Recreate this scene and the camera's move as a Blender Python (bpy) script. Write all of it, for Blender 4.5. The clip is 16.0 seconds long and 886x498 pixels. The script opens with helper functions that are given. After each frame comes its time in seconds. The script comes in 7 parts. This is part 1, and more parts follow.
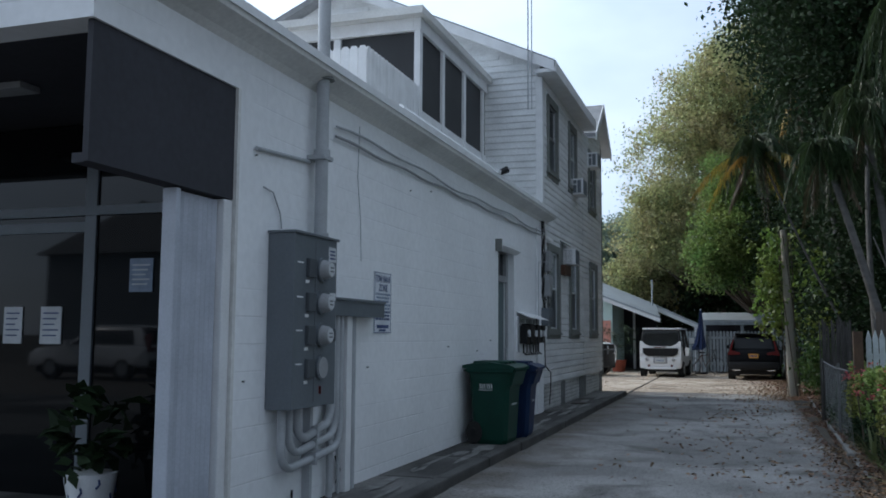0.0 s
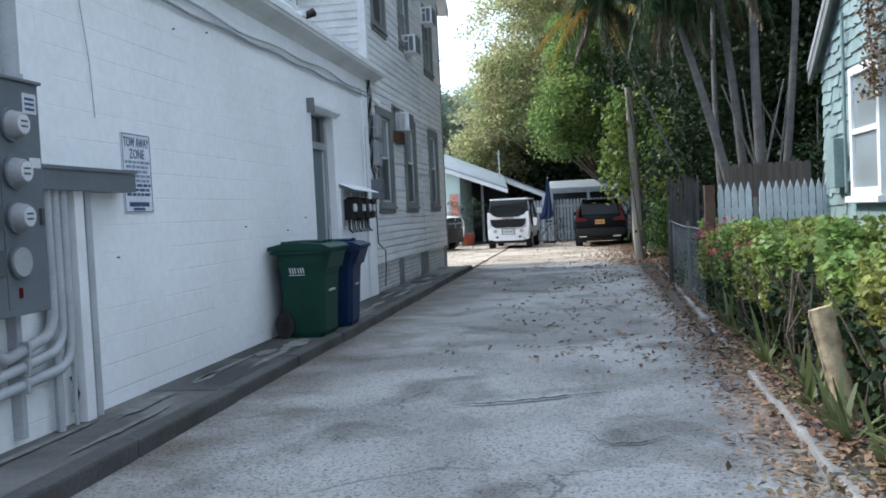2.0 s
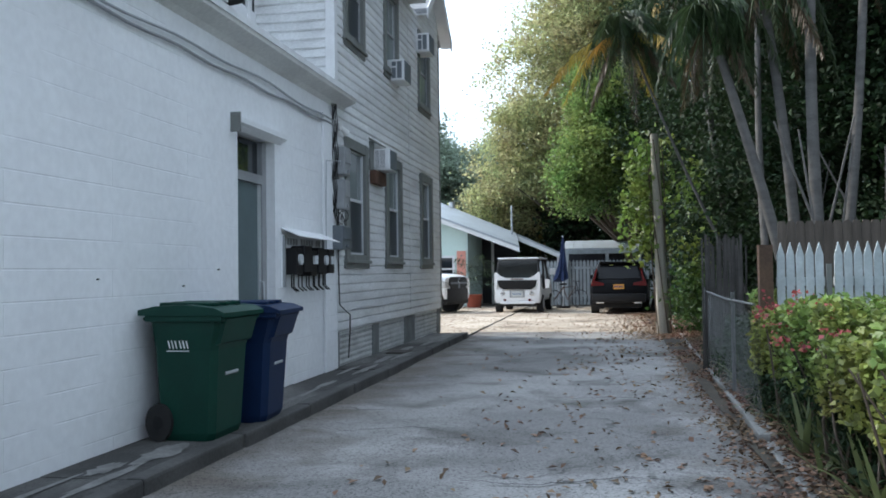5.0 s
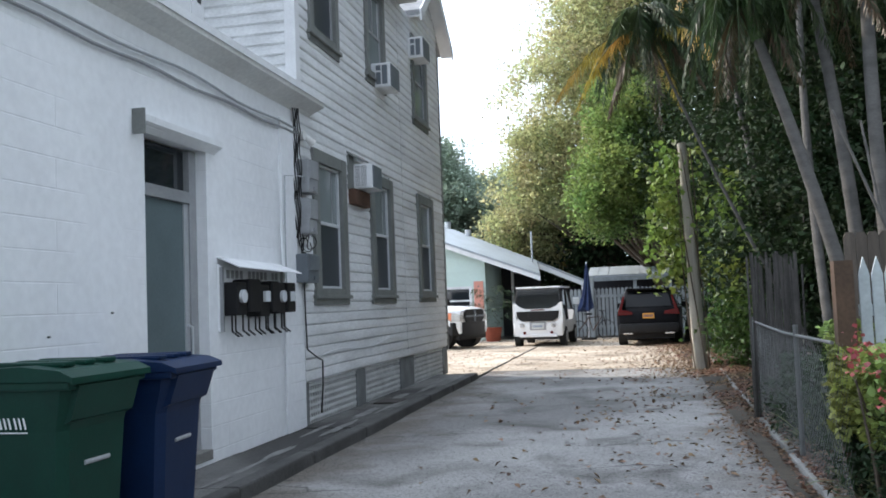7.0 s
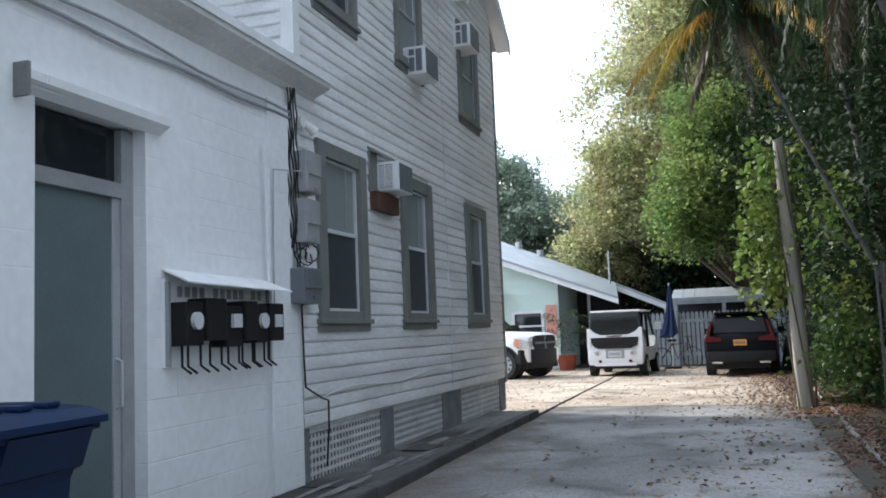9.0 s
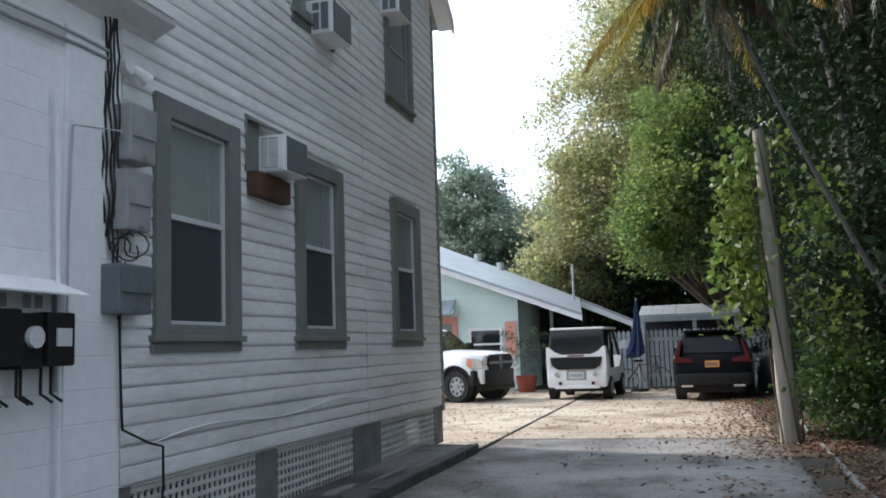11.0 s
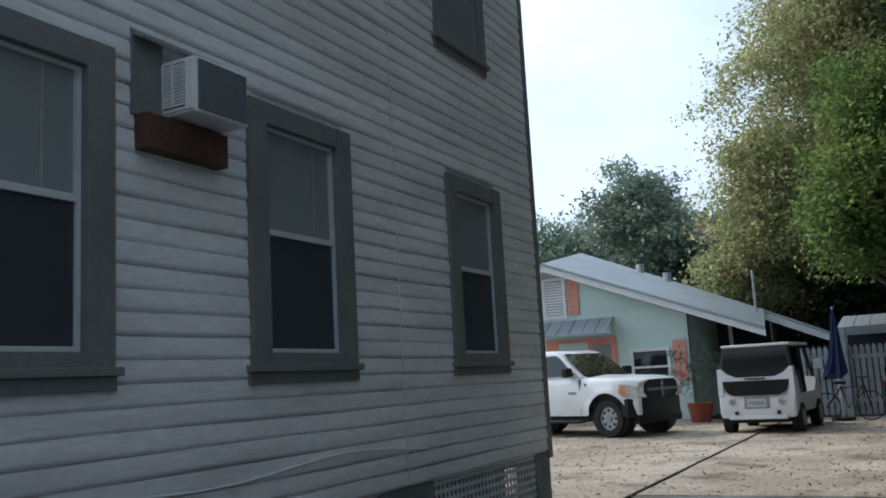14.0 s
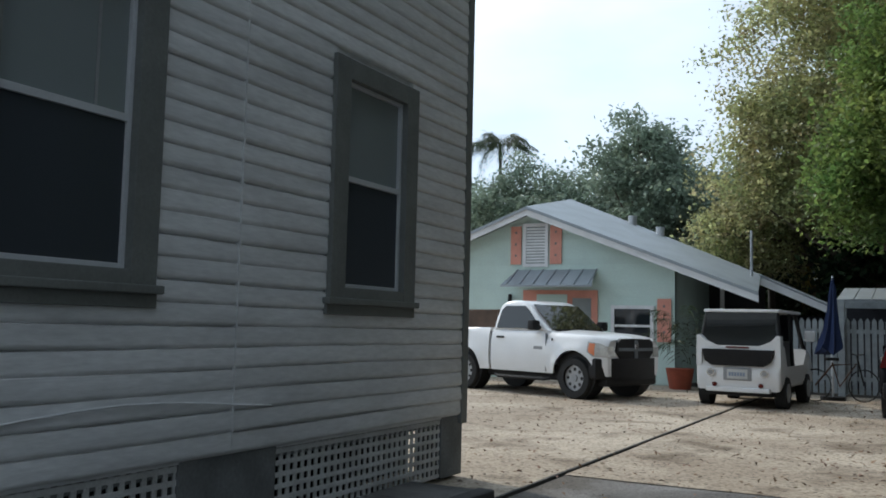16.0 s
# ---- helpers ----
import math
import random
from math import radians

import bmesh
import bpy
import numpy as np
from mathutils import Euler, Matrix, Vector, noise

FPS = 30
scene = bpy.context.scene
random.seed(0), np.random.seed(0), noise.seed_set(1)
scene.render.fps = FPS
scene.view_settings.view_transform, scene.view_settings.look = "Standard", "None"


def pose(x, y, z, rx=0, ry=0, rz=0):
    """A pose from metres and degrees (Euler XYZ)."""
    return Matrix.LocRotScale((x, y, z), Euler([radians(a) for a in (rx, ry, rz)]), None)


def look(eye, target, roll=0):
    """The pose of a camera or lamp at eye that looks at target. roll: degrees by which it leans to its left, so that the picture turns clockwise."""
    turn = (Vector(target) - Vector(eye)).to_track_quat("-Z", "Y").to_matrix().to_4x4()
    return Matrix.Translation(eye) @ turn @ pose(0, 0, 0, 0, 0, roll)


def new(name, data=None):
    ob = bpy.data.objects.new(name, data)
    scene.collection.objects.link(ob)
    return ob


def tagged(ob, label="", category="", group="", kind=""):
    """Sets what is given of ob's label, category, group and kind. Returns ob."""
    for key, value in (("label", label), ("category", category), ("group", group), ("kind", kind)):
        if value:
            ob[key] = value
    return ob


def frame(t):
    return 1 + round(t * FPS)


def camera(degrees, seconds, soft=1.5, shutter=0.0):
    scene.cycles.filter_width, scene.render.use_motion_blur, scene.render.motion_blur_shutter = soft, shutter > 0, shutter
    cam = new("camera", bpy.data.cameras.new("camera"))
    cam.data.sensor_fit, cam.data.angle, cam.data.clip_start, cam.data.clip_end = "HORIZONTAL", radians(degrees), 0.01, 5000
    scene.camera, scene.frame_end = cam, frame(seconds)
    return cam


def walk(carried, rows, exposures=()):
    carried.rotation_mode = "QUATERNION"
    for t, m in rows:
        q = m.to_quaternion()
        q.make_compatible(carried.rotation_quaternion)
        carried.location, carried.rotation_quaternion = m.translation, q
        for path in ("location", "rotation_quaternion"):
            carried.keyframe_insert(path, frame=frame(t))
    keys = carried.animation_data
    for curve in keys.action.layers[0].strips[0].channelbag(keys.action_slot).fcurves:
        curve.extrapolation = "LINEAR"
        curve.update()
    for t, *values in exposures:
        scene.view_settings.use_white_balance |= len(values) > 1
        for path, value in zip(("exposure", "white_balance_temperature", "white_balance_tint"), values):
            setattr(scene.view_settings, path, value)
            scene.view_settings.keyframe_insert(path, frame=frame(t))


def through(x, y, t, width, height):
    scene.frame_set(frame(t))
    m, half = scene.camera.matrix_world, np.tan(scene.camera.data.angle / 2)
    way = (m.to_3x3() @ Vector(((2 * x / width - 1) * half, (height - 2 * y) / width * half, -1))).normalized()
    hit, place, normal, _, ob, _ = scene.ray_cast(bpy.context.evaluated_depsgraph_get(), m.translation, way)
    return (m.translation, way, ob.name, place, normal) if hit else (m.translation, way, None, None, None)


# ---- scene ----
cam = camera(53.1, 16.0, soft=1.75)
METRES, EYE, TILT, LEAN, TURN = 16.667, 1.5, -1.04, 0.37, 18.4
ROWS = [
    (0.0, 0.0, 0.0, 0.0, -0.08, 6.56, -0.72),
    (0.5, 0.0097, 0.0256, -0.0028, -3.21, 4.13, -0.13),
    (1.0, 0.0169, 0.0524, -0.0051, -4.31, 2.5, 0.14),
    (1.5, 0.0261, 0.079, -0.0057, -7.63, 0.54, 1.14),
    (2.0, 0.0371, 0.1076, -0.0041, -9.23, -1.25, 2.58),
    (2.5, 0.0467, 0.136, -0.0042, -10.95, -0.97, 1.91),
    (3.0, 0.0587, 0.1611, -0.004, -9.26, 0.65, 0.89),
    (5.5, 0.1084, 0.3041, -0.0014, -7.96, 2.54, 0.52),
    (6.0, 0.1186, 0.3348, -0.001, -9.27, 2.38, 0.8),
    (6.5, 0.1305, 0.3629, 0.0003, -9.75, 3.48, 1.16),
    (7.0, 0.1422, 0.3924, 0.0017, -6.07, 4.6, 1.98),
    (7.5, 0.1537, 0.4239, 0.0021, -4.34, 4.87, 2.09),
    (8.0, 0.1657, 0.4544, 0.0018, -2.52, 5.34, 2.04),
    (10.5, 0.207, 0.6076, 0.0065, -0.24, 7.34, 1.79),
    (11.0, 0.2221, 0.6399, 0.007, -2.57, 7.42, 1.61),
    (11.5, 0.2374, 0.667, 0.0069, 0.5, 9.02, 0.93),
    (12.0, 0.2504, 0.698, 0.0055, 3.08, 9.64, 1.92),
    (12.5, 0.2633, 0.7292, 0.0061, 3.51, 8.6, 3.04),
    (13.0, 0.2712, 0.7585, 0.0068, 7.4, 7.75, 2.15),
    (13.5, 0.2788, 0.7914, 0.0091, 7.96, 8.93, 1.6),
    (14.0, 0.2898, 0.8233, 0.0099, 9.75, 9.47, 2.63),
    (14.5, 0.2958, 0.8527, 0.0086, 13.49, 9.06, 2.42),
    (15.0, 0.3047, 0.8817, 0.0089, 13.53, 7.57, -0.03),
    (15.5, 0.316, 0.9112, 0.01, 13.31, 6.7, -1.33),
    (16.0, 0.3275, 0.9408, 0.0117, 9.82, 5.87, -1.86),
]
EXPOSE = [(0.0, -0.52, 5800, 9), (0.5, 0.16, 5750, 9), (1.0, 0.45, 5750, 9), (1.5, 0.58, 5800, 9), (2.5, 0.64, 5850, 9), (3.0, 0.8, 5900, 10), (5.5, 0.5, 5950, 9), (6.5, 0.78, 6250, 12), (8.0, 0.8, 6200, 12), (10.5, 0.34, 6050, 11), (11.0, 0.38, 6200, 12), (12.0, -0.26, 5950, 7), (13.0, -0.42, 5950, 7), (15.0, -0.62, 5950, 7), (15.5, -0.66, 6050, 7), (16.0, -0.56, 6150, 7)]
walk(cam, [(t, pose(0, 0, EYE, TILT, LEAN, TURN) @ pose(METRES * x, METRES * y, METRES * z, 90 + pitch, roll, yaw)) for t, x, y, z, yaw, pitch, roll in ROWS], exposures=EXPOSE)

# ---- world and sun ----
SUN_HEIGHT = 41.0
world = bpy.data.worlds.new("world")
scene.world = world
world.use_nodes = True
wn = world.node_tree.nodes
wl = world.node_tree.links
wn.clear()
w_out = wn.new("ShaderNodeOutputWorld")
w_bg = wn.new("ShaderNodeBackground")
w_sky = wn.new("ShaderNodeTexSky")
w_sky.sky_type = "NISHITA"
w_sky.sun_disc = False
w_sky.sun_elevation = radians(SUN_HEIGHT)
w_sky.sun_rotation = radians(289)
w_dim = wn.new("ShaderNodeVectorMath")
w_dim.operation = "MULTIPLY"
w_dim.inputs[1].default_value = (0.1, 0.1, 0.1)
w_co = wn.new("ShaderNodeTexCoord")
w_map = wn.new("ShaderNodeMapping")
w_map.inputs["Scale"].default_value = (1.6, 1.6, 4.0)
w_noise = wn.new("ShaderNodeTexNoise")
w_noise.inputs["Scale"].default_value = 1.7
w_noise.inputs["Detail"].default_value = 6
w_ramp = wn.new("ShaderNodeValToRGB")
w_ramp.color_ramp.elements[0].position = 0.34
w_ramp.color_ramp.elements[0].color = (0.6, 0.6, 0.6, 1)
w_ramp.color_ramp.elements[1].position = 0.62
w_ramp.color_ramp.elements[1].color = (0.96, 0.96, 0.96, 1)
w_mix = wn.new("ShaderNodeMix")
w_mix.data_type = "RGBA"
w_mix.inputs["B"].default_value = (0.86, 0.96, 1.08, 1)
w_bg.inputs["Strength"].default_value = 1.0
# thin cloud glows towards the sun
w_norm = wn.new("ShaderNodeVectorMath")
w_norm.operation = "NORMALIZE"
w_dot = wn.new("ShaderNodeVectorMath")
w_dot.operation = "DOT_PRODUCT"
w_dot.inputs[1].default_value = (-0.944 * math.cos(radians(SUN_HEIGHT)), 0.33 * math.cos(radians(SUN_HEIGHT)), math.sin(radians(SUN_HEIGHT)))
w_glow = wn.new("ShaderNodeMapRange")
for w_key, w_val in zip(("From Min", "From Max", "To Min", "To Max"), (0.0, 1.0, 0.78, 2.4)):
    w_glow.inputs[w_key].default_value = w_val
w_gain = wn.new("ShaderNodeVectorMath")
w_gain.operation = "SCALE"
wl.new(w_co.outputs["Generated"], w_norm.inputs[0])
wl.new(w_norm.outputs["Vector"], w_dot.inputs[0])
wl.new(w_dot.outputs["Value"], w_glow.inputs["Value"])
wl.new(w_glow.outputs["Result"], w_gain.inputs["Scale"])
wl.new(w_mix.outputs["Result"], w_gain.inputs[0])
wl.new(w_co.outputs["Generated"], w_map.inputs["Vector"])
wl.new(w_map.outputs["Vector"], w_noise.inputs["Vector"])
wl.new(w_noise.outputs["Fac"], w_ramp.inputs["Fac"])
wl.new(w_sky.outputs["Color"], w_dim.inputs[0])
wl.new(w_dim.outputs["Vector"], w_mix.inputs["A"])
wl.new(w_ramp.outputs["Color"], w_mix.inputs["Factor"])
wl.new(w_gain.outputs["Vector"], w_bg.inputs["Color"])
wl.new(w_bg.outputs["Background"], w_out.inputs["Surface"])

sun_data = bpy.data.lights.new("sun", "SUN")
sun_data.energy, sun_data.angle, sun_data.color = 2.9, radians(2.5), (1.0, 0.89, 0.74)
sun = new("sun", sun_data)
sun.matrix_world = look((-40, 14.0, 42.4 * math.tan(radians(SUN_HEIGHT))), (0, 0, 0))


# ---- materials ----
def material(name, base, rough=0.7, metal=0.0, var=0.25, scale=3.0, fine=60.0, bump=0.15, bump_fine=0.1, tint=None, per=None, spec=0.5, stretch=(1, 1, 1)):
    """Principled surface with blotches at two scales, fine relief and, with per, a shade of its own for each object or island."""
    m = bpy.data.materials.new(name)
    m.use_nodes = True
    n, l = m.node_tree.nodes, m.node_tree.links
    b = n["Principled BSDF"]
    b.inputs["Roughness"].default_value = rough
    b.inputs["Metallic"].default_value = metal
    b.inputs["Specular IOR Level"].default_value = spec
    co = n.new("ShaderNodeTexCoord")
    mp = n.new("ShaderNodeMapping")
    mp.inputs["Scale"].default_value = stretch
    l.new(co.outputs["Object"], mp.inputs["Vector"])
    n1 = n.new("ShaderNodeTexNoise")
    n1.inputs["Scale"].default_value, n1.inputs["Detail"].default_value = scale, 6
    n2 = n.new("ShaderNodeTexNoise")
    n2.inputs["Scale"].default_value, n2.inputs["Detail"].default_value = fine, 3
    l.new(mp.outputs["Vector"], n1.inputs["Vector"])
    l.new(mp.outputs["Vector"], n2.inputs["Vector"])
    dark = [c * (1 - var) for c in base]
    if tint:
        dark = tint
    mix = n.new("ShaderNodeMix")
    mix.data_type = "RGBA"
    mix.inputs["A"].default_value = (*base, 1)
    mix.inputs["B"].default_value = (*dark, 1)
    rp = n.new("ShaderNodeMapRange")
    rp.inputs["From Min"].default_value, rp.inputs["From Max"].default_value = 0.38, 0.72
    l.new(n1.outputs["Fac"], rp.inputs["Value"])
    l.new(rp.outputs["Result"], mix.inputs["Factor"])
    val = n.new("ShaderNodeMapRange")
    val.inputs["From Min"].default_value, val.inputs["From Max"].default_value = 0.3, 0.7
    val.inputs["To Min"].default_value, val.inputs["To Max"].default_value = 1 - var * 0.5, 1 + var * 0.25
    l.new(n2.outputs["Fac"], val.inputs["Value"])
    hsv = n.new("ShaderNodeHueSaturation")
    l.new(mix.outputs["Result"], hsv.inputs["Color"])
    l.new(val.outputs["Result"], hsv.inputs["Value"])
    last = hsv
    if per:
        src = n.new("ShaderNodeObjectInfo" if per[0] == "object" else "ShaderNodeNewGeometry")
        sock = src.outputs["Random" if per[0] == "object" else "Random Per Island"]
        pr = n.new("ShaderNodeMapRange")
        pr.inputs["To Min"].default_value, pr.inputs["To Max"].default_value = 1 - per[1], 1 + per[1]
        l.new(sock, pr.inputs["Value"])
        h2 = n.new("ShaderNodeHueSaturation")
        l.new(hsv.outputs["Color"], h2.inputs["Color"])
        l.new(pr.outputs["Result"], h2.inputs["Value"])
        if len(per) > 2:
            hr = n.new("ShaderNodeMapRange")
            hr.inputs["To Min"].default_value, hr.inputs["To Max"].default_value = 0.5 - per[2], 0.5 + per[2]
            l.new(sock, hr.inputs["Value"])
            l.new(hr.outputs["Result"], h2.inputs["Hue"])
        last = h2
    l.new(last.outputs["Color"], b.inputs["Base Color"])
    if bump or bump_fine:
        b1 = n.new("ShaderNodeBump")
        b1.inputs["Strength"].default_value, b1.inputs["Distance"].default_value = bump, 0.02
        b2 = n.new("ShaderNodeBump")
        b2.inputs["Strength"].default_value, b2.inputs["Distance"].default_value = bump_fine, 0.004
        l.new(n1.outputs["Fac"], b1.inputs["Height"])
        l.new(n2.outputs["Fac"], b2.inputs["Height"])
        l.new(b1.outputs["Normal"], b2.inputs["Normal"])
        l.new(b2.outputs["Normal"], b.inputs["Normal"])
    return m


def leaf_material(name, base, spread=0.45, hue=0.03, through=0.35, rough=0.45):
    m = bpy.data.materials.new(name)
    m.use_nodes = True
    n, l = m.node_tree.nodes, m.node_tree.links
    b = n["Principled BSDF"]
    b.inputs["Roughness"].default_value = rough
    b.inputs["Specular IOR Level"].default_value = 0.35
    geo = n.new("ShaderNodeNewGeometry")
    vr = n.new("ShaderNodeMapRange")
    vr.inputs["To Min"].default_value, vr.inputs["To Max"].default_value = 1 - spread, 1 + spread
    l.new(geo.outputs["Random Per Island"], vr.inputs["Value"])
    co = n.new("ShaderNodeTexCoord")
    nz = n.new("ShaderNodeTexNoise")
    nz.inputs["Scale"].default_value = 0.9
    l.new(co.outputs["Object"], nz.inputs["Vector"])
    hr = n.new("ShaderNodeMapRange")
    hr.inputs["From Min"].default_value, hr.inputs["From Max"].default_value = 0.3, 0.7
    hr.inputs["To Min"].default_value, hr.inputs["To Max"].default_value = 0.5 - hue, 0.5 + hue
    l.new(nz.outputs["Fac"], hr.inputs["Value"])
    hsv = n.new("ShaderNodeHueSaturation")
    hsv.inputs["Color"].default_value = (*base, 1)
    l.new(vr.outputs["Result"], hsv.inputs["Value"])
    l.new(hr.outputs["Result"], hsv.inputs["Hue"])
    l.new(hsv.outputs["Color"], b.inputs["Base Color"])
    tr = n.new("ShaderNodeBsdfTranslucent")
    l.new(hsv.outputs["Color"], tr.inputs["Color"])
    mx = n.new("ShaderNodeMixShader")
    mx.inputs["Fac"].default_value = through
    l.new(b.outputs["BSDF"], mx.inputs[1])
    l.new(tr.outputs["BSDF"], mx.inputs[2])
    l.new(mx.outputs["Shader"], n["Material Output"].inputs["Surface"])
    return m


def glass_material(name, base=(0.02, 0.025, 0.03), rough=0.04):
    m = bpy.data.materials.new(name)
    m.use_nodes = True
    b = m.node_tree.nodes["Principled BSDF"]
    b.inputs["Base Color"].default_value = (*base, 1)
    b.inputs["Roughness"].default_value = rough
    b.inputs["Specular IOR Level"].default_value = 0.6
    return m


def ground_material(name, base, light, dark, stain=0.9, aggregate=90.0, cracks=0.6, edges=None):
    """Worn paving: aggregate speckle, pale and dark patches, hairline cracks."""
    m = bpy.data.materials.new(name)
    m.use_nodes = True
    n, l = m.node_tree.nodes, m.node_tree.links
    b = n["Principled BSDF"]
    b.inputs["Roughness"].default_value = 0.9
    b.inputs["Specular IOR Level"].default_value = 0.25
    co = n.new("ShaderNodeTexCoord")

    def noise_at(s, d=6, dist=0.0):
        q = n.new("ShaderNodeTexNoise")
        q.inputs["Scale"].default_value, q.inputs["Detail"].default_value, q.inputs["Distortion"].default_value = s, d, dist
        l.new(co.outputs["Object"], q.inputs["Vector"])
        return q.outputs["Fac"]

    def span(v, a, c, lo=0.0, hi=1.0):
        q = n.new("ShaderNodeMapRange")
        for k, w in zip(("From Min", "From Max", "To Min", "To Max"), (a, c, lo, hi)):
            q.inputs[k].default_value = w
        l.new(v, q.inputs["Value"])
        return q.outputs["Result"]

    def blend(f, a, c):
        q = n.new("ShaderNodeMix")
        q.data_type = "RGBA"
        l.new(f, q.inputs["Factor"])
        for k, w in (("A", a), ("B", c)):
            if isinstance(w, tuple):
                q.inputs[k].default_value = (*w, 1)
            else:
                l.new(w, q.inputs[k])
        return q.outputs["Result"]

    big, mid = noise_at(0.45, 5, 0.4), noise_at(1.1, 8, 0.6)
    c = blend(span(big, 0.42, 0.62), base, light)
    c = blend(span(mid, 0.52, 0.72, 0.0, stain), c, dark)
    if edges:
        # soil and leaf dirt trodden in along both kerbs: centre line, clean half width, reach
        sep = n.new("ShaderNodeSeparateXYZ")
        l.new(co.outputs["Object"], sep.inputs[0])
        lean_y = n.new("ShaderNodeMath")
        lean_y.operation = "MULTIPLY_ADD"
        l.new(sep.outputs["Y"], lean_y.inputs[0])
        lean_y.inputs[1].default_value = -0.012
        l.new(sep.outputs["X"], lean_y.inputs[2])
        off_c = n.new("ShaderNodeMath")
        off_c.operation = "SUBTRACT"
        l.new(lean_y.outputs["Value"], off_c.inputs[0])
        off_c.inputs[1].default_value = edges[0]
        far_c = n.new("ShaderNodeMath")
        far_c.operation = "ABSOLUTE"
        l.new(off_c.outputs["Value"], far_c.inputs[0])
        wob = n.new("ShaderNodeMath")
        wob.operation = "ADD"
        l.new(far_c.outputs["Value"], wob.inputs[0])
        l.new(span(noise_at(1.7, 7, 0.3), 0.3, 0.7, -0.55, 0.55), wob.inputs[1])
        c = blend(span(wob.outputs["Value"], edges[1], edges[1] + edges[2], 0.0, 0.85), c, edges[3])
    vor = n.new("ShaderNodeTexVoronoi")
    vor.inputs["Scale"].default_value = aggregate
    l.new(co.outputs["Object"], vor.inputs["Vector"])
    hs = n.new("ShaderNodeHueSaturation")
    hs.inputs["Saturation"].default_value = 0.0
    l.new(vor.outputs["Color"], hs.inputs["Color"])
    sp = n.new("ShaderNodeSeparateColor")
    l.new(hs.outputs["Color"], sp.inputs["Color"])
    tone = n.new("ShaderNodeHueSaturation")
    l.new(c, tone.inputs["Color"])
    l.new(span(sp.outputs["Red"], 0.1, 0.9, 0.45, 1.65), tone.inputs["Value"])
    crack = n.new("ShaderNodeTexVoronoi")
    crack.feature = "DISTANCE_TO_EDGE"
    crack.inputs["Scale"].default_value = 0.42
    warp = n.new("ShaderNodeVectorMath")
    warp.operation = "ADD"
    wn2 = n.new("ShaderNodeTexNoise")
    wn2.inputs["Scale"].default_value, wn2.inputs["Detail"].default_value = 1.6, 6
    l.new(co.outputs["Object"], wn2.inputs["Vector"])
    l.new(co.outputs["Object"], warp.inputs[0])
    l.new(wn2.outputs["Color"], warp.inputs[1])
    l.new(warp.outputs["Vector"], crack.inputs["Vector"])
    line = span(crack.outputs["Distance"], 0.0, 0.012, 1.0, 0.0)
    gate = span(noise_at(0.6, 2), 0.5, 0.58, 0.0, cracks)
    both = n.new("ShaderNodeMath")
    both.operation = "MULTIPLY"
    l.new(line, both.inputs[0])
    l.new(gate, both.inputs[1])
    fin = blend(both.outputs["Value"], tone.outputs["Color"], tuple(x * 0.35 for x in dark))
    l.new(fin, b.inputs["Base Color"])
    bp = n.new("ShaderNodeBump")
    bp.inputs["Strength"].default_value, bp.inputs["Distance"].default_value = 0.55, 0.006
    l.new(vor.outputs["Distance"], bp.inputs["Height"])
    bp2 = n.new("ShaderNodeBump")
    bp2.inputs["Strength"].default_value, bp2.inputs["Distance"].default_value = 0.4, 0.03
    l.new(mid, bp2.inputs["Height"])
    l.new(bp.outputs["Normal"], bp2.inputs["Normal"])
    l.new(bp2.outputs["Normal"], b.inputs["Normal"])
    return m


M_WALL = material("white_wall_paint", (0.83, 0.845, 0.86), 0.75, var=0.10, scale=0.7, fine=14, bump=0.25, bump_fine=0.12)
M_SOFFIT = material("soffit_paint", (0.72, 0.72, 0.70), 0.85, var=0.2, scale=1.2, fine=25, bump=0.3, bump_fine=0.3)
M_SIDING = material("siding_paint", (0.81, 0.825, 0.83), 0.55, var=0.22, scale=2.2, fine=22, bump=0.45, bump_fine=0.4, per=("object", 0.04), stretch=(1, 0.4, 2))
M_TRIM = material("grey_trim_paint", (0.19, 0.20, 0.19), 0.6, var=0.2, scale=4, fine=50)
M_WHITE = material("white_paint", (0.78, 0.79, 0.80), 0.5, var=0.12, scale=4, fine=60, per=("object", 0.05))
M_PICKET = material("weathered_picket_paint", (0.50, 0.55, 0.58), 0.75, var=0.25, scale=5, fine=40, per=("object", 0.07))
# weathered grey paint, set darker still for tree shade over the back fence
M_FARPICKET = material("shaded_weathered_picket", (0.30, 0.33, 0.345), 0.8, var=0.3, scale=5, fine=40, per=("object", 0.12))
M_SASH = material("sash_enamel", (0.58, 0.60, 0.62), 0.45, var=0.12, scale=4, fine=60)
# white shutter greyed in its colour for the shade under the soffit
M_SHUTTER = material("shaded_shutter_enamel", (0.46, 0.49, 0.55), 0.5, var=0.18, scale=3, fine=60, per=("object", 0.06))
M_DOOR = material("door_paint", (0.12, 0.16, 0.17), 0.5, var=0.15, scale=3, fine=40)
M_PANEL = material("grey_enamel", (0.15, 0.17, 0.19), 0.45, metal=0.1, var=0.15, scale=3, fine=40)
M_BREAKER = material("dark_grey_enamel", (0.075, 0.085, 0.095), 0.45, var=0.15, scale=3, fine=40)
M_GREYBOX = material("grey_plastic", (0.32, 0.33, 0.34), 0.5, var=0.2, scale=5, fine=40)
M_PIPE = material("grey_conduit", (0.42, 0.44, 0.46), 0.5, var=0.2, scale=5, fine=60)
M_BLACK = material("black_plastic", (0.014, 0.014, 0.015), 0.55, var=0.3, scale=6, fine=60, spec=0.3)
M_RUBBER = material("tyre_rubber", (0.02, 0.02, 0.02), 0.85, var=0.3, scale=8, fine=60)
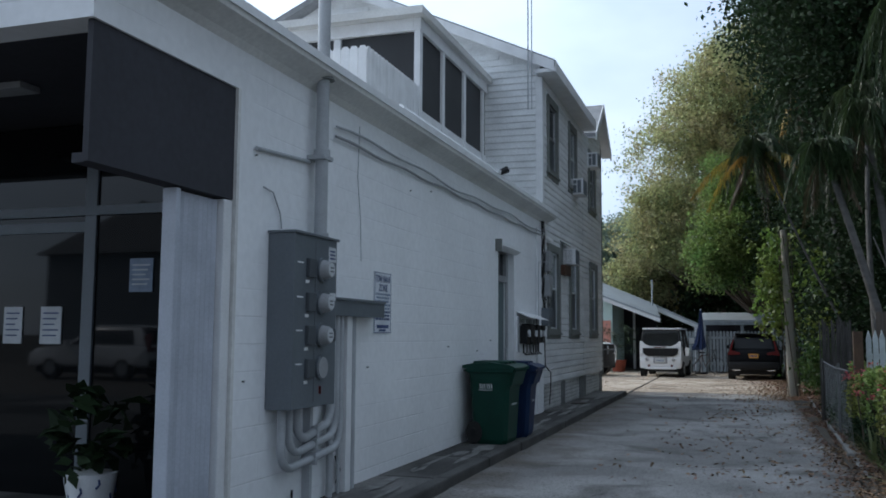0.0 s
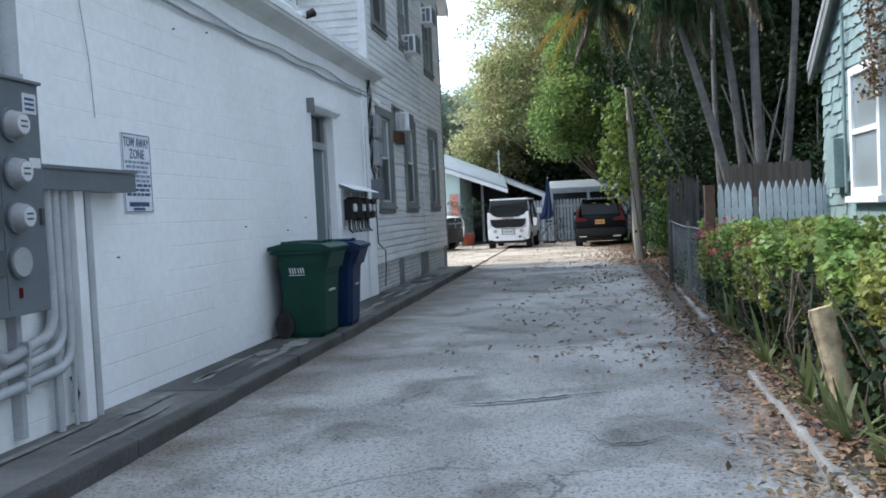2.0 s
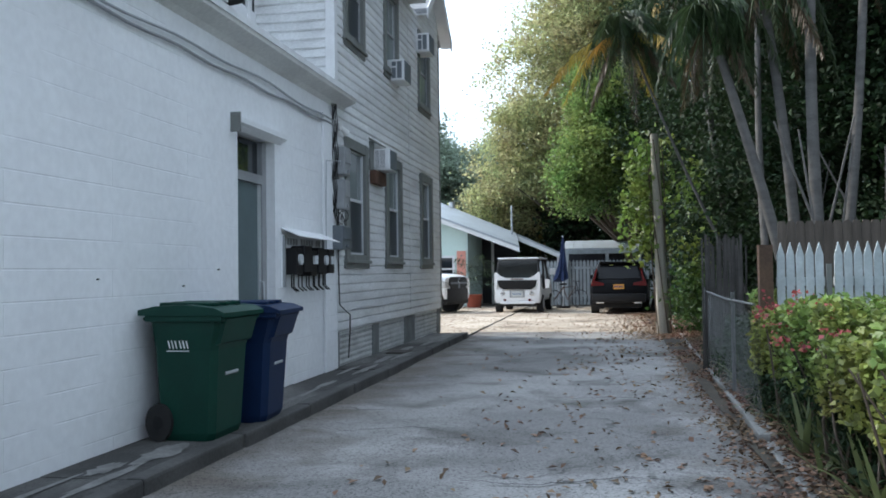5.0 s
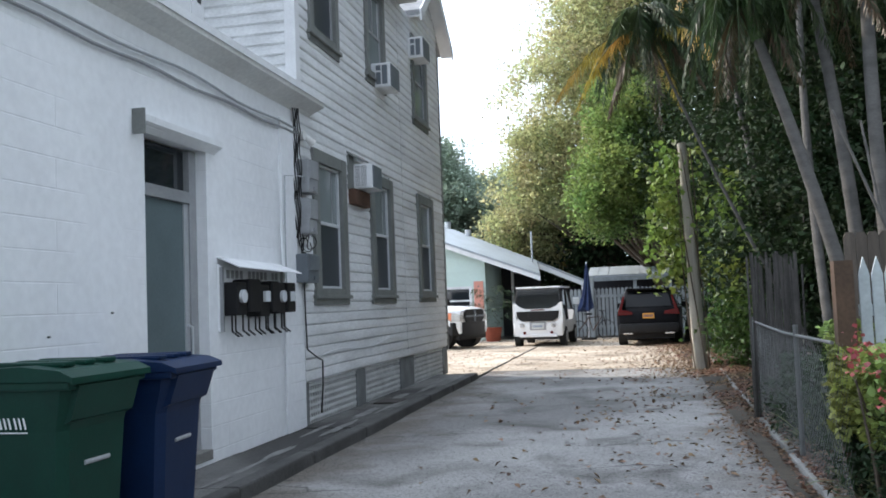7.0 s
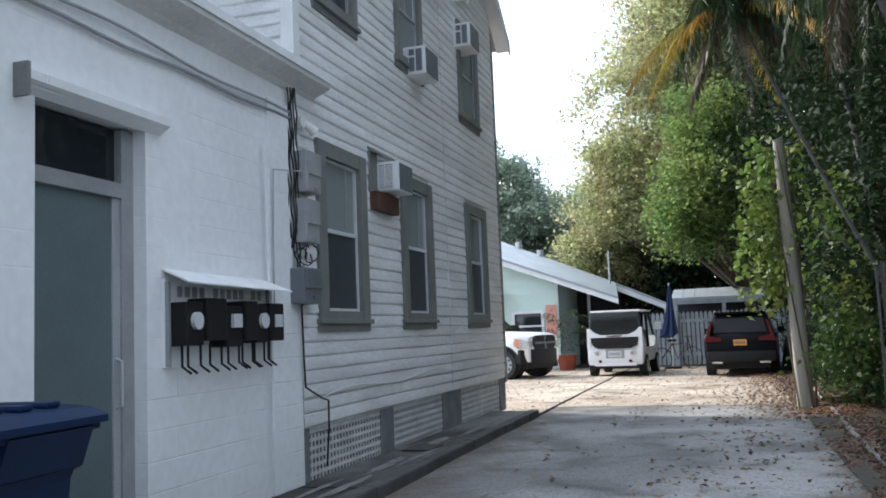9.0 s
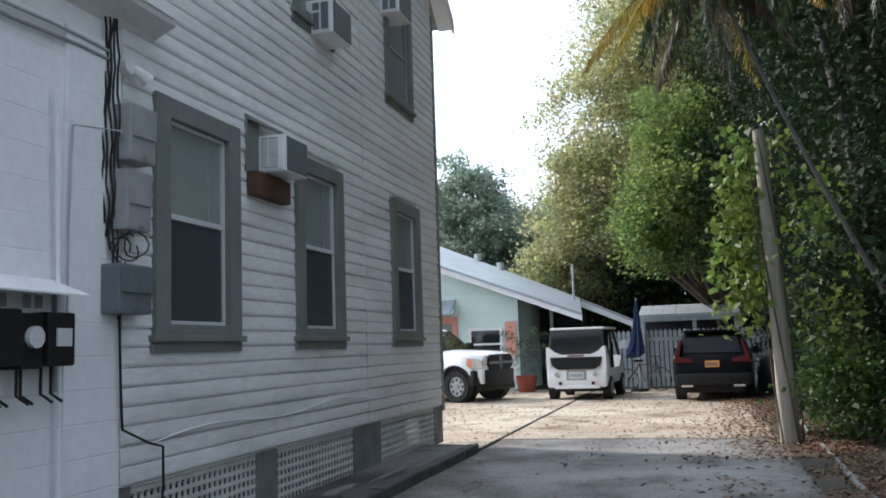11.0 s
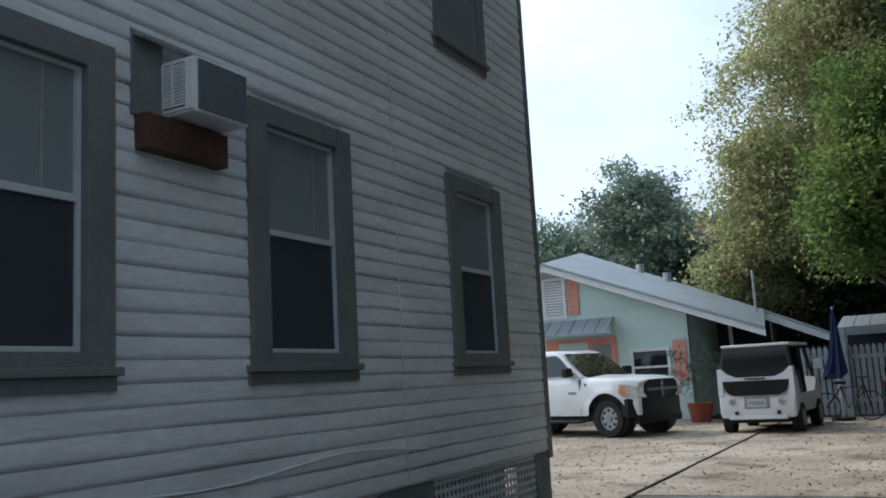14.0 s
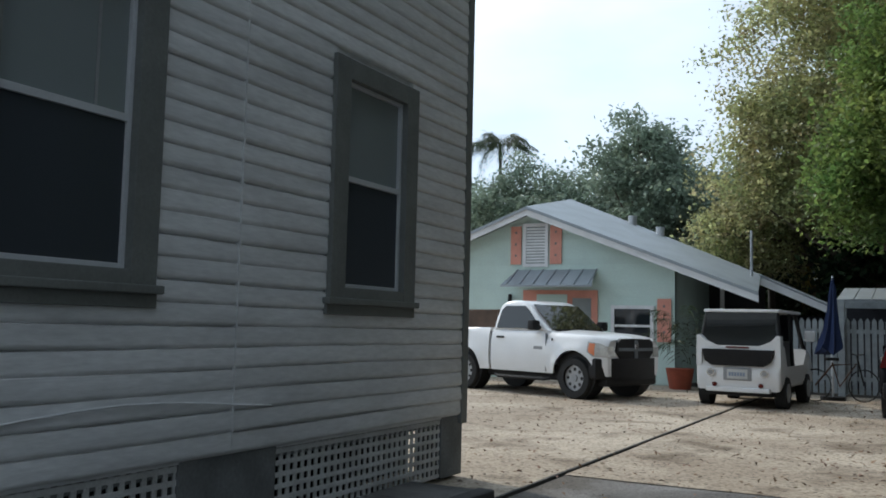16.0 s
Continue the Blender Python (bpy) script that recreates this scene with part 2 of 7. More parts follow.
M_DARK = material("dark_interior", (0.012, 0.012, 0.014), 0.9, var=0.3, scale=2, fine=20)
# near-black tone that paints in the shade of the recess, carport and canopy
M_DARKPANEL = material("shade_dark_panel", (0.035, 0.036, 0.045), 0.8, var=0.3, scale=1, fine=20)
M_GLASS = glass_material("window_glass")
M_CARGLASS = glass_material("car_glass", (0.012, 0.015, 0.016), 0.03)
M_TINTED = glass_material("tinted_glass", (0.01, 0.011, 0.012), 0.1)
M_TINTED.node_tree.nodes["Principled BSDF"].inputs["Specular IOR Level"].default_value = 0.15
M_SCREEN = material("insect_screen", (0.035, 0.037, 0.04), 0.7, var=0.2, scale=2, fine=200)
M_BLIND = material("pale_blind", (0.30, 0.33, 0.33), 0.8, var=0.15, scale=2, fine=40)
M_ROOF = material("grey_shingles", (0.30, 0.31, 0.32), 0.85, var=0.3, scale=4, fine=30, bump=0.5)
M_METALROOF = material("pale_metal_roof", (0.36, 0.40, 0.43), 0.55, metal=0.3, var=0.15, scale=1.5, fine=30)
M_ALU = material("aluminium", (0.62, 0.64, 0.66), 0.4, metal=0.6, var=0.15, scale=3, fine=60)
M_MINT = material("mint_paint", (0.60, 0.74, 0.69), 0.7, var=0.1, scale=1.2, fine=30, per=("object", 0.03))
M_CORAL = material("coral_paint", (0.74, 0.33, 0.25), 0.65, var=0.15, scale=3, fine=40)
M_AQUA = material("aqua_shingle_paint", (0.22, 0.30, 0.295), 0.8, var=0.25, scale=2.0, fine=30, bump=0.5, per=("object", 0.12))
M_BINGREEN = material("green_bin_plastic", (0.004, 0.045, 0.03), 0.5, var=0.2, scale=3, fine=50, spec=0.3)
M_BINBLUE = material("blue_bin_plastic", (0.004, 0.02, 0.07), 0.5, var=0.2, scale=3, fine=50, spec=0.3)
M_CARWHITE = material("white_car_paint", (0.78, 0.79, 0.80), 0.18, var=0.05, scale=2, fine=30, bump=0, bump_fine=0)
M_CARBLACK = material("black_car_paint", (0.006, 0.006, 0.007), 0.4, var=0.1, scale=2, fine=30, bump=0, bump_fine=0, spec=0.08)
M_RED = material("red_lens", (0.10, 0.006, 0.006), 0.2, var=0.1, scale=4, fine=30, bump=0, bump_fine=0)
M_AMBER = material("amber_lens", (0.75, 0.25, 0.12), 0.2, var=0.1, scale=4, fine=30, bump=0, bump_fine=0)
M_CHROME = material("chrome", (0.72, 0.73, 0.74), 0.2, metal=1.0, var=0.05, scale=4, fine=40, bump=0, bump_fine=0)
M_LAMP = material("clear_lamp", (0.62, 0.62, 0.60), 0.22, metal=0.35, var=0.3, scale=9, fine=40, bump=0.5, bump_fine=0)
M_RIM = material("steel_rim", (0.36, 0.37, 0.38), 0.4, metal=0.5, var=0.2, scale=8, fine=40)
M_PLATE = material("number_plate", (0.55, 0.56, 0.55), 0.5, var=0.1, scale=8, fine=40)
M_YPLATE = material("orange_plate", (0.75, 0.36, 0.06), 0.5, var=0.1, scale=8, fine=40)
M_WOOD = material("weathered_wood", (0.12, 0.098, 0.078), 0.85, var=0.4, scale=3, fine=40, stretch=(6, 6, 0.6), per=("object", 0.15))
M_BROWNWOOD = material("brown_board", (0.10, 0.06, 0.038), 0.8, var=0.4, scale=4, fine=40, per=("object", 0.15))
M_POLE = material("pole_wood", (0.42, 0.385, 0.32), 0.9, var=0.25, scale=3, fine=40, stretch=(8, 8, 0.5), bump=0.6)
M_TRUNK = material("palm_trunk", (0.125, 0.12, 0.112), 0.9, var=0.35, scale=3, fine=30, bump=0.6, stretch=(1, 1, 3))
M_BARK = material("tree_bark", (0.13, 0.10, 0.075), 0.95, var=0.4, scale=4, fine=30, bump=0.8)
M_LOG = material("cut_log_bark", (0.50, 0.40, 0.25), 0.9, var=0.35, scale=11, fine=50, bump=0.8, tint=(0.26, 0.20, 0.12))
M_CUT = material("cut_wood", (0.62, 0.45, 0.27), 0.8, var=0.2, scale=8, fine=50)
M_KERB = material("old_concrete", (0.25, 0.245, 0.23), 0.9, var=0.45, scale=1.8, fine=40, bump=0.7, bump_fine=0.5, per=("object", 0.08))
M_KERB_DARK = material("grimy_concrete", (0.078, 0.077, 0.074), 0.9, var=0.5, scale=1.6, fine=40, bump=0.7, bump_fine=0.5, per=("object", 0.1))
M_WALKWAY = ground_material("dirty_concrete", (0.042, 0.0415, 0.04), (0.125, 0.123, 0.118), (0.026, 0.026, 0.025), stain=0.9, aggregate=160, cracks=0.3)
M_DRIVE = ground_material("worn_asphalt", (0.132, 0.129, 0.125), (0.21, 0.205, 0.198), (0.06, 0.057, 0.053), stain=0.95, aggregate=70, edges=(-0.85, 1.25, 0.9, (0.085, 0.074, 0.062)))
M_PAD = ground_material("sandy_concrete", (0.25, 0.207, 0.16), (0.345, 0.297, 0.238), (0.12, 0.094, 0.068), stain=0.95, aggregate=34, cracks=0.3)
M_SOIL = material("leafy_soil", (0.07, 0.058, 0.042), 0.95, var=0.45, scale=2, fine=25, bump=0.9, bump_fine=0.6)
M_LITTER = leaf_material("dry_leaves", (0.17, 0.105, 0.065), 0.6, 0.03, 0.1, 0.7)
# green taken near black: the deep shade among the foliage is in this colour
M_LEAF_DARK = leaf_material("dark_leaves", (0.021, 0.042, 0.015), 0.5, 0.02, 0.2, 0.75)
M_LEAF_MID = leaf_material("green_leaves", (0.06, 0.115, 0.03), 0.5, 0.03, 0.4)
M_LEAF_BRIGHT = leaf_material("bright_leaves", (0.18, 0.255, 0.075), 0.5, 0.03, 0.6)
# olive green, lifted well beyond leaf tone to carry haze and glare
M_LEAF_OLIVE = leaf_material("hazy_olive_leaves", (0.42, 0.425, 0.21), 0.5, 0.05, 0.6)
# leaf green paled and greyed so that distance haze sits in the colour
M_LEAF_FAR = leaf_material("hazy_far_leaves", (0.27, 0.34, 0.26), 0.3, 0.02, 0.45)
M_LEAF_HEDGE = leaf_material("hedge_leaves", (0.25, 0.275, 0.075), 0.6, 0.06, 0.4)
M_FROND = leaf_material("palm_fronds", (0.042, 0.066, 0.026), 0.5, 0.02, 0.35)
M_FROND_YELLOW = leaf_material("yellowing_fronds", (0.36, 0.26, 0.05), 0.4, 0.03, 0.35)
M_FROND_DEAD = leaf_material("dead_fronds", (0.10, 0.072, 0.042), 0.4, 0.02, 0.15)
M_VINE = leaf_material("vine_leaves", (0.155, 0.225, 0.05), 0.5, 0.03, 0.4)
M_TWIG = material("grey_brushwood", (0.075, 0.07, 0.064), 0.9, var=0.4, scale=5, fine=40, per=("object", 0.3))
M_SHOPGLASS = glass_material("shop_glass", (0.006, 0.007, 0.008), 0.03)
M_SHOPGLASS.node_tree.nodes["Principled BSDF"].inputs["Specular IOR Level"].default_value = 0.3
M_FLOWER = leaf_material("pink_flowers", (0.42, 0.095, 0.11), 0.4, 0.02, 0.35)
M_STRAP = leaf_material("strap_leaves", (0.10, 0.125, 0.05), 0.5, 0.04, 0.3)
M_PAPER = material("paper", (0.6, 0.62, 0.64), 0.8, var=0.15, scale=6, fine=40)
M_SIGN = material("sign_white", (0.72, 0.75, 0.80), 0.6, var=0.15, scale=6, fine=40)
M_SIGNBLUE = material("sign_ink", (0.05, 0.08, 0.20), 0.6, var=0.3, scale=10, fine=60)
M_GREYINK = material("sign_grey_ink", (0.25, 0.31, 0.42), 0.6, var=0.3, scale=10, fine=60)
M_UMBRELLA = material("blue_canvas", (0.015, 0.03, 0.09), 0.85, var=0.2, scale=4, fine=80)
M_TERRACOTTA = material("terracotta", (0.30, 0.07, 0.035), 0.8, var=0.25, scale=4, fine=40)
M_RUST = material("rusty_wood", (0.10, 0.05, 0.03), 0.85, var=0.5, scale=5, fine=40)
M_STEELPLATE = material("dark_steel_plate", (0.045, 0.038, 0.032), 0.8, var=0.4, scale=6, fine=40)
M_LATTICE = material("lattice_paint", (0.64, 0.65, 0.64), 0.7, var=0.25, scale=4, fine=50)
M_PIER = material("pier_block", (0.20, 0.21, 0.21), 0.9, var=0.3, scale=4, fine=40)
M_WIRE = material("galvanised_wire", (0.20, 0.205, 0.20), 0.6, metal=0.5, var=0.2, scale=8, fine=60)



def block_paint(m, width=2.4, height=0.203):
    """Adds the faint joints of painted blockwork to a wall paint, worn away in places."""
    n, l = m.node_tree.nodes, m.node_tree.links
    b = n["Principled BSDF"]
    co = n.new("ShaderNodeTexCoord")
    sp = n.new("ShaderNodeSeparateXYZ")
    cb = n.new("ShaderNodeCombineXYZ")
    l.new(co.outputs["Object"], sp.inputs[0])
    l.new(sp.outputs["Y"], cb.inputs["X"])
    l.new(sp.outputs["Z"], cb.inputs["Y"])
    br = n.new("ShaderNodeTexBrick")
    br.inputs["Scale"].default_value = 1.0
    br.inputs["Brick Width"].default_value, br.inputs["Row Height"].default_value = width, height
    br.inputs["Mortar Size"].default_value, br.inputs["Mortar Smooth"].default_value = 0.006, 0.5
    l.new(cb.outputs["Vector"], br.inputs["Vector"])
    nz = n.new("ShaderNodeTexNoise")
    nz.inputs["Scale"].default_value, nz.inputs["Detail"].default_value = 0.8, 4
    l.new(co.outputs["Object"], nz.inputs["Vector"])
    mr = n.new("ShaderNodeMapRange")
    mr.inputs["From Min"].default_value, mr.inputs["From Max"].default_value = 0.42, 0.60
    l.new(nz.outputs["Fac"], mr.inputs["Value"])
    mu = n.new("ShaderNodeMath")
    mu.operation = "MULTIPLY"
    l.new(br.outputs["Fac"], mu.inputs[0])
    l.new(mr.outputs["Result"], mu.inputs[1])
    bp = n.new("ShaderNodeBump")
    bp.invert = True
    bp.inputs["Strength"].default_value, bp.inputs["Distance"].default_value = 0.6, 0.010
    l.new(mu.outputs["Value"], bp.inputs["Height"])
    old = b.inputs["Normal"].links[0].from_socket
    l.new(old, bp.inputs["Normal"])
    l.new(bp.outputs["Normal"], b.inputs["Normal"])


block_paint(M_WALL)


# ---- mesh helpers ----
def part(name, bm, mat, parent=None, label="", smooth=False):
    me = bpy.data.meshes.new(name)
    bmesh.ops.recalc_face_normals(bm, faces=bm.faces)
    bm.to_mesh(me)
    bm.free()
    me.materials.append(mat)
    if smooth:
        me.shade_smooth()
        me.set_sharp_from_angle(angle=radians(40))
    ob = new(name, me)
    if parent:
        ob.parent = parent
    if label:
        tagged(ob, label)
    return ob


def thing(name, m, label, category, group="", kind=""):
    ob = new(name)
    ob.empty_display_size = 0.2
    ob.matrix_world = m
    return tagged(ob, label, category, group, kind)


def B():
    return bmesh.new()


def box(bm, x0, x1, y0, y1, z0, z1, m=None, bevel=0.0):
    r = bmesh.ops.create_cube(bm, size=1)["verts"]
    bmesh.ops.scale(bm, vec=(abs(x1 - x0), abs(y1 - y0), abs(z1 - z0)), verts=r)
    bmesh.ops.translate(bm, vec=((x0 + x1) / 2, (y0 + y1) / 2, (z0 + z1) / 2), verts=r)
    if bevel:
        ed = list({e for v in r for e in v.link_edges})
        out = bmesh.ops.bevel(bm, geom=ed, offset=bevel, segments=2, affect="EDGES", profile=0.6)
        r = list({v for f in out["faces"] for v in f.verts} | {v for v in r if v.is_valid})
    if m is not None:
        bmesh.ops.transform(bm, matrix=m, verts=r)
    return bm


def bx(*a, **k):
    return box(B(), *a, **k)


def tube(bm, pts, r, n=8, r1=None):
    """A round bar through the points, from radius r to r1."""
    pts = [Vector(p) for p in pts]
    r1 = r if r1 is None else r1
    rings = []
    side = None
    for i, p in enumerate(pts):
        d = (pts[min(i + 1, len(pts) - 1)] - pts[max(i - 1, 0)]).normalized()
        if side is None:
            side = d.orthogonal().normalized()
        side = (side - d * side.dot(d)).normalized()
        up = d.cross(side)
        q = r + (r1 - r) * i / max(1, len(pts) - 1)
        rings.append([bm.verts.new(p + side * (q * math.cos(a)) + up * (q * math.sin(a))) for a in [2 * math.pi * k / n for k in range(n)]])
    for a, b in zip(rings, rings[1:]):
        for k in range(n):
            bm.faces.new((a[k], a[(k + 1) % n], b[(k + 1) % n], b[k]))
    bm.faces.new(rings[0][::-1])
    bm.faces.new(rings[-1])
    return bm


def tb(pts, r, n=8, r1=None):
    return tube(B(), pts, r, n, r1)


def prism(bm, poly, axis, a, b):
    """A closed outline of (u, v) pushed along an axis: x gives (y, z), y gives (x, z), z gives (x, y)."""
    def at(u, v, w):
        return {"x": (w, u, v), "y": (u, w, v), "z": (u, v, w)}[axis]
    lo = [bm.verts.new(at(u, v, a)) for u, v in poly]
    hi = [bm.verts.new(at(u, v, b)) for u, v in poly]
    bm.faces.new(lo)
    bm.faces.new(hi[::-1])
    for i in range(len(poly)):
        j = (i + 1) % len(poly)
        bm.faces.new((lo[i], hi[i], hi[j], lo[j]))
    return bm


def pz(poly, axis, a, b):
    return prism(B(), poly, axis, a, b)


def wall_with_holes(bm, axis, at, thick, u0, u1, z0, z1, holes):
    """A wall in the plane axis = at, thick to the side of its sign, cut by holes (u0, u1, z0, z1)."""
    us = sorted({u0, u1, *[h for q in holes for h in q[:2]]})
    zs = sorted({z0, z1, *[h for q in holes for h in q[2:]]})
    for a, b in zip(us, us[1:]):
        run = None
        for c, d in list(zip(zs, zs[1:])) + [(None, None)]:
            solid = c is not None and not any(q[0] < (a + b) / 2 < q[1] and q[2] < (c + d) / 2 < q[3] for q in holes)
            if solid:
                run = (run[0], d) if run else (c, d)
            elif run:
                lo, hi = min(at, at + thick), max(at, at + thick)
                if axis == "x":
                    box(bm, lo, hi, a, b, run[0], run[1])
                else:
                    box(bm, a, b, lo, hi, run[0], run[1])
                run = None
    return bm


def scatter_mesh(name, verts, faces, mat, parent=None, label=""):
    """One mesh out of numpy arrays: verts (n, 3), faces (m, 4)."""
    me = bpy.data.meshes.new(name)
    me.vertices.add(len(verts))
    me.vertices.foreach_set("co", verts.astype(np.float32).ravel())
    k = faces.shape[1]
    me.loops.add(faces.size)
    me.loops.foreach_set("vertex_index", faces.astype(np.int32).ravel())
    me.polygons.add(len(faces))
    me.polygons.foreach_set("loop_start", np.arange(0, faces.size, k, dtype=np.int32))
    me.update(calc_edges=True)
    me.validate()
    me.materials.append(mat)
    ob = new(name, me)
    if parent:
        ob.parent = parent
    if label:
        tagged(ob, label)
    return ob


def leaves(rng, centres, size, droop=0.35, wide=0.5, flat=None):
    """Folded leaf blades at the centres: verts and faces of two quads each."""
    n = len(centres)
    d = rng.normal(size=(n, 3))
    d[:, 2] = d[:, 2] * 0.6 - droop
    d /= np.linalg.norm(d, axis=1)[:, None]
    up = rng.normal(size=(n, 3)) * 0.6 + np.array([0, 0, 1.0])
    if flat is not None:
        up = rng.normal(size=(n, 3)) * flat + np.array([0, 0, 1.0])
        d = rng.normal(size=(n, 3)) * np.array([1, 1, flat])
        d /= np.linalg.norm(d, axis=1)[:, None]
    s = np.cross(d, up)
    s /= np.maximum(np.linalg.norm(s, axis=1), 1e-6)[:, None]
    u = np.cross(s, d)
    L = (size * rng.uniform(0.6, 1.35, n))[:, None]
    W = L * wide
    base, tip = centres - d * L * 0.5, centres + d * L * 0.5 - u * L * 0.12
    lft = centres - s * W * 0.5 + u * L * 0.1
    rgt = centres + s * W * 0.5 + u * L * 0.1
    mid = centres - u * L * 0.02
    v = np.stack([base, rgt, tip, lft], axis=1).reshape(-1, 3)
    f = (np.arange(n) * 4)[:, None] + np.array([[0, 1, 2, 3]])
    return v, f


def crown_points(rng, centre, radii, clumps, per, spread, hollow=0.55):
    """Leaf places in clumps through the outer part of an uneven ellipsoid."""
    d = rng.normal(size=(clumps, 3))
    d /= np.linalg.norm(d, axis=1)[:, None]
    r = hollow + (1 - hollow) * rng.uniform(0, 1, clumps) ** 0.6
    lump = 1 + 0.22 * np.sin(d[:, 0] * 5 + centre[0]) * np.cos(d[:, 2] * 4 + centre[1]) + 0.12 * np.sin(d[:, 1] * 9)
    c = np.array(centre) + d * (r * lump)[:, None] * np.array(radii)
    p = np.repeat(c, per, axis=0) + rng.normal(size=(clumps * per, 3)) * spread * np.array([1, 1, 0.6])
    return c, p


def tree(name, base, blobs, mat, leaf, clumps, per, label, category="tree", trunk=0.22, seed=1, limbs=9, wide=0.55, spread=0.42, hollow=0.35):
    """A trunk with limbs that reach into crown blobs ((centre, radii), ...) of many small leaves."""
    rng = np.random.default_rng(seed)
    ob = thing(name, pose(*base), label, category)
    bm = B()
    o = np.array(base)
    top = np.mean([np.array(b[0]) for b in blobs], axis=0) - o
    fork = top * np.array([0.35, 0.35, 0.45])
    tube(bm, [(0, 0, -0.2), fork * 0.5 + np.array([0.15, -0.1, 0]), fork], trunk, 9, trunk * 0.7)
    vs, fs, off = [], [], 0
    total = sum(b[1][0] * b[1][1] for b in blobs)
    for centre, radii in blobs:
        share = max(8, int(clumps * radii[0] * radii[1] / total))
        c, p = crown_points(rng, np.array(centre) - o, radii, share, per, spread, hollow)
        for q in c[rng.choice(len(c), min(limbs, len(c)), replace=False)]:
            k = (fork + q) / 2 + rng.normal(size=3) * 0.3
            tube(bm, [fork * rng.uniform(0.8, 1.0), k, q], trunk * 0.4, 6, 0.02)
        v, f = leaves(rng, p, leaf, wide=wide)
        vs.append(v)
        fs.append(f + off)
        off += len(v)
    part("trunk", bm, M_BARK, ob, "dark branching bark", smooth=True)
    scatter_mesh("crown", np.concatenate(vs), np.concatenate(fs), mat, ob)
    return ob


def frond(rng, base, az, lift, length, fall, n=92, leaf=0.5, fold=0.5):
    """A feather frond: a curved rib and leaflets along it; returns verts, faces and the rib's points."""
    h = np.array([math.cos(az), math.sin(az), 0])
    t = np.linspace(0, 1, 12)
    rib = np.array(base) + np.outer(t * length * math.cos(lift), h)
    rib[:, 2] += t * length * math.sin(lift) - fall * length * t ** 2.2
    rib += np.outer(np.sin(t * 3) * 0.06 * length * rng.normal(), np.array([-h[1], h[0], 0]))
    k = np.repeat(np.linspace(0.12, 1.0, n), 2)
    side = np.tile([1.0, -1.0], n)
    pos = np.stack([np.interp(k, t, rib[:, i]) for i in range(3)], axis=1)
    d = np.gradient(rib, axis=0)
    d /= np.linalg.norm(d, axis=1)[:, None]
    dirs = np.stack([np.interp(k, t, d[:, i]) for i in range(3)], axis=1)
    s = np.cross(dirs, [0, 0, 1.0])
    s /= np.maximum(np.linalg.norm(s, axis=1), 1e-6)[:, None]
    ll = leaf * (np.sin(np.pi * np.clip(k * 0.9 + 0.08, 0, 1)) * 0.85 + 0.2) * rng.uniform(0.8, 1.15, len(k))
    out = s * side[:, None] * 0.8 + dirs * 0.55 + np.array([0, 0, -fold]) + rng.normal(size=(len(k), 3)) * 0.34
    out /= np.linalg.norm(out, axis=1)[:, None]
    w = np.cross(out, s + np.array([0, 0, 0.6]))
    w /= np.maximum(np.linalg.norm(w, axis=1), 1e-6)[:, None]
    wd = 0.007 + 0.010 * leaf
    a, m2, e = pos, pos + out * (ll * 0.5)[:, None], pos + out * ll[:, None] - np.array([0, 0, 1.0]) * (ll * 0.25)[:, None]
    v = np.stack([a, m2 + w * wd, e, m2 - w * wd], axis=1).reshape(-1, 3)
    f = (np.arange(len(k)) * 4)[:, None] + np.array([[0, 1, 2, 3]])
    return v, f, rib


def palm(name, base, top, fronds, length, label, seed=1, radius=0.12, leaf=0.55, dead=0, yellow=0, bend=0.0, fold=0.5, shaft=0.9, hang=0.0):
    rng = np.random.default_rng(seed)
    ob = thing(name, pose(*base), label, "palm tree")
    o, e = np.array(base, float), np.array(top, float) - np.array(base, float)
    pts = [e * s + np.array([bend * math.sin(math.pi * s), 0, 0]) for s in np.linspace(0, 1, 26)]
    bm = B()
    tube(bm, pts, radius, 10, radius * 0.62)
    part("trunk", bm, M_TRUNK, ob, "ringed grey palm trunk", smooth=True)
    if shaft:
        u = e / np.linalg.norm(e)
        part("crownshaft", tb([e - u * 0.1, e + u * shaft * 0.5, e + u * shaft], radius * 0.8, 9, radius * 0.35), M_LEAF_MID, ob, "green crownshaft", smooth=True)
        e = e + u * shaft * 0.8
    groups = {"crown": [], "yellow_fronds": [], "dead_fronds": []}
    ribs = B()
    for i in range(fronds + yellow + dead):
        az = i * 2.399 + rng.uniform(-0.3, 0.3)
        if i < fronds:
            key, lift, fall, L = "crown", rng.uniform(0.75 if hang > 0.35 else 0.0, 1.15) + 0.25 * hang, rng.uniform(0.45, 0.9) + 1.2 * hang, length * rng.uniform(0.8, 1.1)
        elif i < fronds + yellow:
            key, lift, fall, L = "yellow_fronds", rng.uniform(-0.1, 0.3), rng.uniform(0.6, 0.9), length * rng.uniform(0.8, 1.0)
        else:
            key, lift, fall, L = "dead_fronds", rng.uniform(-0.7, -0.3), rng.uniform(0.7, 1.0), length * rng.uniform(0.5, 0.8)
        v, f, rib = frond(rng, e, az, lift, L, fall, leaf=leaf, fold=fold + (0.4 if key != "crown" else 0))
        groups[key].append((v, f))
        tube(ribs, rib[::2], 0.014, 5, 0.004)
    part("frond_ribs", ribs, M_FROND, ob)
    for key, mat in (("crown", M_FROND), ("yellow_fronds", M_FROND_YELLOW), ("dead_fronds", M_FROND_DEAD)):
        if groups[key]:
            off, vs, fs = 0, [], []
            for v, f in groups[key]:
                vs.append(v)
                fs.append(f + off)
                off += len(v)
            scatter_mesh(key, np.concatenate(vs), np.concatenate(fs), mat, ob)
    return ob


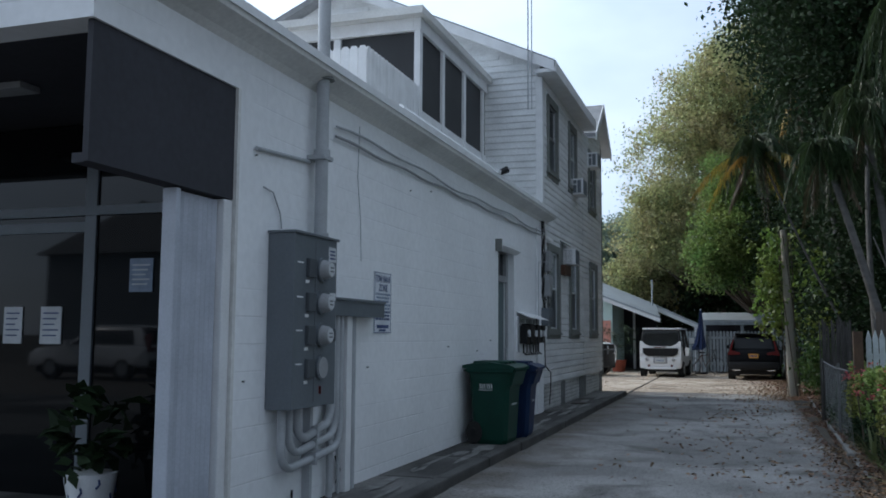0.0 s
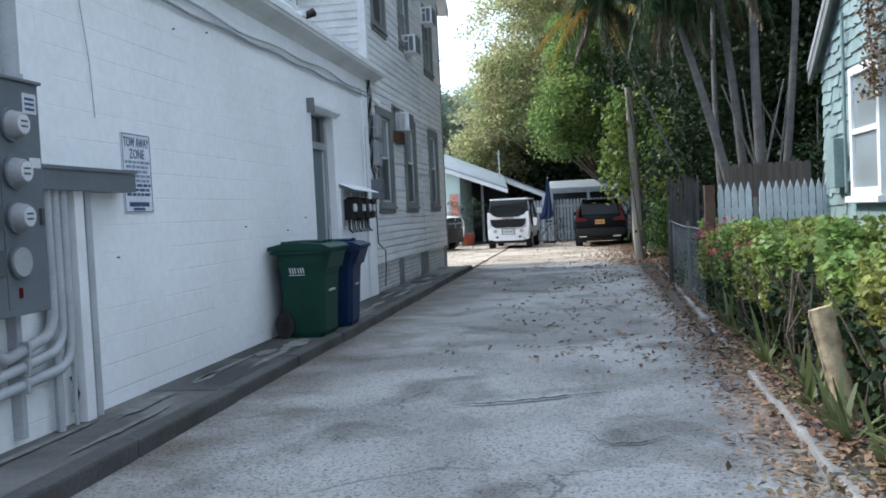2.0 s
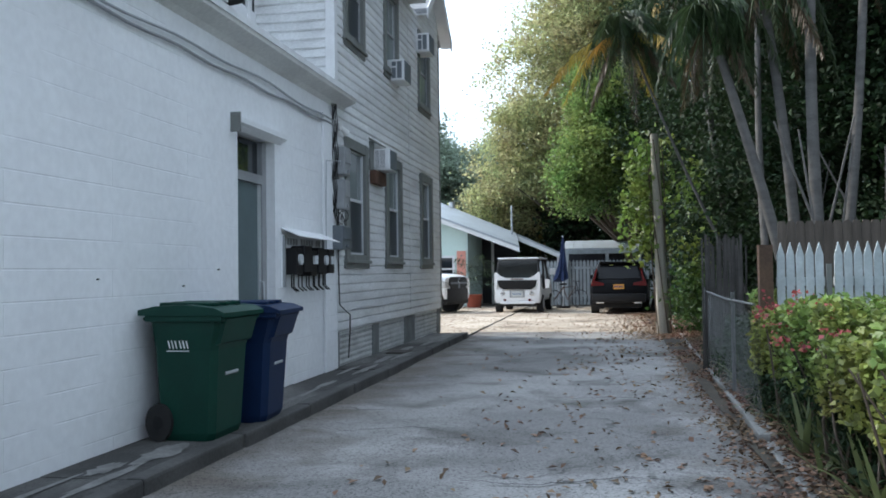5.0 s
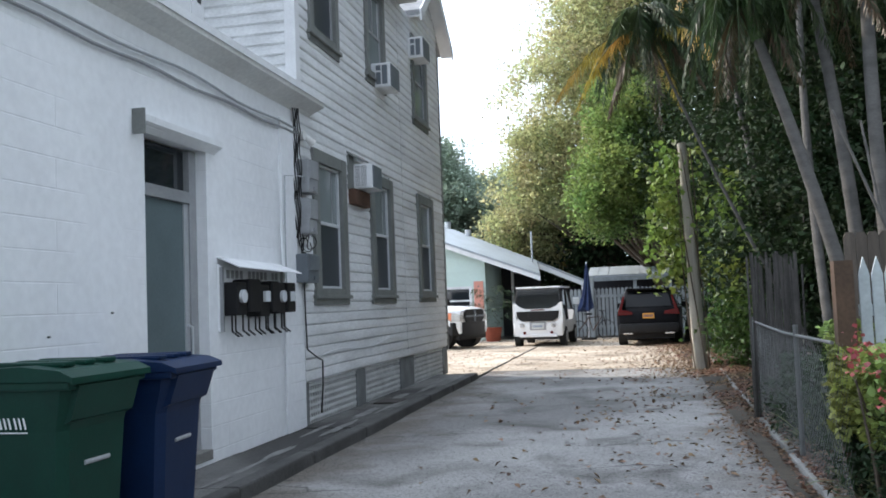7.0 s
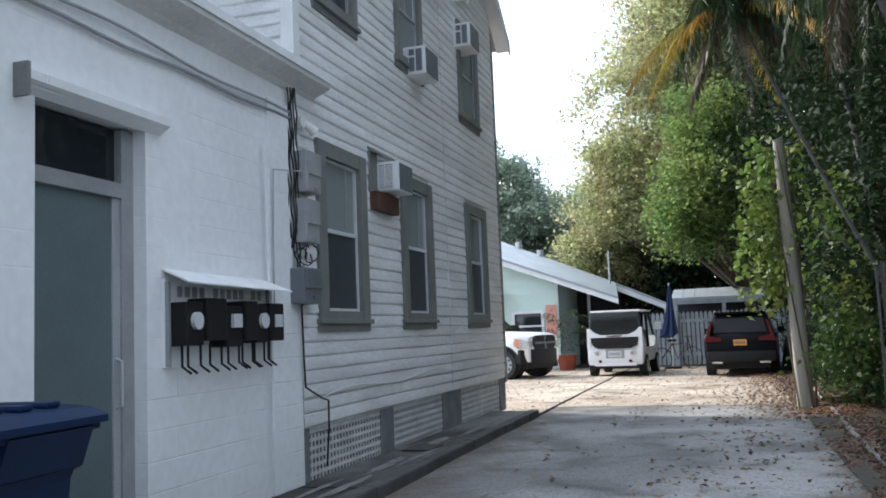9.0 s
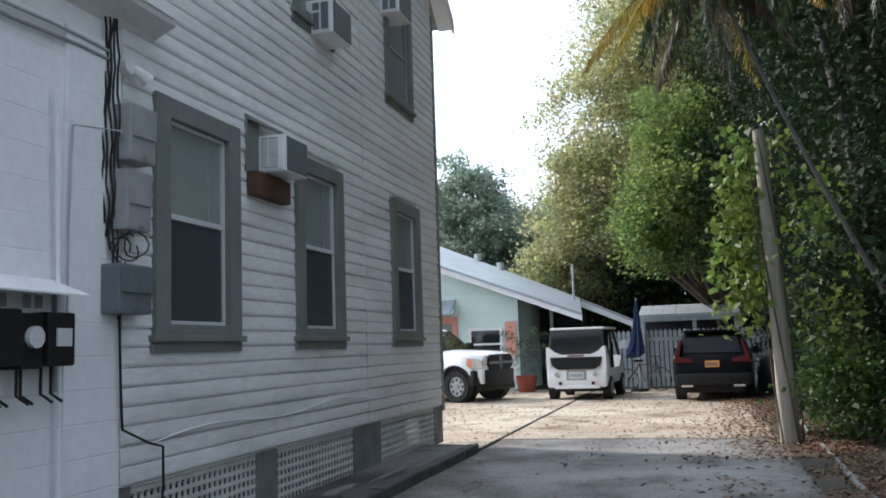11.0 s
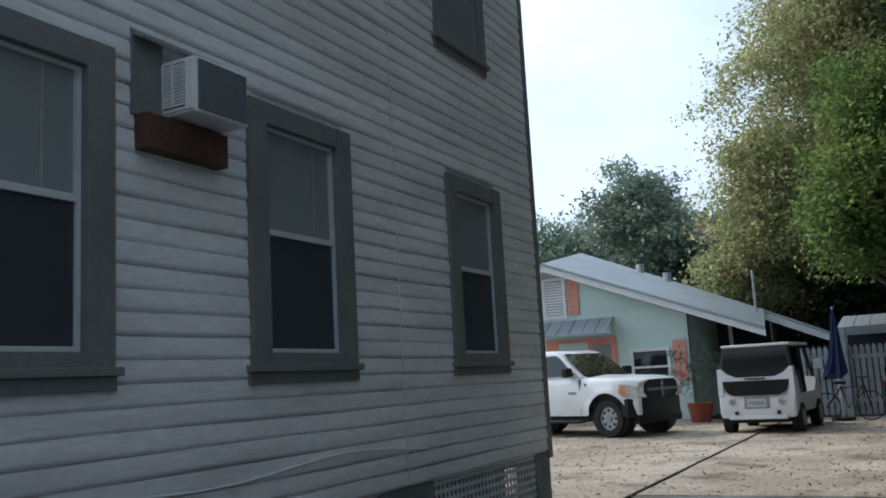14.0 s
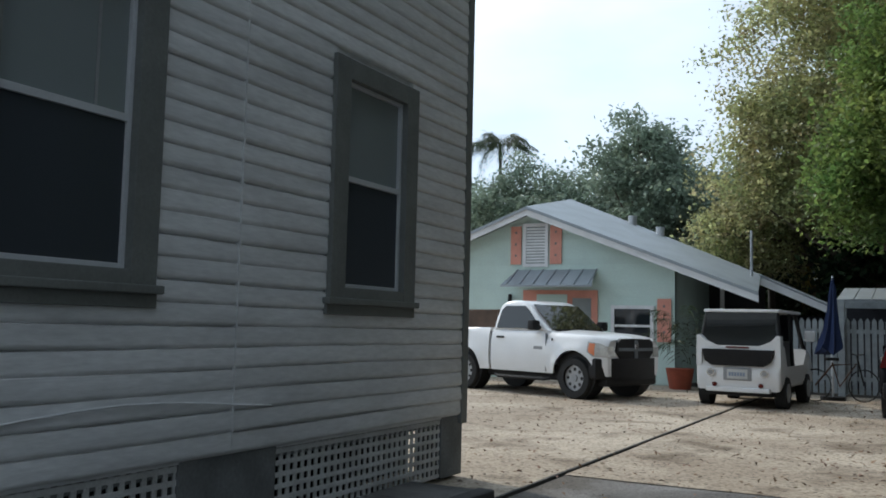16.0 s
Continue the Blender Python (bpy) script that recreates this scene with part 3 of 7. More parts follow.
# ---- ground, drive, kerbs ----
WX = -3.45

def sheet(name, x0, x1, y0, y1, z, step, mat, label, category, rough=0.012, seed=3, edge=None):
    """A slightly uneven ground sheet; edge(y) moves its right border."""
    nx, ny = max(2, int((x1 - x0) / step)), max(2, int((y1 - y0) / step))
    bm = B()
    rows = []
    for j in range(ny + 1):
        y = y0 + (y1 - y0) * j / ny
        xe = edge(y) if edge else x1
        rows.append([bm.verts.new((x0 + (xe - x0) * i / nx, y, z + rough * noise.noise(Vector(((x0 + (xe - x0) * i / nx) * 0.7, y * 0.7, seed))))) for i in range(nx + 1)])
    for a, b in zip(rows, rows[1:]):
        for i in range(nx):
            bm.faces.new((a[i], a[i + 1], b[i + 1], b[i]))
    ob = part(name, bm, mat, None, "", smooth=True)
    return tagged(ob, label, category, kind="structure")


def right_edge(y):
    return 1.11 + 0.024 * (y - 6)


sheet("ground", -400, 400, -400, 600, -0.06, 25, M_SOIL, "bare leafy soil round the buildings", "ground", 0.02)
sheet("road", -60, 60, -22, -4, -0.02, 0.8, M_DRIVE, "grey asphalt street behind the alley mouth", "road")
sheet("drive", -2.74, 1.5, -4.0, 38.2, 0.0, 0.3, M_DRIVE, "worn grey asphalt alley with cracks and leaf litter", "drive", edge=right_edge)
sheet("parking_pad", -16, -2.78, 23.0, 38.6, 0.02, 0.3, M_PAD, "sandy concrete parking pad strewn with leaves", "pavement", 0.01)
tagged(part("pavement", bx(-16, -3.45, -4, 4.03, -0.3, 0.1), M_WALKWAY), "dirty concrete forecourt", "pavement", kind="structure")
sheet("planting_bed", 1.15, 14, -4, 38.5, 0.03, 0.35, M_SOIL, "brown soil bed covered with dry leaves", "soil", 0.06)
sheet("drive_end", -2.74, 1.55, 24.6, 38.2, 0.008, 0.3, M_PAD, "sandy gravel over the end of the drive", "drive", 0.01)

def crack(pts, w):
    """A ragged open crack in the paving."""
    rq = random.Random(len(pts))
    fine = []
    for (xa, ya), (xb, yb) in zip(pts, pts[1:]):
        for i in range(8):
            fine.append((xa + (xb - xa) * i / 8 + rq.uniform(-0.02, 0.02), ya + (yb - ya) * i / 8 + rq.uniform(-0.02, 0.02)))
    bm = B()
    prev = None
    for i, (x, y) in enumerate(fine):
        h = w * rq.uniform(0.3, 1.0) * math.sin(math.pi * (i + 0.6) / (len(fine) + 0.4))
        cur = (bm.verts.new((x, y - h, 0.0135)), bm.verts.new((x, y + h, 0.0135)))
        if prev:
            bm.faces.new((prev[0], cur[0], cur[1], prev[1]))
        prev = cur
    tagged(part("crack", bm, M_DARK), "ragged open crack in the asphalt", "crack", kind="structure")


crack([(-1.0, 8.15), (-0.6, 8.22), (-0.2, 8.4), (0.25, 8.55)], 0.036)
crack([(-0.1, 7.5), (0.1, 7.05), (0.3, 7.1), (0.5, 7.3)], 0.02)
crack([(-0.9, 10.6), (-0.4, 10.5), (0.2, 10.8), (0.7, 10.7)], 0.015)
crack([(-2.2, 12.2), (-1.6, 12.5), (-1.2, 12.4)], 0.015)
crack([(-0.5, 14.2), (0.1, 14.5), (0.8, 14.4)], 0.015)

walk_root = thing("walkway", pose(0, 0, 0), "dark stained concrete walkway with a raised edge along the wall", "walkway", kind="structure")
rngk = random.Random(5)
y = -4.0
while y < 22.9:
    ln = 1.55
    y1 = min(y + ln, 23.0)
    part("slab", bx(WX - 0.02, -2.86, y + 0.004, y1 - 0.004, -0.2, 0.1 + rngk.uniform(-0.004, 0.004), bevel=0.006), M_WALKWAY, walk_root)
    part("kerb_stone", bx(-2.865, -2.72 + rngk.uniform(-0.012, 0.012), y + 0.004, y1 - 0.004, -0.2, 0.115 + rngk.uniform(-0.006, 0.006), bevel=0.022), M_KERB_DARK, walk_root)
    y = y1
part("pad_edge", bx(-2.785, -2.755, 23.0, 33.2, -0.1, 0.026, bevel=0.006), M_KERB_DARK, walk_root)

kerb_root = thing("kerb", pose(0, 0, 0), "broken pale concrete kerb along the planting bed", "kerb", kind="structure")
y = 3.0
while y < 30:
    ln = rngk.choice([0.9, 1.2, 1.5])
    if rngk.random() > (0.2 if y < 9 else 0.06):
        x = right_edge(y + ln / 2) + 0.09 + rngk.uniform(-0.02, 0.02)
        m = pose(x, y + ln / 2, 0.02 + rngk.uniform(-0.03, 0.02), rngk.uniform(-1, 1), rngk.uniform(-4, 4), -1.4 + rngk.uniform(-1.5, 1.5))
        part("kerb_stone", bx(-0.075, 0.075, -ln / 2 + 0.01, ln / 2 - 0.01, -0.15, 0.055, m=m, bevel=0.025), M_KERB, kerb_root)
    y += ln

# pale worn patches and a drain cover on the walkway
def patch(x, y, rx, ry, z, mat, seed):
    rq = random.Random(seed)
    bm = B()
    ring = [bm.verts.new((x + rx * rq.uniform(0.5, 1.0) * math.cos(a * 0.3142), y + ry * rq.uniform(0.5, 1.0) * math.sin(a * 0.3142), z)) for a in range(20)]
    bm.faces.new(ring)
    tagged(part("worn_patch", bm, mat), "pale worn patch on the dark walkway", "patch", kind="structure")


M_WORN = material("worn_concrete", (0.21, 0.208, 0.20), 0.9, var=0.45, scale=6, fine=40, bump=0.3)
for i, (px, py, rx, ry) in enumerate(((-3.02, 10.75, 0.14, 0.45), (-3.15, 10.2, 0.10, 0.30), (-3.1, 17.4, 0.08, 0.7), (-3.15, 19.2, 0.10, 0.55), (-3.2, 7.9, 0.08, 0.6), (-3.05, 14.6, 0.06, 0.5), (-3.2, 8.9, 0.07, 0.35), (-3.1, 21.4, 0.10, 0.6), (-3.30, 6.6, 0.05, 1.1), (-3.22, 9.4, 0.04, 0.9), (-2.98, 9.9, 0.06, 0.7), (-3.28, 12.9, 0.05, 0.6), (-3.02, 13.6, 0.05, 0.8), (-3.0, 16.2, 0.06, 0.9), (-3.2, 16.0, 0.05, 0.7), (-2.97, 18.0, 0.05, 0.8), (-3.02, 20.4, 0.07, 0.9), (-3.25, 5.4, 0.06, 0.6), (-2.98, 7.2, 0.04, 0.8))):
    patch(px, py, rx, ry, 0.1085, M_WORN, i)
tagged(part("drain_cover", bx(-3.30, -2.98, 18.35, 18.85, 0.09, 0.118, bevel=0.008), M_STEELPLATE), "dark rusty metal plate on the walkway", "drain cover")

# ---- white block building ----
shop = thing("block_building", pose(0, 0, 0), "white painted concrete block shop with flat roof and recessed storefront", "building")
bm = B()
wall_with_holes(bm, "x", WX, -0.22, 5.6, 16.25, 0.0, 3.62, [(13.07, 14.07, 0.2, 2.82)])
part("wall", bm, M_WALL, shop)
part("wall", bx(-16, WX - 0.22, 16.03, 16.25, 0, 3.6), M_WALL, shop)
part("pilaster", bx(WX, WX + 0.03, 15.72, 16.25, 0.1, 3.45, bevel=0.008), M_WALL, shop)
# eave with a raked soffit and a thin rolled lip
prof = [(WX - 0.22, 3.60), (WX, 3.60), (WX + 0.05, 3.645), (WX + 0.205, 3.715), (WX + 0.215, 3.80), (WX + 0.18, 3.83), (WX - 0.22, 3.87)]
part("roof", pz(prof, "y", 3.98, 16.62), M_SOFFIT, shop)
part("roof_deck", bx(-16, WX - 0.22, 4.03, 16.02, 3.62, 3.868), M_SOFFIT, shop)
part("roof_deck", bx(-16, -4.3, 4.03, 16.02, 3.868, 3.94), M_SOFFIT, shop)
part("drip_edge", bx(WX + 0.216, WX + 0.226, 4.0, 16.6, 3.755, 3.825), M_WHITE, shop)
# header of the corner opening, both ways
part("header", bx(WX - 0.22, WX, 4.03, 5.6, 3.3, 3.62), M_WALL, shop)
part("header", bx(-16, WX - 0.22, 4.03, 4.25, 3.3, 3.62), M_WALL, shop)
# soffit, shutter track and side wall are coloured dark for the unlit recess
part("soffit", bx(-16, WX - 0.22, 4.25, 6.4, 3.32, 3.4), M_DARKPANEL, shop, "recess soffit coloured dark for its shade")
part("over_shutter_panel", bx(WX - 0.06, WX - 0.02, 4.06, 5.585, 2.47, 3.3), M_DARKPANEL, shop, "dark panel over the shutter")
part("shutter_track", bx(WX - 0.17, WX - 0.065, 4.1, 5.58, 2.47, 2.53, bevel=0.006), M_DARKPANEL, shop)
part("jamb", bx(WX - 0.2, WX + 0.006, 5.585, 5.62, 0.1, 3.3), M_SOFFIT, shop)
part("floor", bx(-16, WX, 4.03, 6.4, -0.1, 0.13), M_WALKWAY, shop)
# storefront glazing
for a, b, zz0, zz1 in ((-5.30, -5.18, 0.13, 3.3), (-3.78, -3.68, 0.13, 3.3), (-6.60, -6.50, 0.13, 3.3), (-7.9, -7.8, 0.13, 3.3)):
    part("mullion", bx(a, b, 6.2, 6.28, zz0, zz1, bevel=0.006), M_PANEL, shop)
part("transom_bar", bx(-16, -3.68, 6.19, 6.27, 2.5, 2.58), M_PANEL, shop)
part("door_rail", bx(-6.5, -5.3, 6.205, 6.265, 2.36, 2.45), M_PANEL, shop)
part("glass", bx(-16, -3.68, 6.225, 6.235, 0.13, 3.3), M_SHOPGLASS, shop)
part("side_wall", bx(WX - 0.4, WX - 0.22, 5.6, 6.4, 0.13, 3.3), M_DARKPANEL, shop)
part("end_wall", bx(-16.2, -16, 4.03, 16.2, 0, 3.6), M_WALL, shop)
part("ceiling_lamp", bx(-6.6, -4.9, 5.0, 5.2, 3.27, 3.32, bevel=0.01), M_GREYBOX, shop, "pale unlit strip light")
for x0, x1, z0, z1, mt in ((-4.83, -4.60, 1.84, 2.12, M_GREYINK), (-6.13, -5.93, 1.40, 1.72, M_PAPER), (-5.73, -5.51, 1.40, 1.72, M_PAPER)):
    tagged(part("poster", bx(x0, x1, 6.212, 6.222, z0, z1), mt), "faded paper notice taped to the shop glass", "poster", "notices on the glass")
    pob = [o for o in scene.collection.objects if o.name.startswith("poster")][-1]
    for i in range(5):
        zz = z1 - 0.05 - i * (z1 - z0 - 0.08) / 5
        part("print_line", bx(x0 + 0.03, x1 - 0.03 - 0.02 * (i % 3), 6.208, 6.212, zz - 0.012, zz), M_SIGNBLUE if mt is M_PAPER else M_PAPER, pob)

# folding shutter
shutter = thing("accordion_shutter", pose(WX - 0.1, 4.985, 0.13), "white ribbed folding storm shutter stacked at the opening", "shutter")
for i in range(17):
    yy = i * 0.0285
    m = pose(0, yy, 1.16, 0, 0, 58 if i % 2 else -58)
    part("slat", bx(-0.055, 0.055, -0.005, 0.005, -1.15, 1.16, m=m), M_SHUTTER, shutter)
part("end_post", bx(-0.05, 0.06, -0.05, 0.0, 0, 2.33, bevel=0.01), M_SHUTTER, shutter)
part("end_post", bx(-0.05, 0.085, 0.485, 0.592, 0, 2.33, bevel=0.01), M_WHITE, shutter, "bright white end post")

# recessed alley door
door = thing("door_1", pose(WX, 13.07, 0.2), "closed grey-green metal door with a dark transom light", "door", kind="structure")
part("leaf", bx(-0.17, -0.13, 0.06, 0.88, 0.02, 2.14, bevel=0.004), M_DOOR, door)
part("stile", bx(-0.14, -0.115, 0.81, 0.88, 0.02, 2.14, bevel=0.004), M_ALU, door, "brushed edge strip")
part("frame", bx(-0.19, -0.1, 0.88, 1.0, 0, 2.6), M_GREYBOX, door)
part("frame", bx(-0.19, -0.1, 0.0, 0.06, 0, 2.6), M_GREYBOX, door)
part("transom_bar", bx(-0.19, -0.09, 0.06, 0.88, 2.14, 2.24, bevel=0.005), M_GREYBOX, door)
part("transom_pane", bx(-0.165, -0.155, 0.06, 0.88, 2.24, 2.6), M_GLASS, door)
part("handle", tb([(-0.12, 0.84, 0.78), (-0.075, 0.84, 0.80), (-0.075, 0.84, 1.08), (-0.12, 0.84, 1.10)], 0.011), M_ALU, door, "brushed pull handle")
part("lintel", pz([(-0.001, 2.60), (0.09, 2.66), (0.095, 2.71), (-0.001, 2.74)], "y", -0.14, 1.16), M_WALL, door)
part("lintel_end", bx(0.0, 0.1, -0.165, -0.14, 2.56, 2.75), M_TRIM, door)
part("sill", bx(-0.2, 0.01, 0, 1.0, -0.06, 0.02), M_KERB, door)

# ---- clapboard house ----
house = thing("clapboard_house", pose(0, 0, 0), "two storey house in pale lap siding with grey window trim", "house")
HY0, HY1, EAVE = 16.25, 23.85, 6.42
WINS = [(16.61, 17.81, 1.54, 3.27), (18.90, 20.07, 1.54, 3.30), (21.67, 22.84, 1.54, 3.30),
        (16.64, 17.70, 4.66, 6.18), (18.92, 19.92, 4.72, 6.18), (21.62, 22.72, 4.62, 6.10)]
holes = [(a + 0.16, b - 0.16, c + 0.1, d - 0.14) for a, b, c, d in WINS]
bm = B()
wall_with_holes(bm, "x", WX - 0.004, -0.14, HY0, HY1, 0.56, EAVE, holes)
part("wall", bm, M_SIDING, house)
part("wall", bx(-11.5, WX - 0.15, HY1 - 0.14, HY1, 0.56, EAVE), M_SIDING, house)
bm = B()
box(bm, -11.5, WX - 0.15, HY0, HY0 + 0.14, 3.6, EAVE)
part("wall", bm, M_SIDING, house)
part("wall", bx(-11.64, -11.5, HY0, HY1, 0.0, EAVE), M_SIDING, house)
LAP = 0.1265


def lap_pieces(y0, y1, z, cuts):
    runs = [(y0, y1)]
    for a, b, c, d in cuts:
        if c < z + LAP - 0.02 and d > z + 0.02:
            runs = [q for u, v in runs for q in ((u, min(v, a)), (max(u, b), v)) if q[1] - q[0] > 0.02]
    return runs


def sag(bm, rq):
    """Bends a long board a little up and down, as old siding does."""
    long = [e for e in bm.edges if abs(e.verts[0].co.y - e.verts[1].co.y) > 0.5]
    if long:
        bmesh.ops.subdivide_edges(bm, edges=long, cuts=5)
    k = rq.uniform(0, 9)
    for v in bm.verts:
        v.co.z += 0.004 * math.sin(v.co.y * 1.7 + k)
        v.co.x += 0.0025 * math.sin(v.co.y * 2.6 + 2 * k)
    return bm


GY = 23.0
rl = random.Random(8)
seam = 20.76
k = 0
z = 0.58
while z < EAVE + 0.86:
    for s0, s1 in ((HY0 + 0.02, seam - 0.004), (seam + 0.004, HY1 - 0.07)):
        if z + LAP > EAVE:
            up = (z + LAP - EAVE) / 0.62
            s0, s1 = max(s0, 21.6 + up), min(s1, GY + (EAVE + 0.98 - z - LAP) * 1.33 - 0.03)
            if s1 - s0 < 0.1 or s0 < seam:
                continue
        for u, v in lap_pieces(s0, s1, z, [(a + 0.05, b - 0.05, c + 0.04, d - 0.04) for a, b, c, d in WINS] + ([(18.02, 18.58, 2.95, 3.3)])):
            e = rl.uniform(-0.003, 0.003)
            p = [(WX - 0.003, z + 0.006), (WX + 0.006, z), (WX + 0.019 + e, z + 0.006), (WX + 0.027 + e, z + 0.017), (WX + 0.029 + e, z + 0.028), (WX + 0.021, z + LAP - 0.006), (WX + 0.006, z + LAP), (WX - 0.003, z + LAP)]
            part("siding_board", sag(pz(p, "y", u, v), rl), M_SIDING, house, smooth=True)
    z += LAP
z = 3.9
while z < EAVE + 2.0:
    up = max(0, (z + LAP - EAVE - 0.18) / 0.46)
    if WX - 0.08 - up > -7.4:
        p = [(HY0 + 0.003, z), (HY0 - 0.018, z - 0.002), (HY0 - 0.026, z + 0.014), (HY0 - 0.005, z + LAP), (HY0 + 0.003, z + LAP)]
        part("siding_board", pz(p, "x", -7.6, WX - 0.1 - up), M_SIDING, house)
    z += LAP
part("seam_strip", bx(WX + 0.0, WX + 0.03, seam - 0.006, seam + 0.006, 0.6, EAVE), M_SIDING, house)
part("corner_board", bx(WX - 0.1, WX + 0.035, HY1 - 0.075, HY1 + 0.035, 0.5, EAVE, bevel=0.006), M_TRIM, house, "grey corner board")
part("corner_board", bx(WX - 0.1, WX + 0.033, HY0 - 0.03, HY0 + 0.10, 3.9, EAVE, bevel=0.006), M_WHITE, house)
# roof: main gable with ridge along the alley, cross gable over the far end
SL = 0.46
ridge_x, ridge_z = -7.6, EAVE + 0.1 + SL * 4.46


def slab(bm, pts, t):
    lo = [bm.verts.new(p) for p in pts]
    hi = [bm.verts.new((p[0], p[1], p[2] + t)) for p in pts]
    bm.faces.new(lo)
    bm.faces.new(hi[::-1])
    for i in range(len(pts)):
        j = (i + 1) % len(pts)
        bm.faces.new((lo[i], hi[i], hi[j], lo[j]))
    return bm


ez = EAVE + 0.08
part("roof", slab(B(), [(-3.12, 15.95, ez), (-3.12, 21.0, ez), (ridge_x, 21.0, ridge_z), (ridge_x, 15.95, ridge_z)], 0.13), M_ROOF, house)
part("roof", slab(B(), [(-12.08, 15.95, ez), (ridge_x, 15.95, ridge_z), (ridge_x, 24.1, ridge_z), (-12.08, 24.1, ez)], 0.13), M_ROOF, house)
GTOP, GTIP = EAVE + 1.02, 24.37
part("roof", slab(B(), [(-3.23, 2 * GY - GTIP, EAVE - 0.02), (-3.23, GY, GTOP), (-7.6, GY, GTOP), (-7.6, 2 * GY - GTIP, EAVE - 0.02)], 0.10), M_ROOF, house)
part("roof", slab(B(), [(-3.23, GTIP, EAVE - 0.02), (-3.23, GY, GTOP), (-7.6, GY, GTOP), (-7.6, GTIP, EAVE - 0.02)], 0.10), M_ROOF, house)
part("gable_wall", pz([(21.7, EAVE - 0.02), (HY1, EAVE - 0.02), (HY1, EAVE + 0.33), (GY, EAVE + 0.98), (21.7, EAVE + 0.03)], "x", WX - 0.14, WX - 0.006), M_SIDING, house)
part("gable_wall", pz([(-11.6, EAVE), (WX - 0.01, EAVE), (WX - 0.01, EAVE + 0.21), (ridge_x, ridge_z - 0.01), (-11.6, EAVE + 0.25)], "y", HY0, HY0 + 0.14), M_SIDING, house)
part("gable_wall", pz([(-11.6, EAVE), (WX - 0.01, EAVE), (WX - 0.01, EAVE + 0.21), (ridge_x, ridge_z - 0.01), (-11.6, EAVE + 0.25)], "y", HY1 - 0.14, HY1), M_SIDING, house)
part("rake_board", slab(B(), [(-3.13, 15.93, ez - 0.10), (-3.13, 15.96, ez - 0.10), (ridge_x, 15.96, ridge_z - 0.1), (ridge_x, 15.93, ridge_z - 0.1)], 0.2), M_WHITE, house)
part("rake_soffit", slab(B(), [(-3.13, 15.965, ez - 0.03), (-3.13, 16.24, ez - 0.03), (ridge_x, 16.24, ridge_z - 0.03), (ridge_x, 15.965, ridge_z - 0.03)], 0.025), M_WHITE, house)
part("soffit", bx(WX - 0.05, -3.12, 15.96, 21.0, EAVE - 0.02, EAVE + 0.06), M_WHITE, house)
part("eave_fascia", bx(-3.13, -3.1, 15.96, 20.9, EAVE - 0.03, EAVE + 0.17), M_WHITE, house)
for sgn in (-1, 1):
    y0 = GY + sgn * (GTIP - GY)
    part("rake_board", pz([(y0, EAVE - 0.12), (GY, EAVE + 0.92), (GY, GTOP + 0.11), (y0, EAVE + 0.09)], "x", -3.228, -3.20), M_WHITE, house)
    part("rake_soffit", slab(B(), [(-3.23, y0, EAVE - 0.05), (-3.23, GY, GTOP - 0.03), (WX - 0.004, GY, GTOP - 0.03), (WX - 0.004, y0, EAVE - 0.05)], 0.02), M_WHITE, house)

# pale curtain tone, with the sky's reflection put into the base colour
M_UPPANE = glass_material("curtain_and_sky_glass", (0.24, 0.27, 0.275), 0.08)
# dark screen tone, lightened and blued for sky mirrored in the pane
M_SCREENPANE = glass_material("screen_and_sky_glass", (0.05, 0.058, 0.07), 0.3)
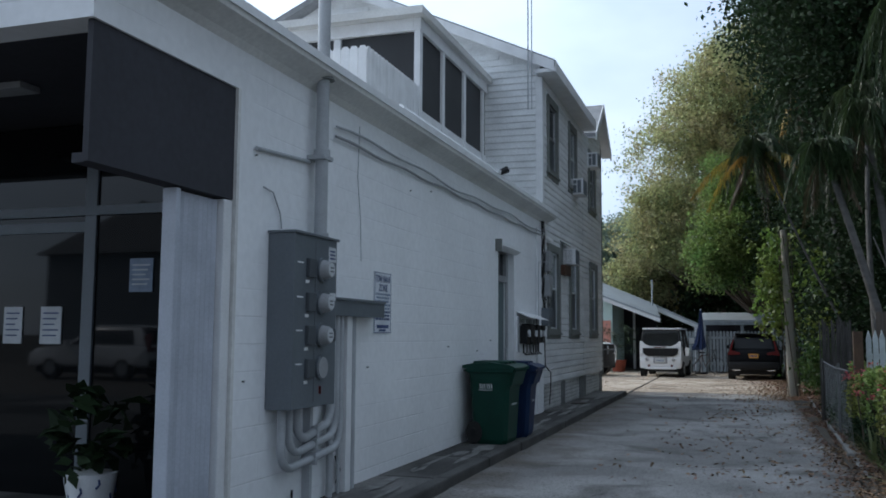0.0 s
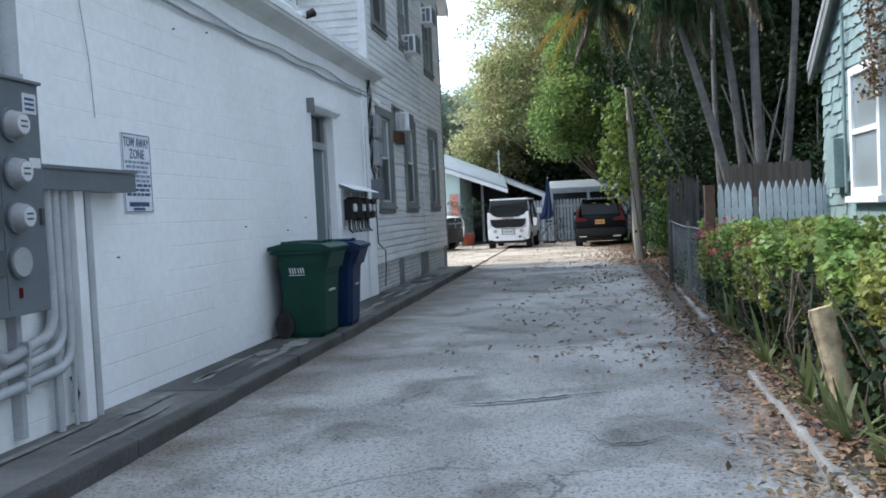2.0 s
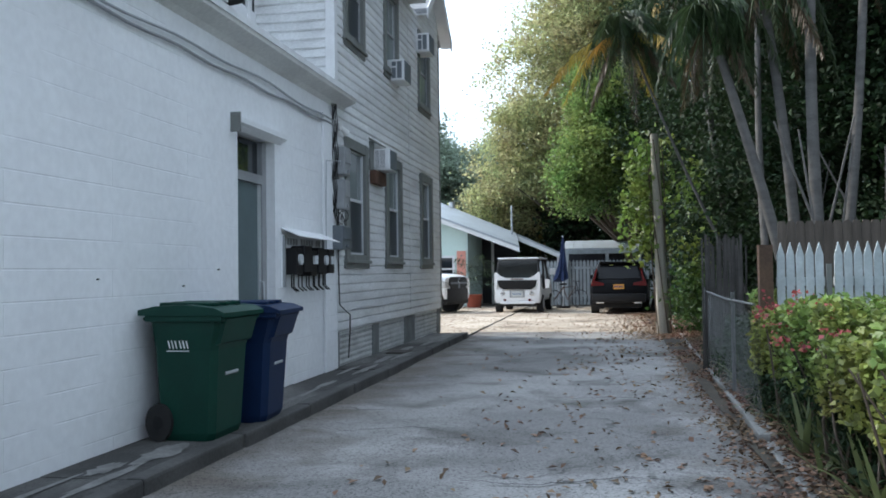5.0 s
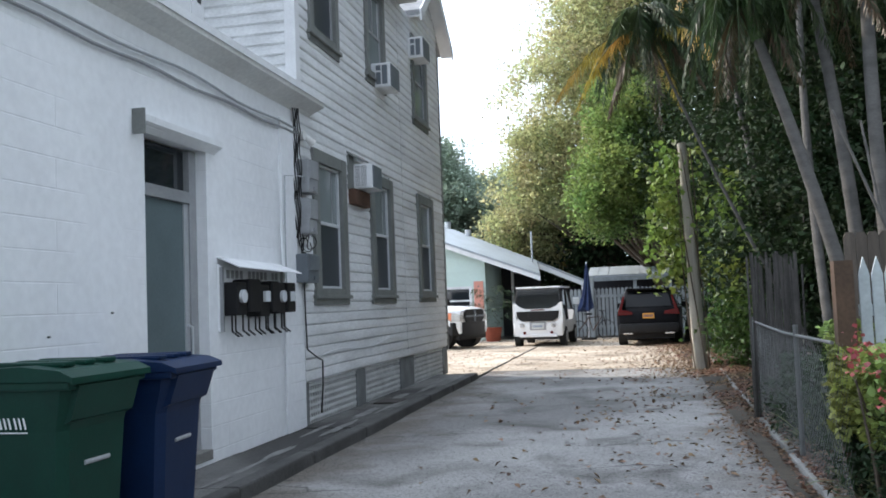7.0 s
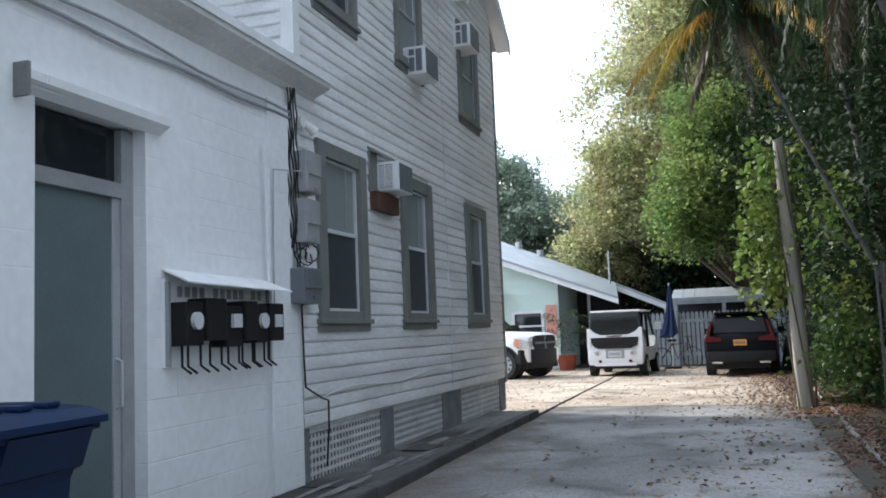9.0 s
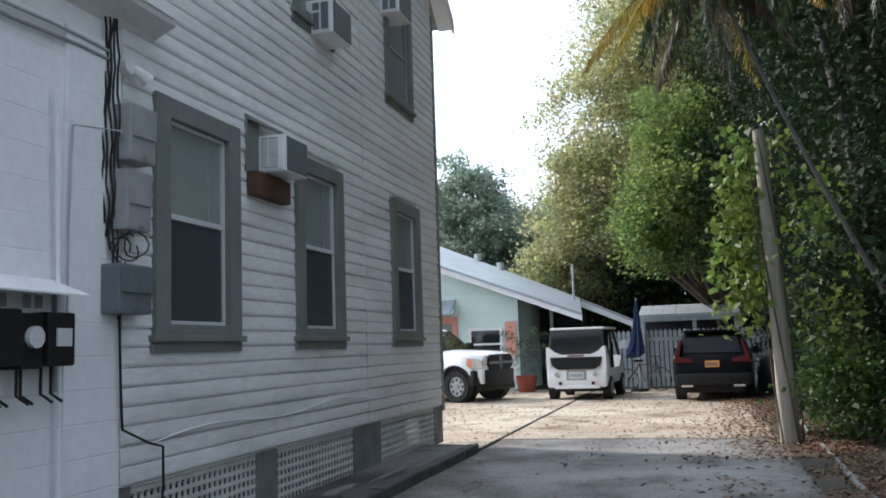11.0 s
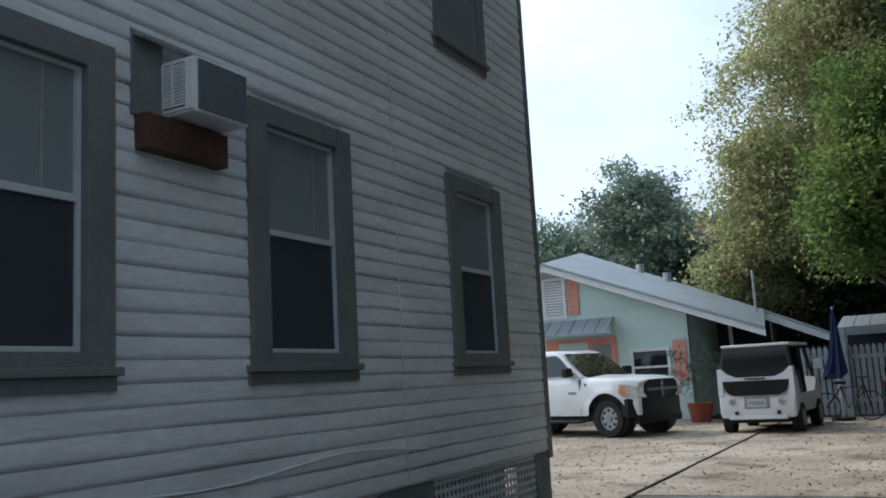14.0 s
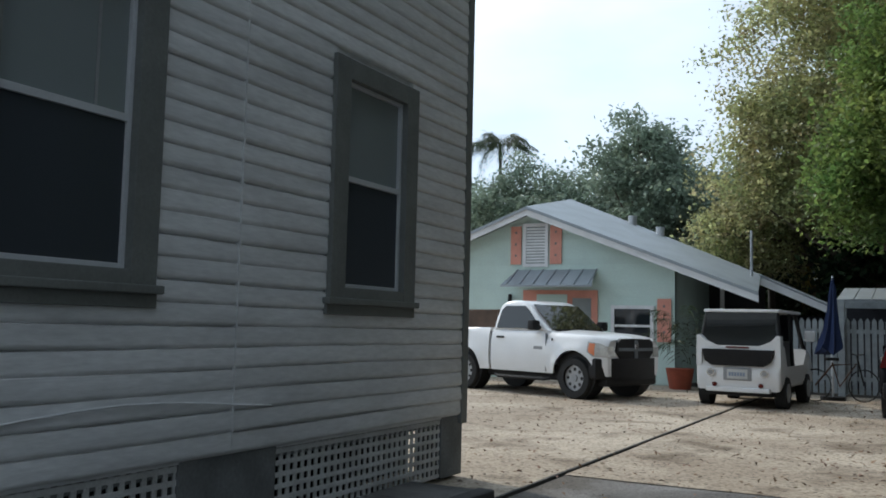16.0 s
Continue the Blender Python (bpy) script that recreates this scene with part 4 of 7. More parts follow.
for i, (a, b, c, d) in enumerate(WINS):
    tw = 0.18 if i < 3 else 0.13
    fx = WX + 0.062
    wn_ob = part("window", bx(WX - 0.03, fx - 0.003, a + tw - 0.002, b - tw + 0.002, d - 0.15, d - 0.001, bevel=0.006), M_TRIM, house, "grey wooden window casing with a double hung sash")
    for q in ((a, a + tw), (b - tw, b)):
        part("jamb_board", bx(WX - 0.03, fx, q[0], q[1], c, d, bevel=0.006), M_TRIM, wn_ob)
    part("bottom_board", bx(WX - 0.03, fx - 0.003, a + tw - 0.002, b - tw + 0.002, c, c + 0.09, bevel=0.006), M_TRIM, wn_ob)
    part("sill", bx(WX - 0.03, WX + 0.085, a - 0.04, b + 0.04, c - 0.035, c + 0.012, bevel=0.008), M_TRIM, wn_ob)
    part("apron", bx(WX - 0.02, WX + 0.05, a - 0.02, b + 0.02, c - 0.11, c - 0.035, bevel=0.006), M_TRIM, wn_ob)
    g0, g1, h0, h1 = a + tw, b - tw, c + 0.09, d - 0.15
    mid = h0 + (h1 - h0) * (0.525 if i < 3 else 0.5)
    for q in ((g0, g0 + 0.022, h0, h1), (g1 - 0.03, g1, h0, h1), (g0 + 0.021, g1 - 0.029, h0, h0 + 0.028), (g0 + 0.021, g1 - 0.029, h1 - 0.028, h1), (g0 + 0.021, g1 - 0.029, mid - 0.021, mid + 0.021)):
        part("sash_rail", bx(WX - 0.03, WX + 0.012, q[0], q[1], q[2], q[3], bevel=0.004), M_SASH if i < 3 else M_GREYBOX, wn_ob, "pale aluminium sash rail")
    if i == 4:
        part("sash_rail", bx(WX - 0.025, WX + 0.005, (g0 + g1) / 2 - 0.015, (g0 + g1) / 2 + 0.015, mid + 0.03, h1), M_GREYBOX, wn_ob)
    part("upper_pane", bx(WX - 0.022, WX - 0.016, g0 + 0.02, g1 - 0.02, mid, h1), M_UPPANE if i != 3 else M_GLASS, wn_ob)
    part("lower_pane", bx(WX - 0.012, WX - 0.006, g0 + 0.02, g1 - 0.02, h0, mid), M_SCREENPANE if i < 4 else M_UPPANE, wn_ob)
    if i < 2:
        part("curtain_edge", bx(WX - 0.0155, WX - 0.0125, g1 - 0.23, g1 - 0.21, mid, h1), M_GREYBOX, wn_ob)

# skirt: piers and lattice
for a, b in ((16.25, 16.42), (18.15, 18.54), (20.36, 21.22), (23.46, 23.86)):
    part("pier", bx(WX - 0.25, WX - 0.0, a, b, 0.05, 0.575, bevel=0.01), M_PIER, house)
# black sheet that stands for the darkness of the crawl space
part("crawl_shade", bx(WX - 0.6, WX - 0.56, HY0, HY1, 0.0, 0.57), M_DARK, house)
part("sill_beam", bx(WX - 0.14, WX - 0.02, HY0, HY1, 0.5, 0.575), M_PIER, house)
for a, b in ((16.42, 18.15), (18.54, 20.36), (21.22, 23.46)):
    bm = B()
    n = int((b - a) / 0.075)
    for i in range(n + 1):
        yy = a + (b - a) * i / n
        box(bm, WX - 0.030, WX - 0.020, yy - 0.018, yy + 0.018, 0.06, 0.56)
    for i in range(7):
        zz = 0.08 + i * 0.076
        box(bm, WX - 0.020, WX - 0.012, a, b, zz - 0.016, zz + 0.016)
    part("lattice", bm, M_LATTICE, house, "pale garden lattice closing the crawl space")

# screened porch on the flat roof
porch = thing("screened_porch", pose(0, 0, 3.94), "white roof porch with dark insect screens", "porch")
for yy in (12.45, 13.55, 14.75, 15.95):
    part("post", bx(-4.60, -4.50, yy - 0.06, yy + 0.06, 0, 2.2, bevel=0.008), M_WHITE, porch)
for xx in (-5.9, -7.3):
    part("post", bx(xx - 0.06, xx + 0.06, 12.4, 12.5, 0, 2.2, bevel=0.008), M_WHITE, porch)
part("beam", bx(-4.61, -4.49, 12.38, 16.2, 2.2, 2.4, bevel=0.008), M_WHITE, porch)
part("beam", bx(-8.4, -4.61, 12.38, 12.52, 2.2, 2.4, bevel=0.008), M_WHITE, porch)
part("roof", bx(-8.5, -4.4, 12.2, 16.2, 2.4, 2.52), M_SOFFIT, porch)
part("knee_wall", bx(-4.58, -4.52, 12.5, 16.2, 0, 0.98), M_WHITE, porch)
part("screen", bx(-4.556, -4.546, 12.5, 16.2, 0.98, 2.2), M_SCREEN, porch)
part("screen", bx(-8.4, -4.62, 12.45, 12.46, 0.0, 2.2), M_SCREEN, porch)
roof_fence = thing("board_fence", pose(0, 0, 3.94), "white dog-eared board fence on the flat roof", "fence")
for i in range(16):
    yy = 10.45 + i * 0.125
    part("board", pz([(yy, 0), (yy + 0.118, 0), (yy + 0.118, 1.30), (yy + 0.09, 1.34), (yy + 0.03, 1.34), (yy, 1.30)], "x", -4.55, -4.53), M_WHITE, roof_fence)
for i in range(13):
    xx = -6.15 + i * 0.125
    part("board", pz([(xx, 0), (xx + 0.118, 0), (xx + 0.118, 1.30), (xx + 0.09, 1.34), (xx + 0.03, 1.34), (xx, 1.30)], "y", 10.42, 10.44), M_WHITE, roof_fence)
tagged(part("roof_flashing", tb([(WX + 0.10, 8.6, 3.885), (WX + 0.10, 12.15, 3.885)], 0.05, 10), M_WHITE), "white rolled membrane along the roof edge", "flashing")

# ---- mint cottage ----
cot = thing("mint_cottage", pose(0, 0, 0), "mint green cottage with coral shutters and pale metal roof", "house")
CY, AX, AZ, CS = 38.6, -8.93, 4.42, 0.385


def ctop(x):
    return AZ - CS * abs(x - AX)


z = 0.06
part("wall", pz([(-13.2, 0), (-5.11, 0), (-5.11, ctop(-5.11)), (AX, AZ), (-13.2, ctop(-13.2))], "y", CY, CY + 0.15), M_MINT, cot)
part("side_wall", bx(-5.26, -5.11, CY, CY + 9, 0, ctop(-5.11)), M_MINT, cot)
while z < AZ - 0.2:
    half = min(4.2, (AZ - z - 0.17) / CS)
    x0, x1 = max(-13.2, AX - half), min(-5.11, AX + half)
    p = [(CY, z), (CY - 0.02, z), (CY - 0.006, z + 0.165), (CY, z + 0.165)]
    part("siding_board", pz(p, "x", x0, x1), M_MINT, cot)
    z += 0.165
apz = AZ + 0.1
for xe in (-13.8, -3.08):
    zz = apz - CS * abs(xe - AX)
    part("rake_board", pz([(AX, apz - 0.02), (xe, zz - 0.02), (xe, zz - 0.2), (AX, apz - 0.2)], "y", 38.15, 38.19), M_WHITE, cot)
    xb = -3.53 if xe > -5 else -13.8
    zb = 2.84 if xe > -5 else zz + 0.55
    part("roof", slab(B(), [(AX, 38.12, apz - 0.04), (xe, 38.12, zz - 0.04), (xb, 41.5, zb), (-8.9, 41.5, 5.13)], 0.08), M_METALROOF, cot)
    part("roof", slab(B(), [(-8.9, 41.5, 5.13), (xb, 41.5, zb), (xb, 49, zb), (-8.9, 49, 5.13)], 0.08), M_METALROOF, cot)
part("carport_fascia", pz([(-3.53, 2.86), (-1.62, 1.98), (-1.62, 1.80), (-3.53, 2.64)], "y", 41.2, 41.25), M_WHITE, cot)
part("carport_roof", slab(B(), [(-3.53, 41.2, 2.84), (-1.6, 41.2, 1.96), (-1.6, 48, 1.96), (-3.53, 48, 2.84)], 0.06), M_METALROOF, cot)
# rear wall coloured near black for the shade beside the cottage
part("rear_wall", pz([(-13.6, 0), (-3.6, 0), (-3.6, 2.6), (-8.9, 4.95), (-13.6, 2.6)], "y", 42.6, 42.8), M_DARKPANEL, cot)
for vx, vz in ((-7.0, 4.4), (-6.2, 4.05)):
    part("roof_vent", tb([(vx, 41.4, vz - 0.15), (vx, 41.4, vz + 0.22)], 0.11, 10, 0.13), M_ALU, cot, smooth=True)
part("vent_pipe", tb([(-3.6, 40.5, 2.6), (-3.6, 40.5, 4.0)], 0.035, 8), M_PIPE, cot)
# attic window, entry, side window
def cottage_shutter(x0, x1, z0, z1):
    sh = part("shutter", bx(x0, x1, CY - 0.06, CY - 0.03, z0, z1, bevel=0.006), M_CORAL, cot, "coral painted board shutter")
    for i in range(3):
        zz = z0 + (z1 - z0) * (0.2 + 0.3 * i)
        part("cutout", bx((x0 + x1) / 2 - 0.025, (x0 + x1) / 2 + 0.025, CY - 0.064, CY - 0.06, zz, zz + 0.06), M_TRIM, sh)


def cottage_window(x0, x1, z0, z1, louvre=False):
    bm = B()
    box(bm, x0, x0 + 0.09, CY - 0.07, CY, z0, z1)
    box(bm, x1 - 0.09, x1, CY - 0.07, CY, z0, z1)
    box(bm, x0 + 0.09, x1 - 0.09, CY - 0.068, CY, z1 - 0.09, z1)
    box(bm, x0 + 0.09, x1 - 0.09, CY - 0.068, CY, z0, z0 + 0.09)
    if not louvre:
        box(bm, x0 + 0.09, x1 - 0.09, CY - 0.06, CY, (z0 + z1) / 2 - 0.03, (z0 + z1) / 2 + 0.03)
    w = part("window", bm, M_WHITE, cot, "white framed window")
    part("pane", bx(x0 + 0.08, x1 - 0.08, CY - 0.035, CY - 0.028, z0 + 0.08, z1 - 0.08), M_BLIND if louvre else M_GLASS, w)
    if louvre:
        for i in range(12):
            zz = z0 + 0.12 + i * (z1 - z0 - 0.22) / 12
            part("slat", bx(x0 + 0.09, x1 - 0.09, CY - 0.055, CY - 0.036, zz, zz + 0.05), M_WHITE, w)


cottage_window(-9.17, -8.45, 2.98, 4.15, True)
cottage_shutter(-9.53, -9.22, 3.05, 4.08)
cottage_shutter(-8.40, -8.07, 3.05, 4.08)
cottage_window(-6.72, -5.62, 0.95, 1.98)
cottage_shutter(-5.54, -5.19, 1.08, 2.15)
awn = part("awning", slab(B(), [(-9.5, CY - 0.75, 2.42), (-7.0, CY - 0.75, 2.42), (-7.15, CY, 2.86), (-9.35, CY, 2.86)], 0.05), M_METALROOF, cot, "small ribbed metal entry awning")
for i in range(7):
    xx = -9.35 + i * 0.37
    part("seam", slab(B(), [(xx, CY - 0.75, 2.47), (xx + 0.03, CY - 0.75, 2.47), (xx + 0.03, CY, 2.90), (xx, CY, 2.90)], 0.035), M_METALROOF, awn)
dc = part("door_frame", bx(-9.15, -7.08, CY - 0.05, CY, 0.1, 2.36), M_CORAL, cot, "coral door surround")
part("door", bx(-8.75, -7.9, CY - 0.07, CY - 0.05, 0.1, 2.25), M_MINT, dc)
part("door_pane", bx(-7.75, -7.25, CY - 0.07, CY - 0.05, 1.0, 2.15), M_BLIND, dc)
part("wall_lamp", tb([(-9.5, CY - 0.12, 2.0), (-9.5, CY - 0.12, 2.25)], 0.07, 8, 0.05), M_BLACK, cot, "black wall lantern")

# ---- back fence, carport canopy ----
carport = thing("carport", pose(0, 0, 0), "open carport with pale beams beside the cottage", "carport")
for xx, zt in ((-4.55, 2.6), (-1.85, 1.9)):
    part("post", bx(xx, xx + 0.1, 41.3, 41.4, 0, zt), M_WHITE, carport)
# dark sheet at the back paints the shade under the carport roof
part("shade_wall", bx(-5.1, -1.7, 44.8, 44.9, 0, 1.9), M_DARKPANEL, carport)
canopy = thing("canopy", pose(0, 0, 0), "pale panelled canopy roof behind the fence", "canopy")
part("roof", slab(B(), [(-1.5, 39.0, 2.10), (1.5, 39.0, 2.10), (1.5, 41.6, 2.48), (-1.5, 41.6, 2.48)], 0.06), M_METALROOF, canopy)
for i in range(8):
    xx = -1.48 + i * 0.372
    part("roof_panel", slab(B(), [(xx, 38.98, 2.16), (xx + 0.35, 38.98, 2.16), (xx + 0.35, 41.5, 2.53), (xx, 41.5, 2.53)], 0.025), M_METALROOF, canopy)
part("fascia", bx(-1.55, 1.55, 38.94, 38.99, 1.97, 2.12, bevel=0.01), M_FARPICKET, canopy)
for xx in (-1.4, 0.1, 1.3):
    part("post", bx(xx, xx + 0.12, 39.0, 39.12, 0, 2.08), M_FARPICKET, canopy)
# dark sheet in place of the shade behind the canopy
part("shade_screen", bx(-1.6, 1.6, 41.7, 41.75, 0, 2.4), M_DARKPANEL, canopy)
pf = thing("picket_fence", pose(0, 0, 0), "tall white board fence with gaps at the end of the drive", "fence")
xx = -2.35
while xx < 3.4:
    part("picket", pz([(xx, 0.06), (xx + 0.10, 0.06), (xx + 0.10, 1.66), (xx + 0.05, 1.74), (xx, 1.66)], "y", 38.3, 38.325), M_FARPICKET, pf)
    xx += 0.135
for zz in (0.35, 1.4):
    part("rail", bx(-2.35, 3.4, 38.33, 38.38, zz, zz + 0.09), M_FARPICKET, pf)
part("gate_post", bx(-1.42, -1.27, 38.2, 38.32, 0, 2.15, bevel=0.01), M_FARPICKET, pf)

# ---- vehicles ----
def arc(cx, cz, r, a0, a1, n=9):
    return [(cx + r * math.cos(radians(a0 + (a1 - a0) * i / n)), cz + r * math.sin(radians(a0 + (a1 - a0) * i / n))) for i in range(n + 1)]


def body_shell(poly, half, narrow, bevel=0.05):
    """A side outline (x, z) pushed to both sides, drawn in by narrow(x, z), with rounded rims."""
    bm = pz(poly, "y", -half, half)
    caps = [f for f in bm.faces if len(f.verts) == len(poly)]
    rim = list({e for f in caps for e in f.edges})
    bmesh.ops.bevel(bm, geom=rim, offset=bevel, segments=3, affect="EDGES", profile=0.5)
    for v in bm.verts:
        v.co.y *= narrow(v.co.x, v.co.z)
    bmesh.ops.triangulate(bm, faces=[f for f in bm.faces if len(f.verts) > 4])
    return bm


def wheel(parent, x, y, r, w, rim_mat=None, steel=True):
    s = 1 if y > 0 else -1
    bm = B()
    prof = [(r * 0.62, -w / 2), (r * 0.93, -w / 2), (r, -w * 0.32), (r, w * 0.32), (r * 0.93, w / 2), (r * 0.62, w / 2)]
    n = 28
    rings = [[bm.verts.new((x + q * math.cos(2 * math.pi * i / n), y + h, r + q * math.sin(2 * math.pi * i / n))) for q, h in prof] for i in range(n)]
    for i in range(n):
        a, b = rings[i], rings[(i + 1) % n]
        for k2 in range(len(prof)):
            k3 = (k2 + 1) % len(prof)
            bm.faces.new((a[k2], a[k3], b[k3], b[k2]))
    wo = part("wheel", bm, M_RUBBER, parent, smooth=True)
    bm = B()
    tube(bm, [(x, y - w * 0.3, r), (x, y + s * w * 0.28, r)], r * 0.62, 24)
    rim = part("rim", bm, rim_mat or M_RIM, wo, "silver wheel rim", smooth=True)
    for i in range(8):
        a = 2 * math.pi * i / 8
        cx, cz = x + r * 0.42 * math.cos(a), r + r * 0.42 * math.sin(a)
        part("rim_hole", tb([(cx, y + s * w * 0.25, cz), (cx, y + s * (w * 0.28 + 0.006), cz)], r * 0.09, 8), M_BLACK, wo)
    part("hub", tb([(x, y + s * w * 0.25, r), (x, y + s * w * 0.40, r)], r * 0.17, 12), M_GREYBOX, wo, smooth=True)


# white pickup: origin under the front axle, nose along +x
truck = thing("pickup_truck", pose(-5.34, 33.84, 0.02, 0, 0, -20), "white single cab pickup truck with black bumper and grille", "pickup truck")
WB, ARCH = 3.06, 0.49


def truck_low(x):
    """Underside of the flanks, lifted over both wheels."""
    z = 0.46
    for cx in (0.0, -WB):
        d = abs(x - cx)
        if d < ARCH:
            z = max(z, 0.44 + math.sqrt(ARCH ** 2 - d ** 2))
    return z


def truck_half(x, z):
    """Half width of the body at a place along it and a height."""
    w = 1.0 - 0.035 * max(0.0, (z - 0.95) / 0.35) - 0.05 * max(0.0, (0.62 - z) / 0.2)
    if x > -0.75:
        w += 0.012 - 0.055 * max(0.0, (z - 1.0) / 0.25)
    if x > 0.1:
        w -= 0.23 * ((x - 0.1) / 0.62) ** 2
    for cx in (0.0, -WB):
        r = math.hypot(x - cx, z - 0.44)
        w += 0.028 * max(0.0, 1 - abs(r - ARCH - 0.02) / 0.10)
    return w


def truck_shell(xs, top, crown, inner):
    """Flanks and lid over stations xs; top(x) is the shoulder height, inner the half width of the flat lid."""
    bm = B()
    rows = []
    for x in xs:
        z0, z1 = truck_low(x), top(x)
        half = [(truck_half(x, z0 + (z1 - z0) * q) - (0.05 if q == 1 else 0.012 if q > 0.9 else 0.0), z0 + (z1 - z0) * q) for q in (0.0, 0.12, 0.28, 0.45, 0.62, 0.78, 0.92, 1.0)]
        lid = [(half[-1][0] * u, z1 + crown * (1 - u * u)) for u in inner]
        side = half + lid
        ring = [(y, z) for y, z in side] + [(-y, z) for y, z in reversed(side)]
        rows.append([bm.verts.new((x, y, z)) for y, z in ring])
    for p, q in zip(rows, rows[1:]):
        for i in range(len(p) - 1):
            bm.faces.new((p[i], p[i + 1], q[i + 1], q[i]))
    for end in (rows[0], rows[-1]):
        bm.faces.new(end)
    return bm


def hood_top(x):
    return 1.265 - 0.05 * max(0.0, (x + 0.7) / 1.1) - 0.42 * max(0.0, x - 0.30) ** 2 - 1.2 * max(0.0, x - 0.58) ** 2


part("front_body", truck_shell([-0.70 + 0.0355 * i for i in range(40)], hood_top, 0.055, (0.9, 0.72, 0.66, 0.3, 0.0)), M_CARWHITE, truck, smooth=True)
part("door_body", truck_shell([-2.235 + 0.1535 * i for i in range(11)], lambda x: 1.285, 0.02, (0.9, 0.5, 0.0)), M_CARWHITE, truck, smooth=True)
part("bed", truck_shell([-4.18 + 0.052 * i for i in range(37)], lambda x: 1.33, 0.0, (0.94, 0.5, 0.0)), M_CARWHITE, truck, smooth=True)
part("bed_gap", bx(-2.30, -2.24, -0.93, 0.93, 0.5, 1.25), M_BLACK, truck)
roofline = [(-0.66, 1.27), (-1.02, 1.53), (-1.33, 1.79), (-1.46, 1.87), (-1.66, 1.91), (-1.90, 1.915), (-2.08, 1.885), (-2.18, 1.80), (-2.24, 1.55), (-2.25, 1.27)]
part("cab_top", body_shell(roofline, 0.945, lambda x, z: 1 - 0.20 * max(0, z - 1.27) / 0.6, 0.09), M_CARWHITE, truck, smooth=True)
part("chassis", bx(-4.0, 0.62, -0.72, 0.72, 0.32, 0.62), M_BLACK, truck)
for s in (-1, 1):
    bm = B()
    quad = [(-0.88, 0.935 * s, 1.325), (-1.30, 0.822 * s, 1.70), (-1.44, 0.795 * s, 1.79), (-1.98, 0.795 * s, 1.79), (-2.08, 0.82 * s, 1.70), (-2.12, 0.935 * s, 1.325)]
    a = [bm.verts.new(p) for p in quad]
    b = [bm.verts.new((p[0], p[1] + 0.014 * s, p[2] + 0.004)) for p in quad]
    bm.faces.new(a)
    bm.faces.new(b[::-1])
    for i in range(6):
        bm.faces.new((a[i], b[i], b[(i + 1) % 6], a[(i + 1) % 6]))
    part("side_window", bm, M_CARGLASS, truck)
    part("mirror", bx(-1.02, -0.86, 0.98 * s, 1.20 * s, 1.30, 1.50, bevel=0.04), M_BLACK, truck, smooth=True)
    part("mirror_arm", bx(-0.98, -0.90, 0.90 * s, 1.0 * s, 1.32, 1.38, bevel=0.01), M_BLACK, truck)
    part("door_handle", bx(-2.06, -1.86, 0.985 * s, 1.02 * s, 1.12, 1.165, bevel=0.01), M_BLACK, truck)
    part("door_seam", bx(-0.705, -0.695, 0.94 * s, 1.0015 * s, 0.5, 1.25), M_PANEL, truck)
    part("badge", bx(-1.02, -0.78, 0.996 * s, 1.004 * s, 0.92, 0.98, bevel=0.001), M_GREYBOX, truck)
    part("fender_badge", bx(-0.55, -0.52, 0.985 * s, 0.998 * s, 1.10, 1.15), M_BLACK, truck)
    part("running_board", tb([(-2.15, 0.93 * s, 0.36), (-2.0, 1.0 * s, 0.34), (-0.75, 1.0 * s, 0.34), (-0.62, 0.93 * s, 0.36)], 0.035, 8), M_BLACK, truck, smooth=True)
    for key, mat, xa, xb, lift, lb in (("headlamp", M_LAMP, 0.33, 0.684, 0.010, "clear headlamp"), ("turn_lamp", M_AMBER, 0.36, 0.47, 0.016, "amber turn lamp")):
        bm = B()
        grid = []
        for i in range(7):
            x = xa + (xb - xa) * i / 6
            z0, z1 = 0.82 + 0.10 * max(0.0, (0.45 - x) / 0.12), hood_top(x) - 0.11
            if key == "turn_lamp":
                z0, z1 = z0 + 0.03, z1 - 0.02
            grid.append([bm.verts.new((x + (0.006 if i == 6 else 0), (truck_half(x, z0 + (z1 - z0) * q) + lift) * s, z0 + (z1 - z0) * q)) for q in (0, 0.25, 0.5, 0.75, 1)])
        if key == "headlamp":
            x, zt = 0.697, hood_top(0.684) - 0.11
            grid.append([bm.verts.new((x, 0.60 * s, 0.82 + (zt - 0.82) * q)) for q in (0, 0.25, 0.5, 0.75, 1)])
        for p, q in zip(grid, grid[1:]):
            for i in range(4):
                bm.faces.new((p[i], p[i + 1], q[i + 1], q[i]))
        part(key, bm, mat, truck, lb, smooth=True)
    for x in (0, -WB):
        part("wheel_well", tb([(x, 0.60 * s, 0.46), (x, 0.90 * s, 0.46)], ARCH - 0.012, 24), M_BLACK, truck)
        wheel(truck, x, 0.85 * s, 0.40, 0.27)
part("windscreen", slab(B(), [(-0.70, -0.80, 1.315), (-0.70, 0.80, 1.315), (-1.30, 0.70, 1.815), (-1.30, -0.70, 1.815)], 0.012), M_CARGLASS, truck)
part("wiper_cowl", bx(-0.72, -0.60, -0.72, 0.72, 1.29, 1.315, bevel=0.008), M_BLACK, truck)
front = [(0.80 - 0.20 * q * q - 0.08 * q ** 6, q * 0.965) for q in [-1 + i / 8 for i in range(17)]]
bm = pz([(0.36, -0.965)] + front + [(0.36, 0.965)], "z", 0.40, 0.80)
bmesh.ops.bevel(bm, geom=[e for e in bm.edges if abs(e.verts[0].co.z - e.verts[1].co.z) < 0.01], offset=0.045, segments=3, affect="EDGES", profile=0.5)
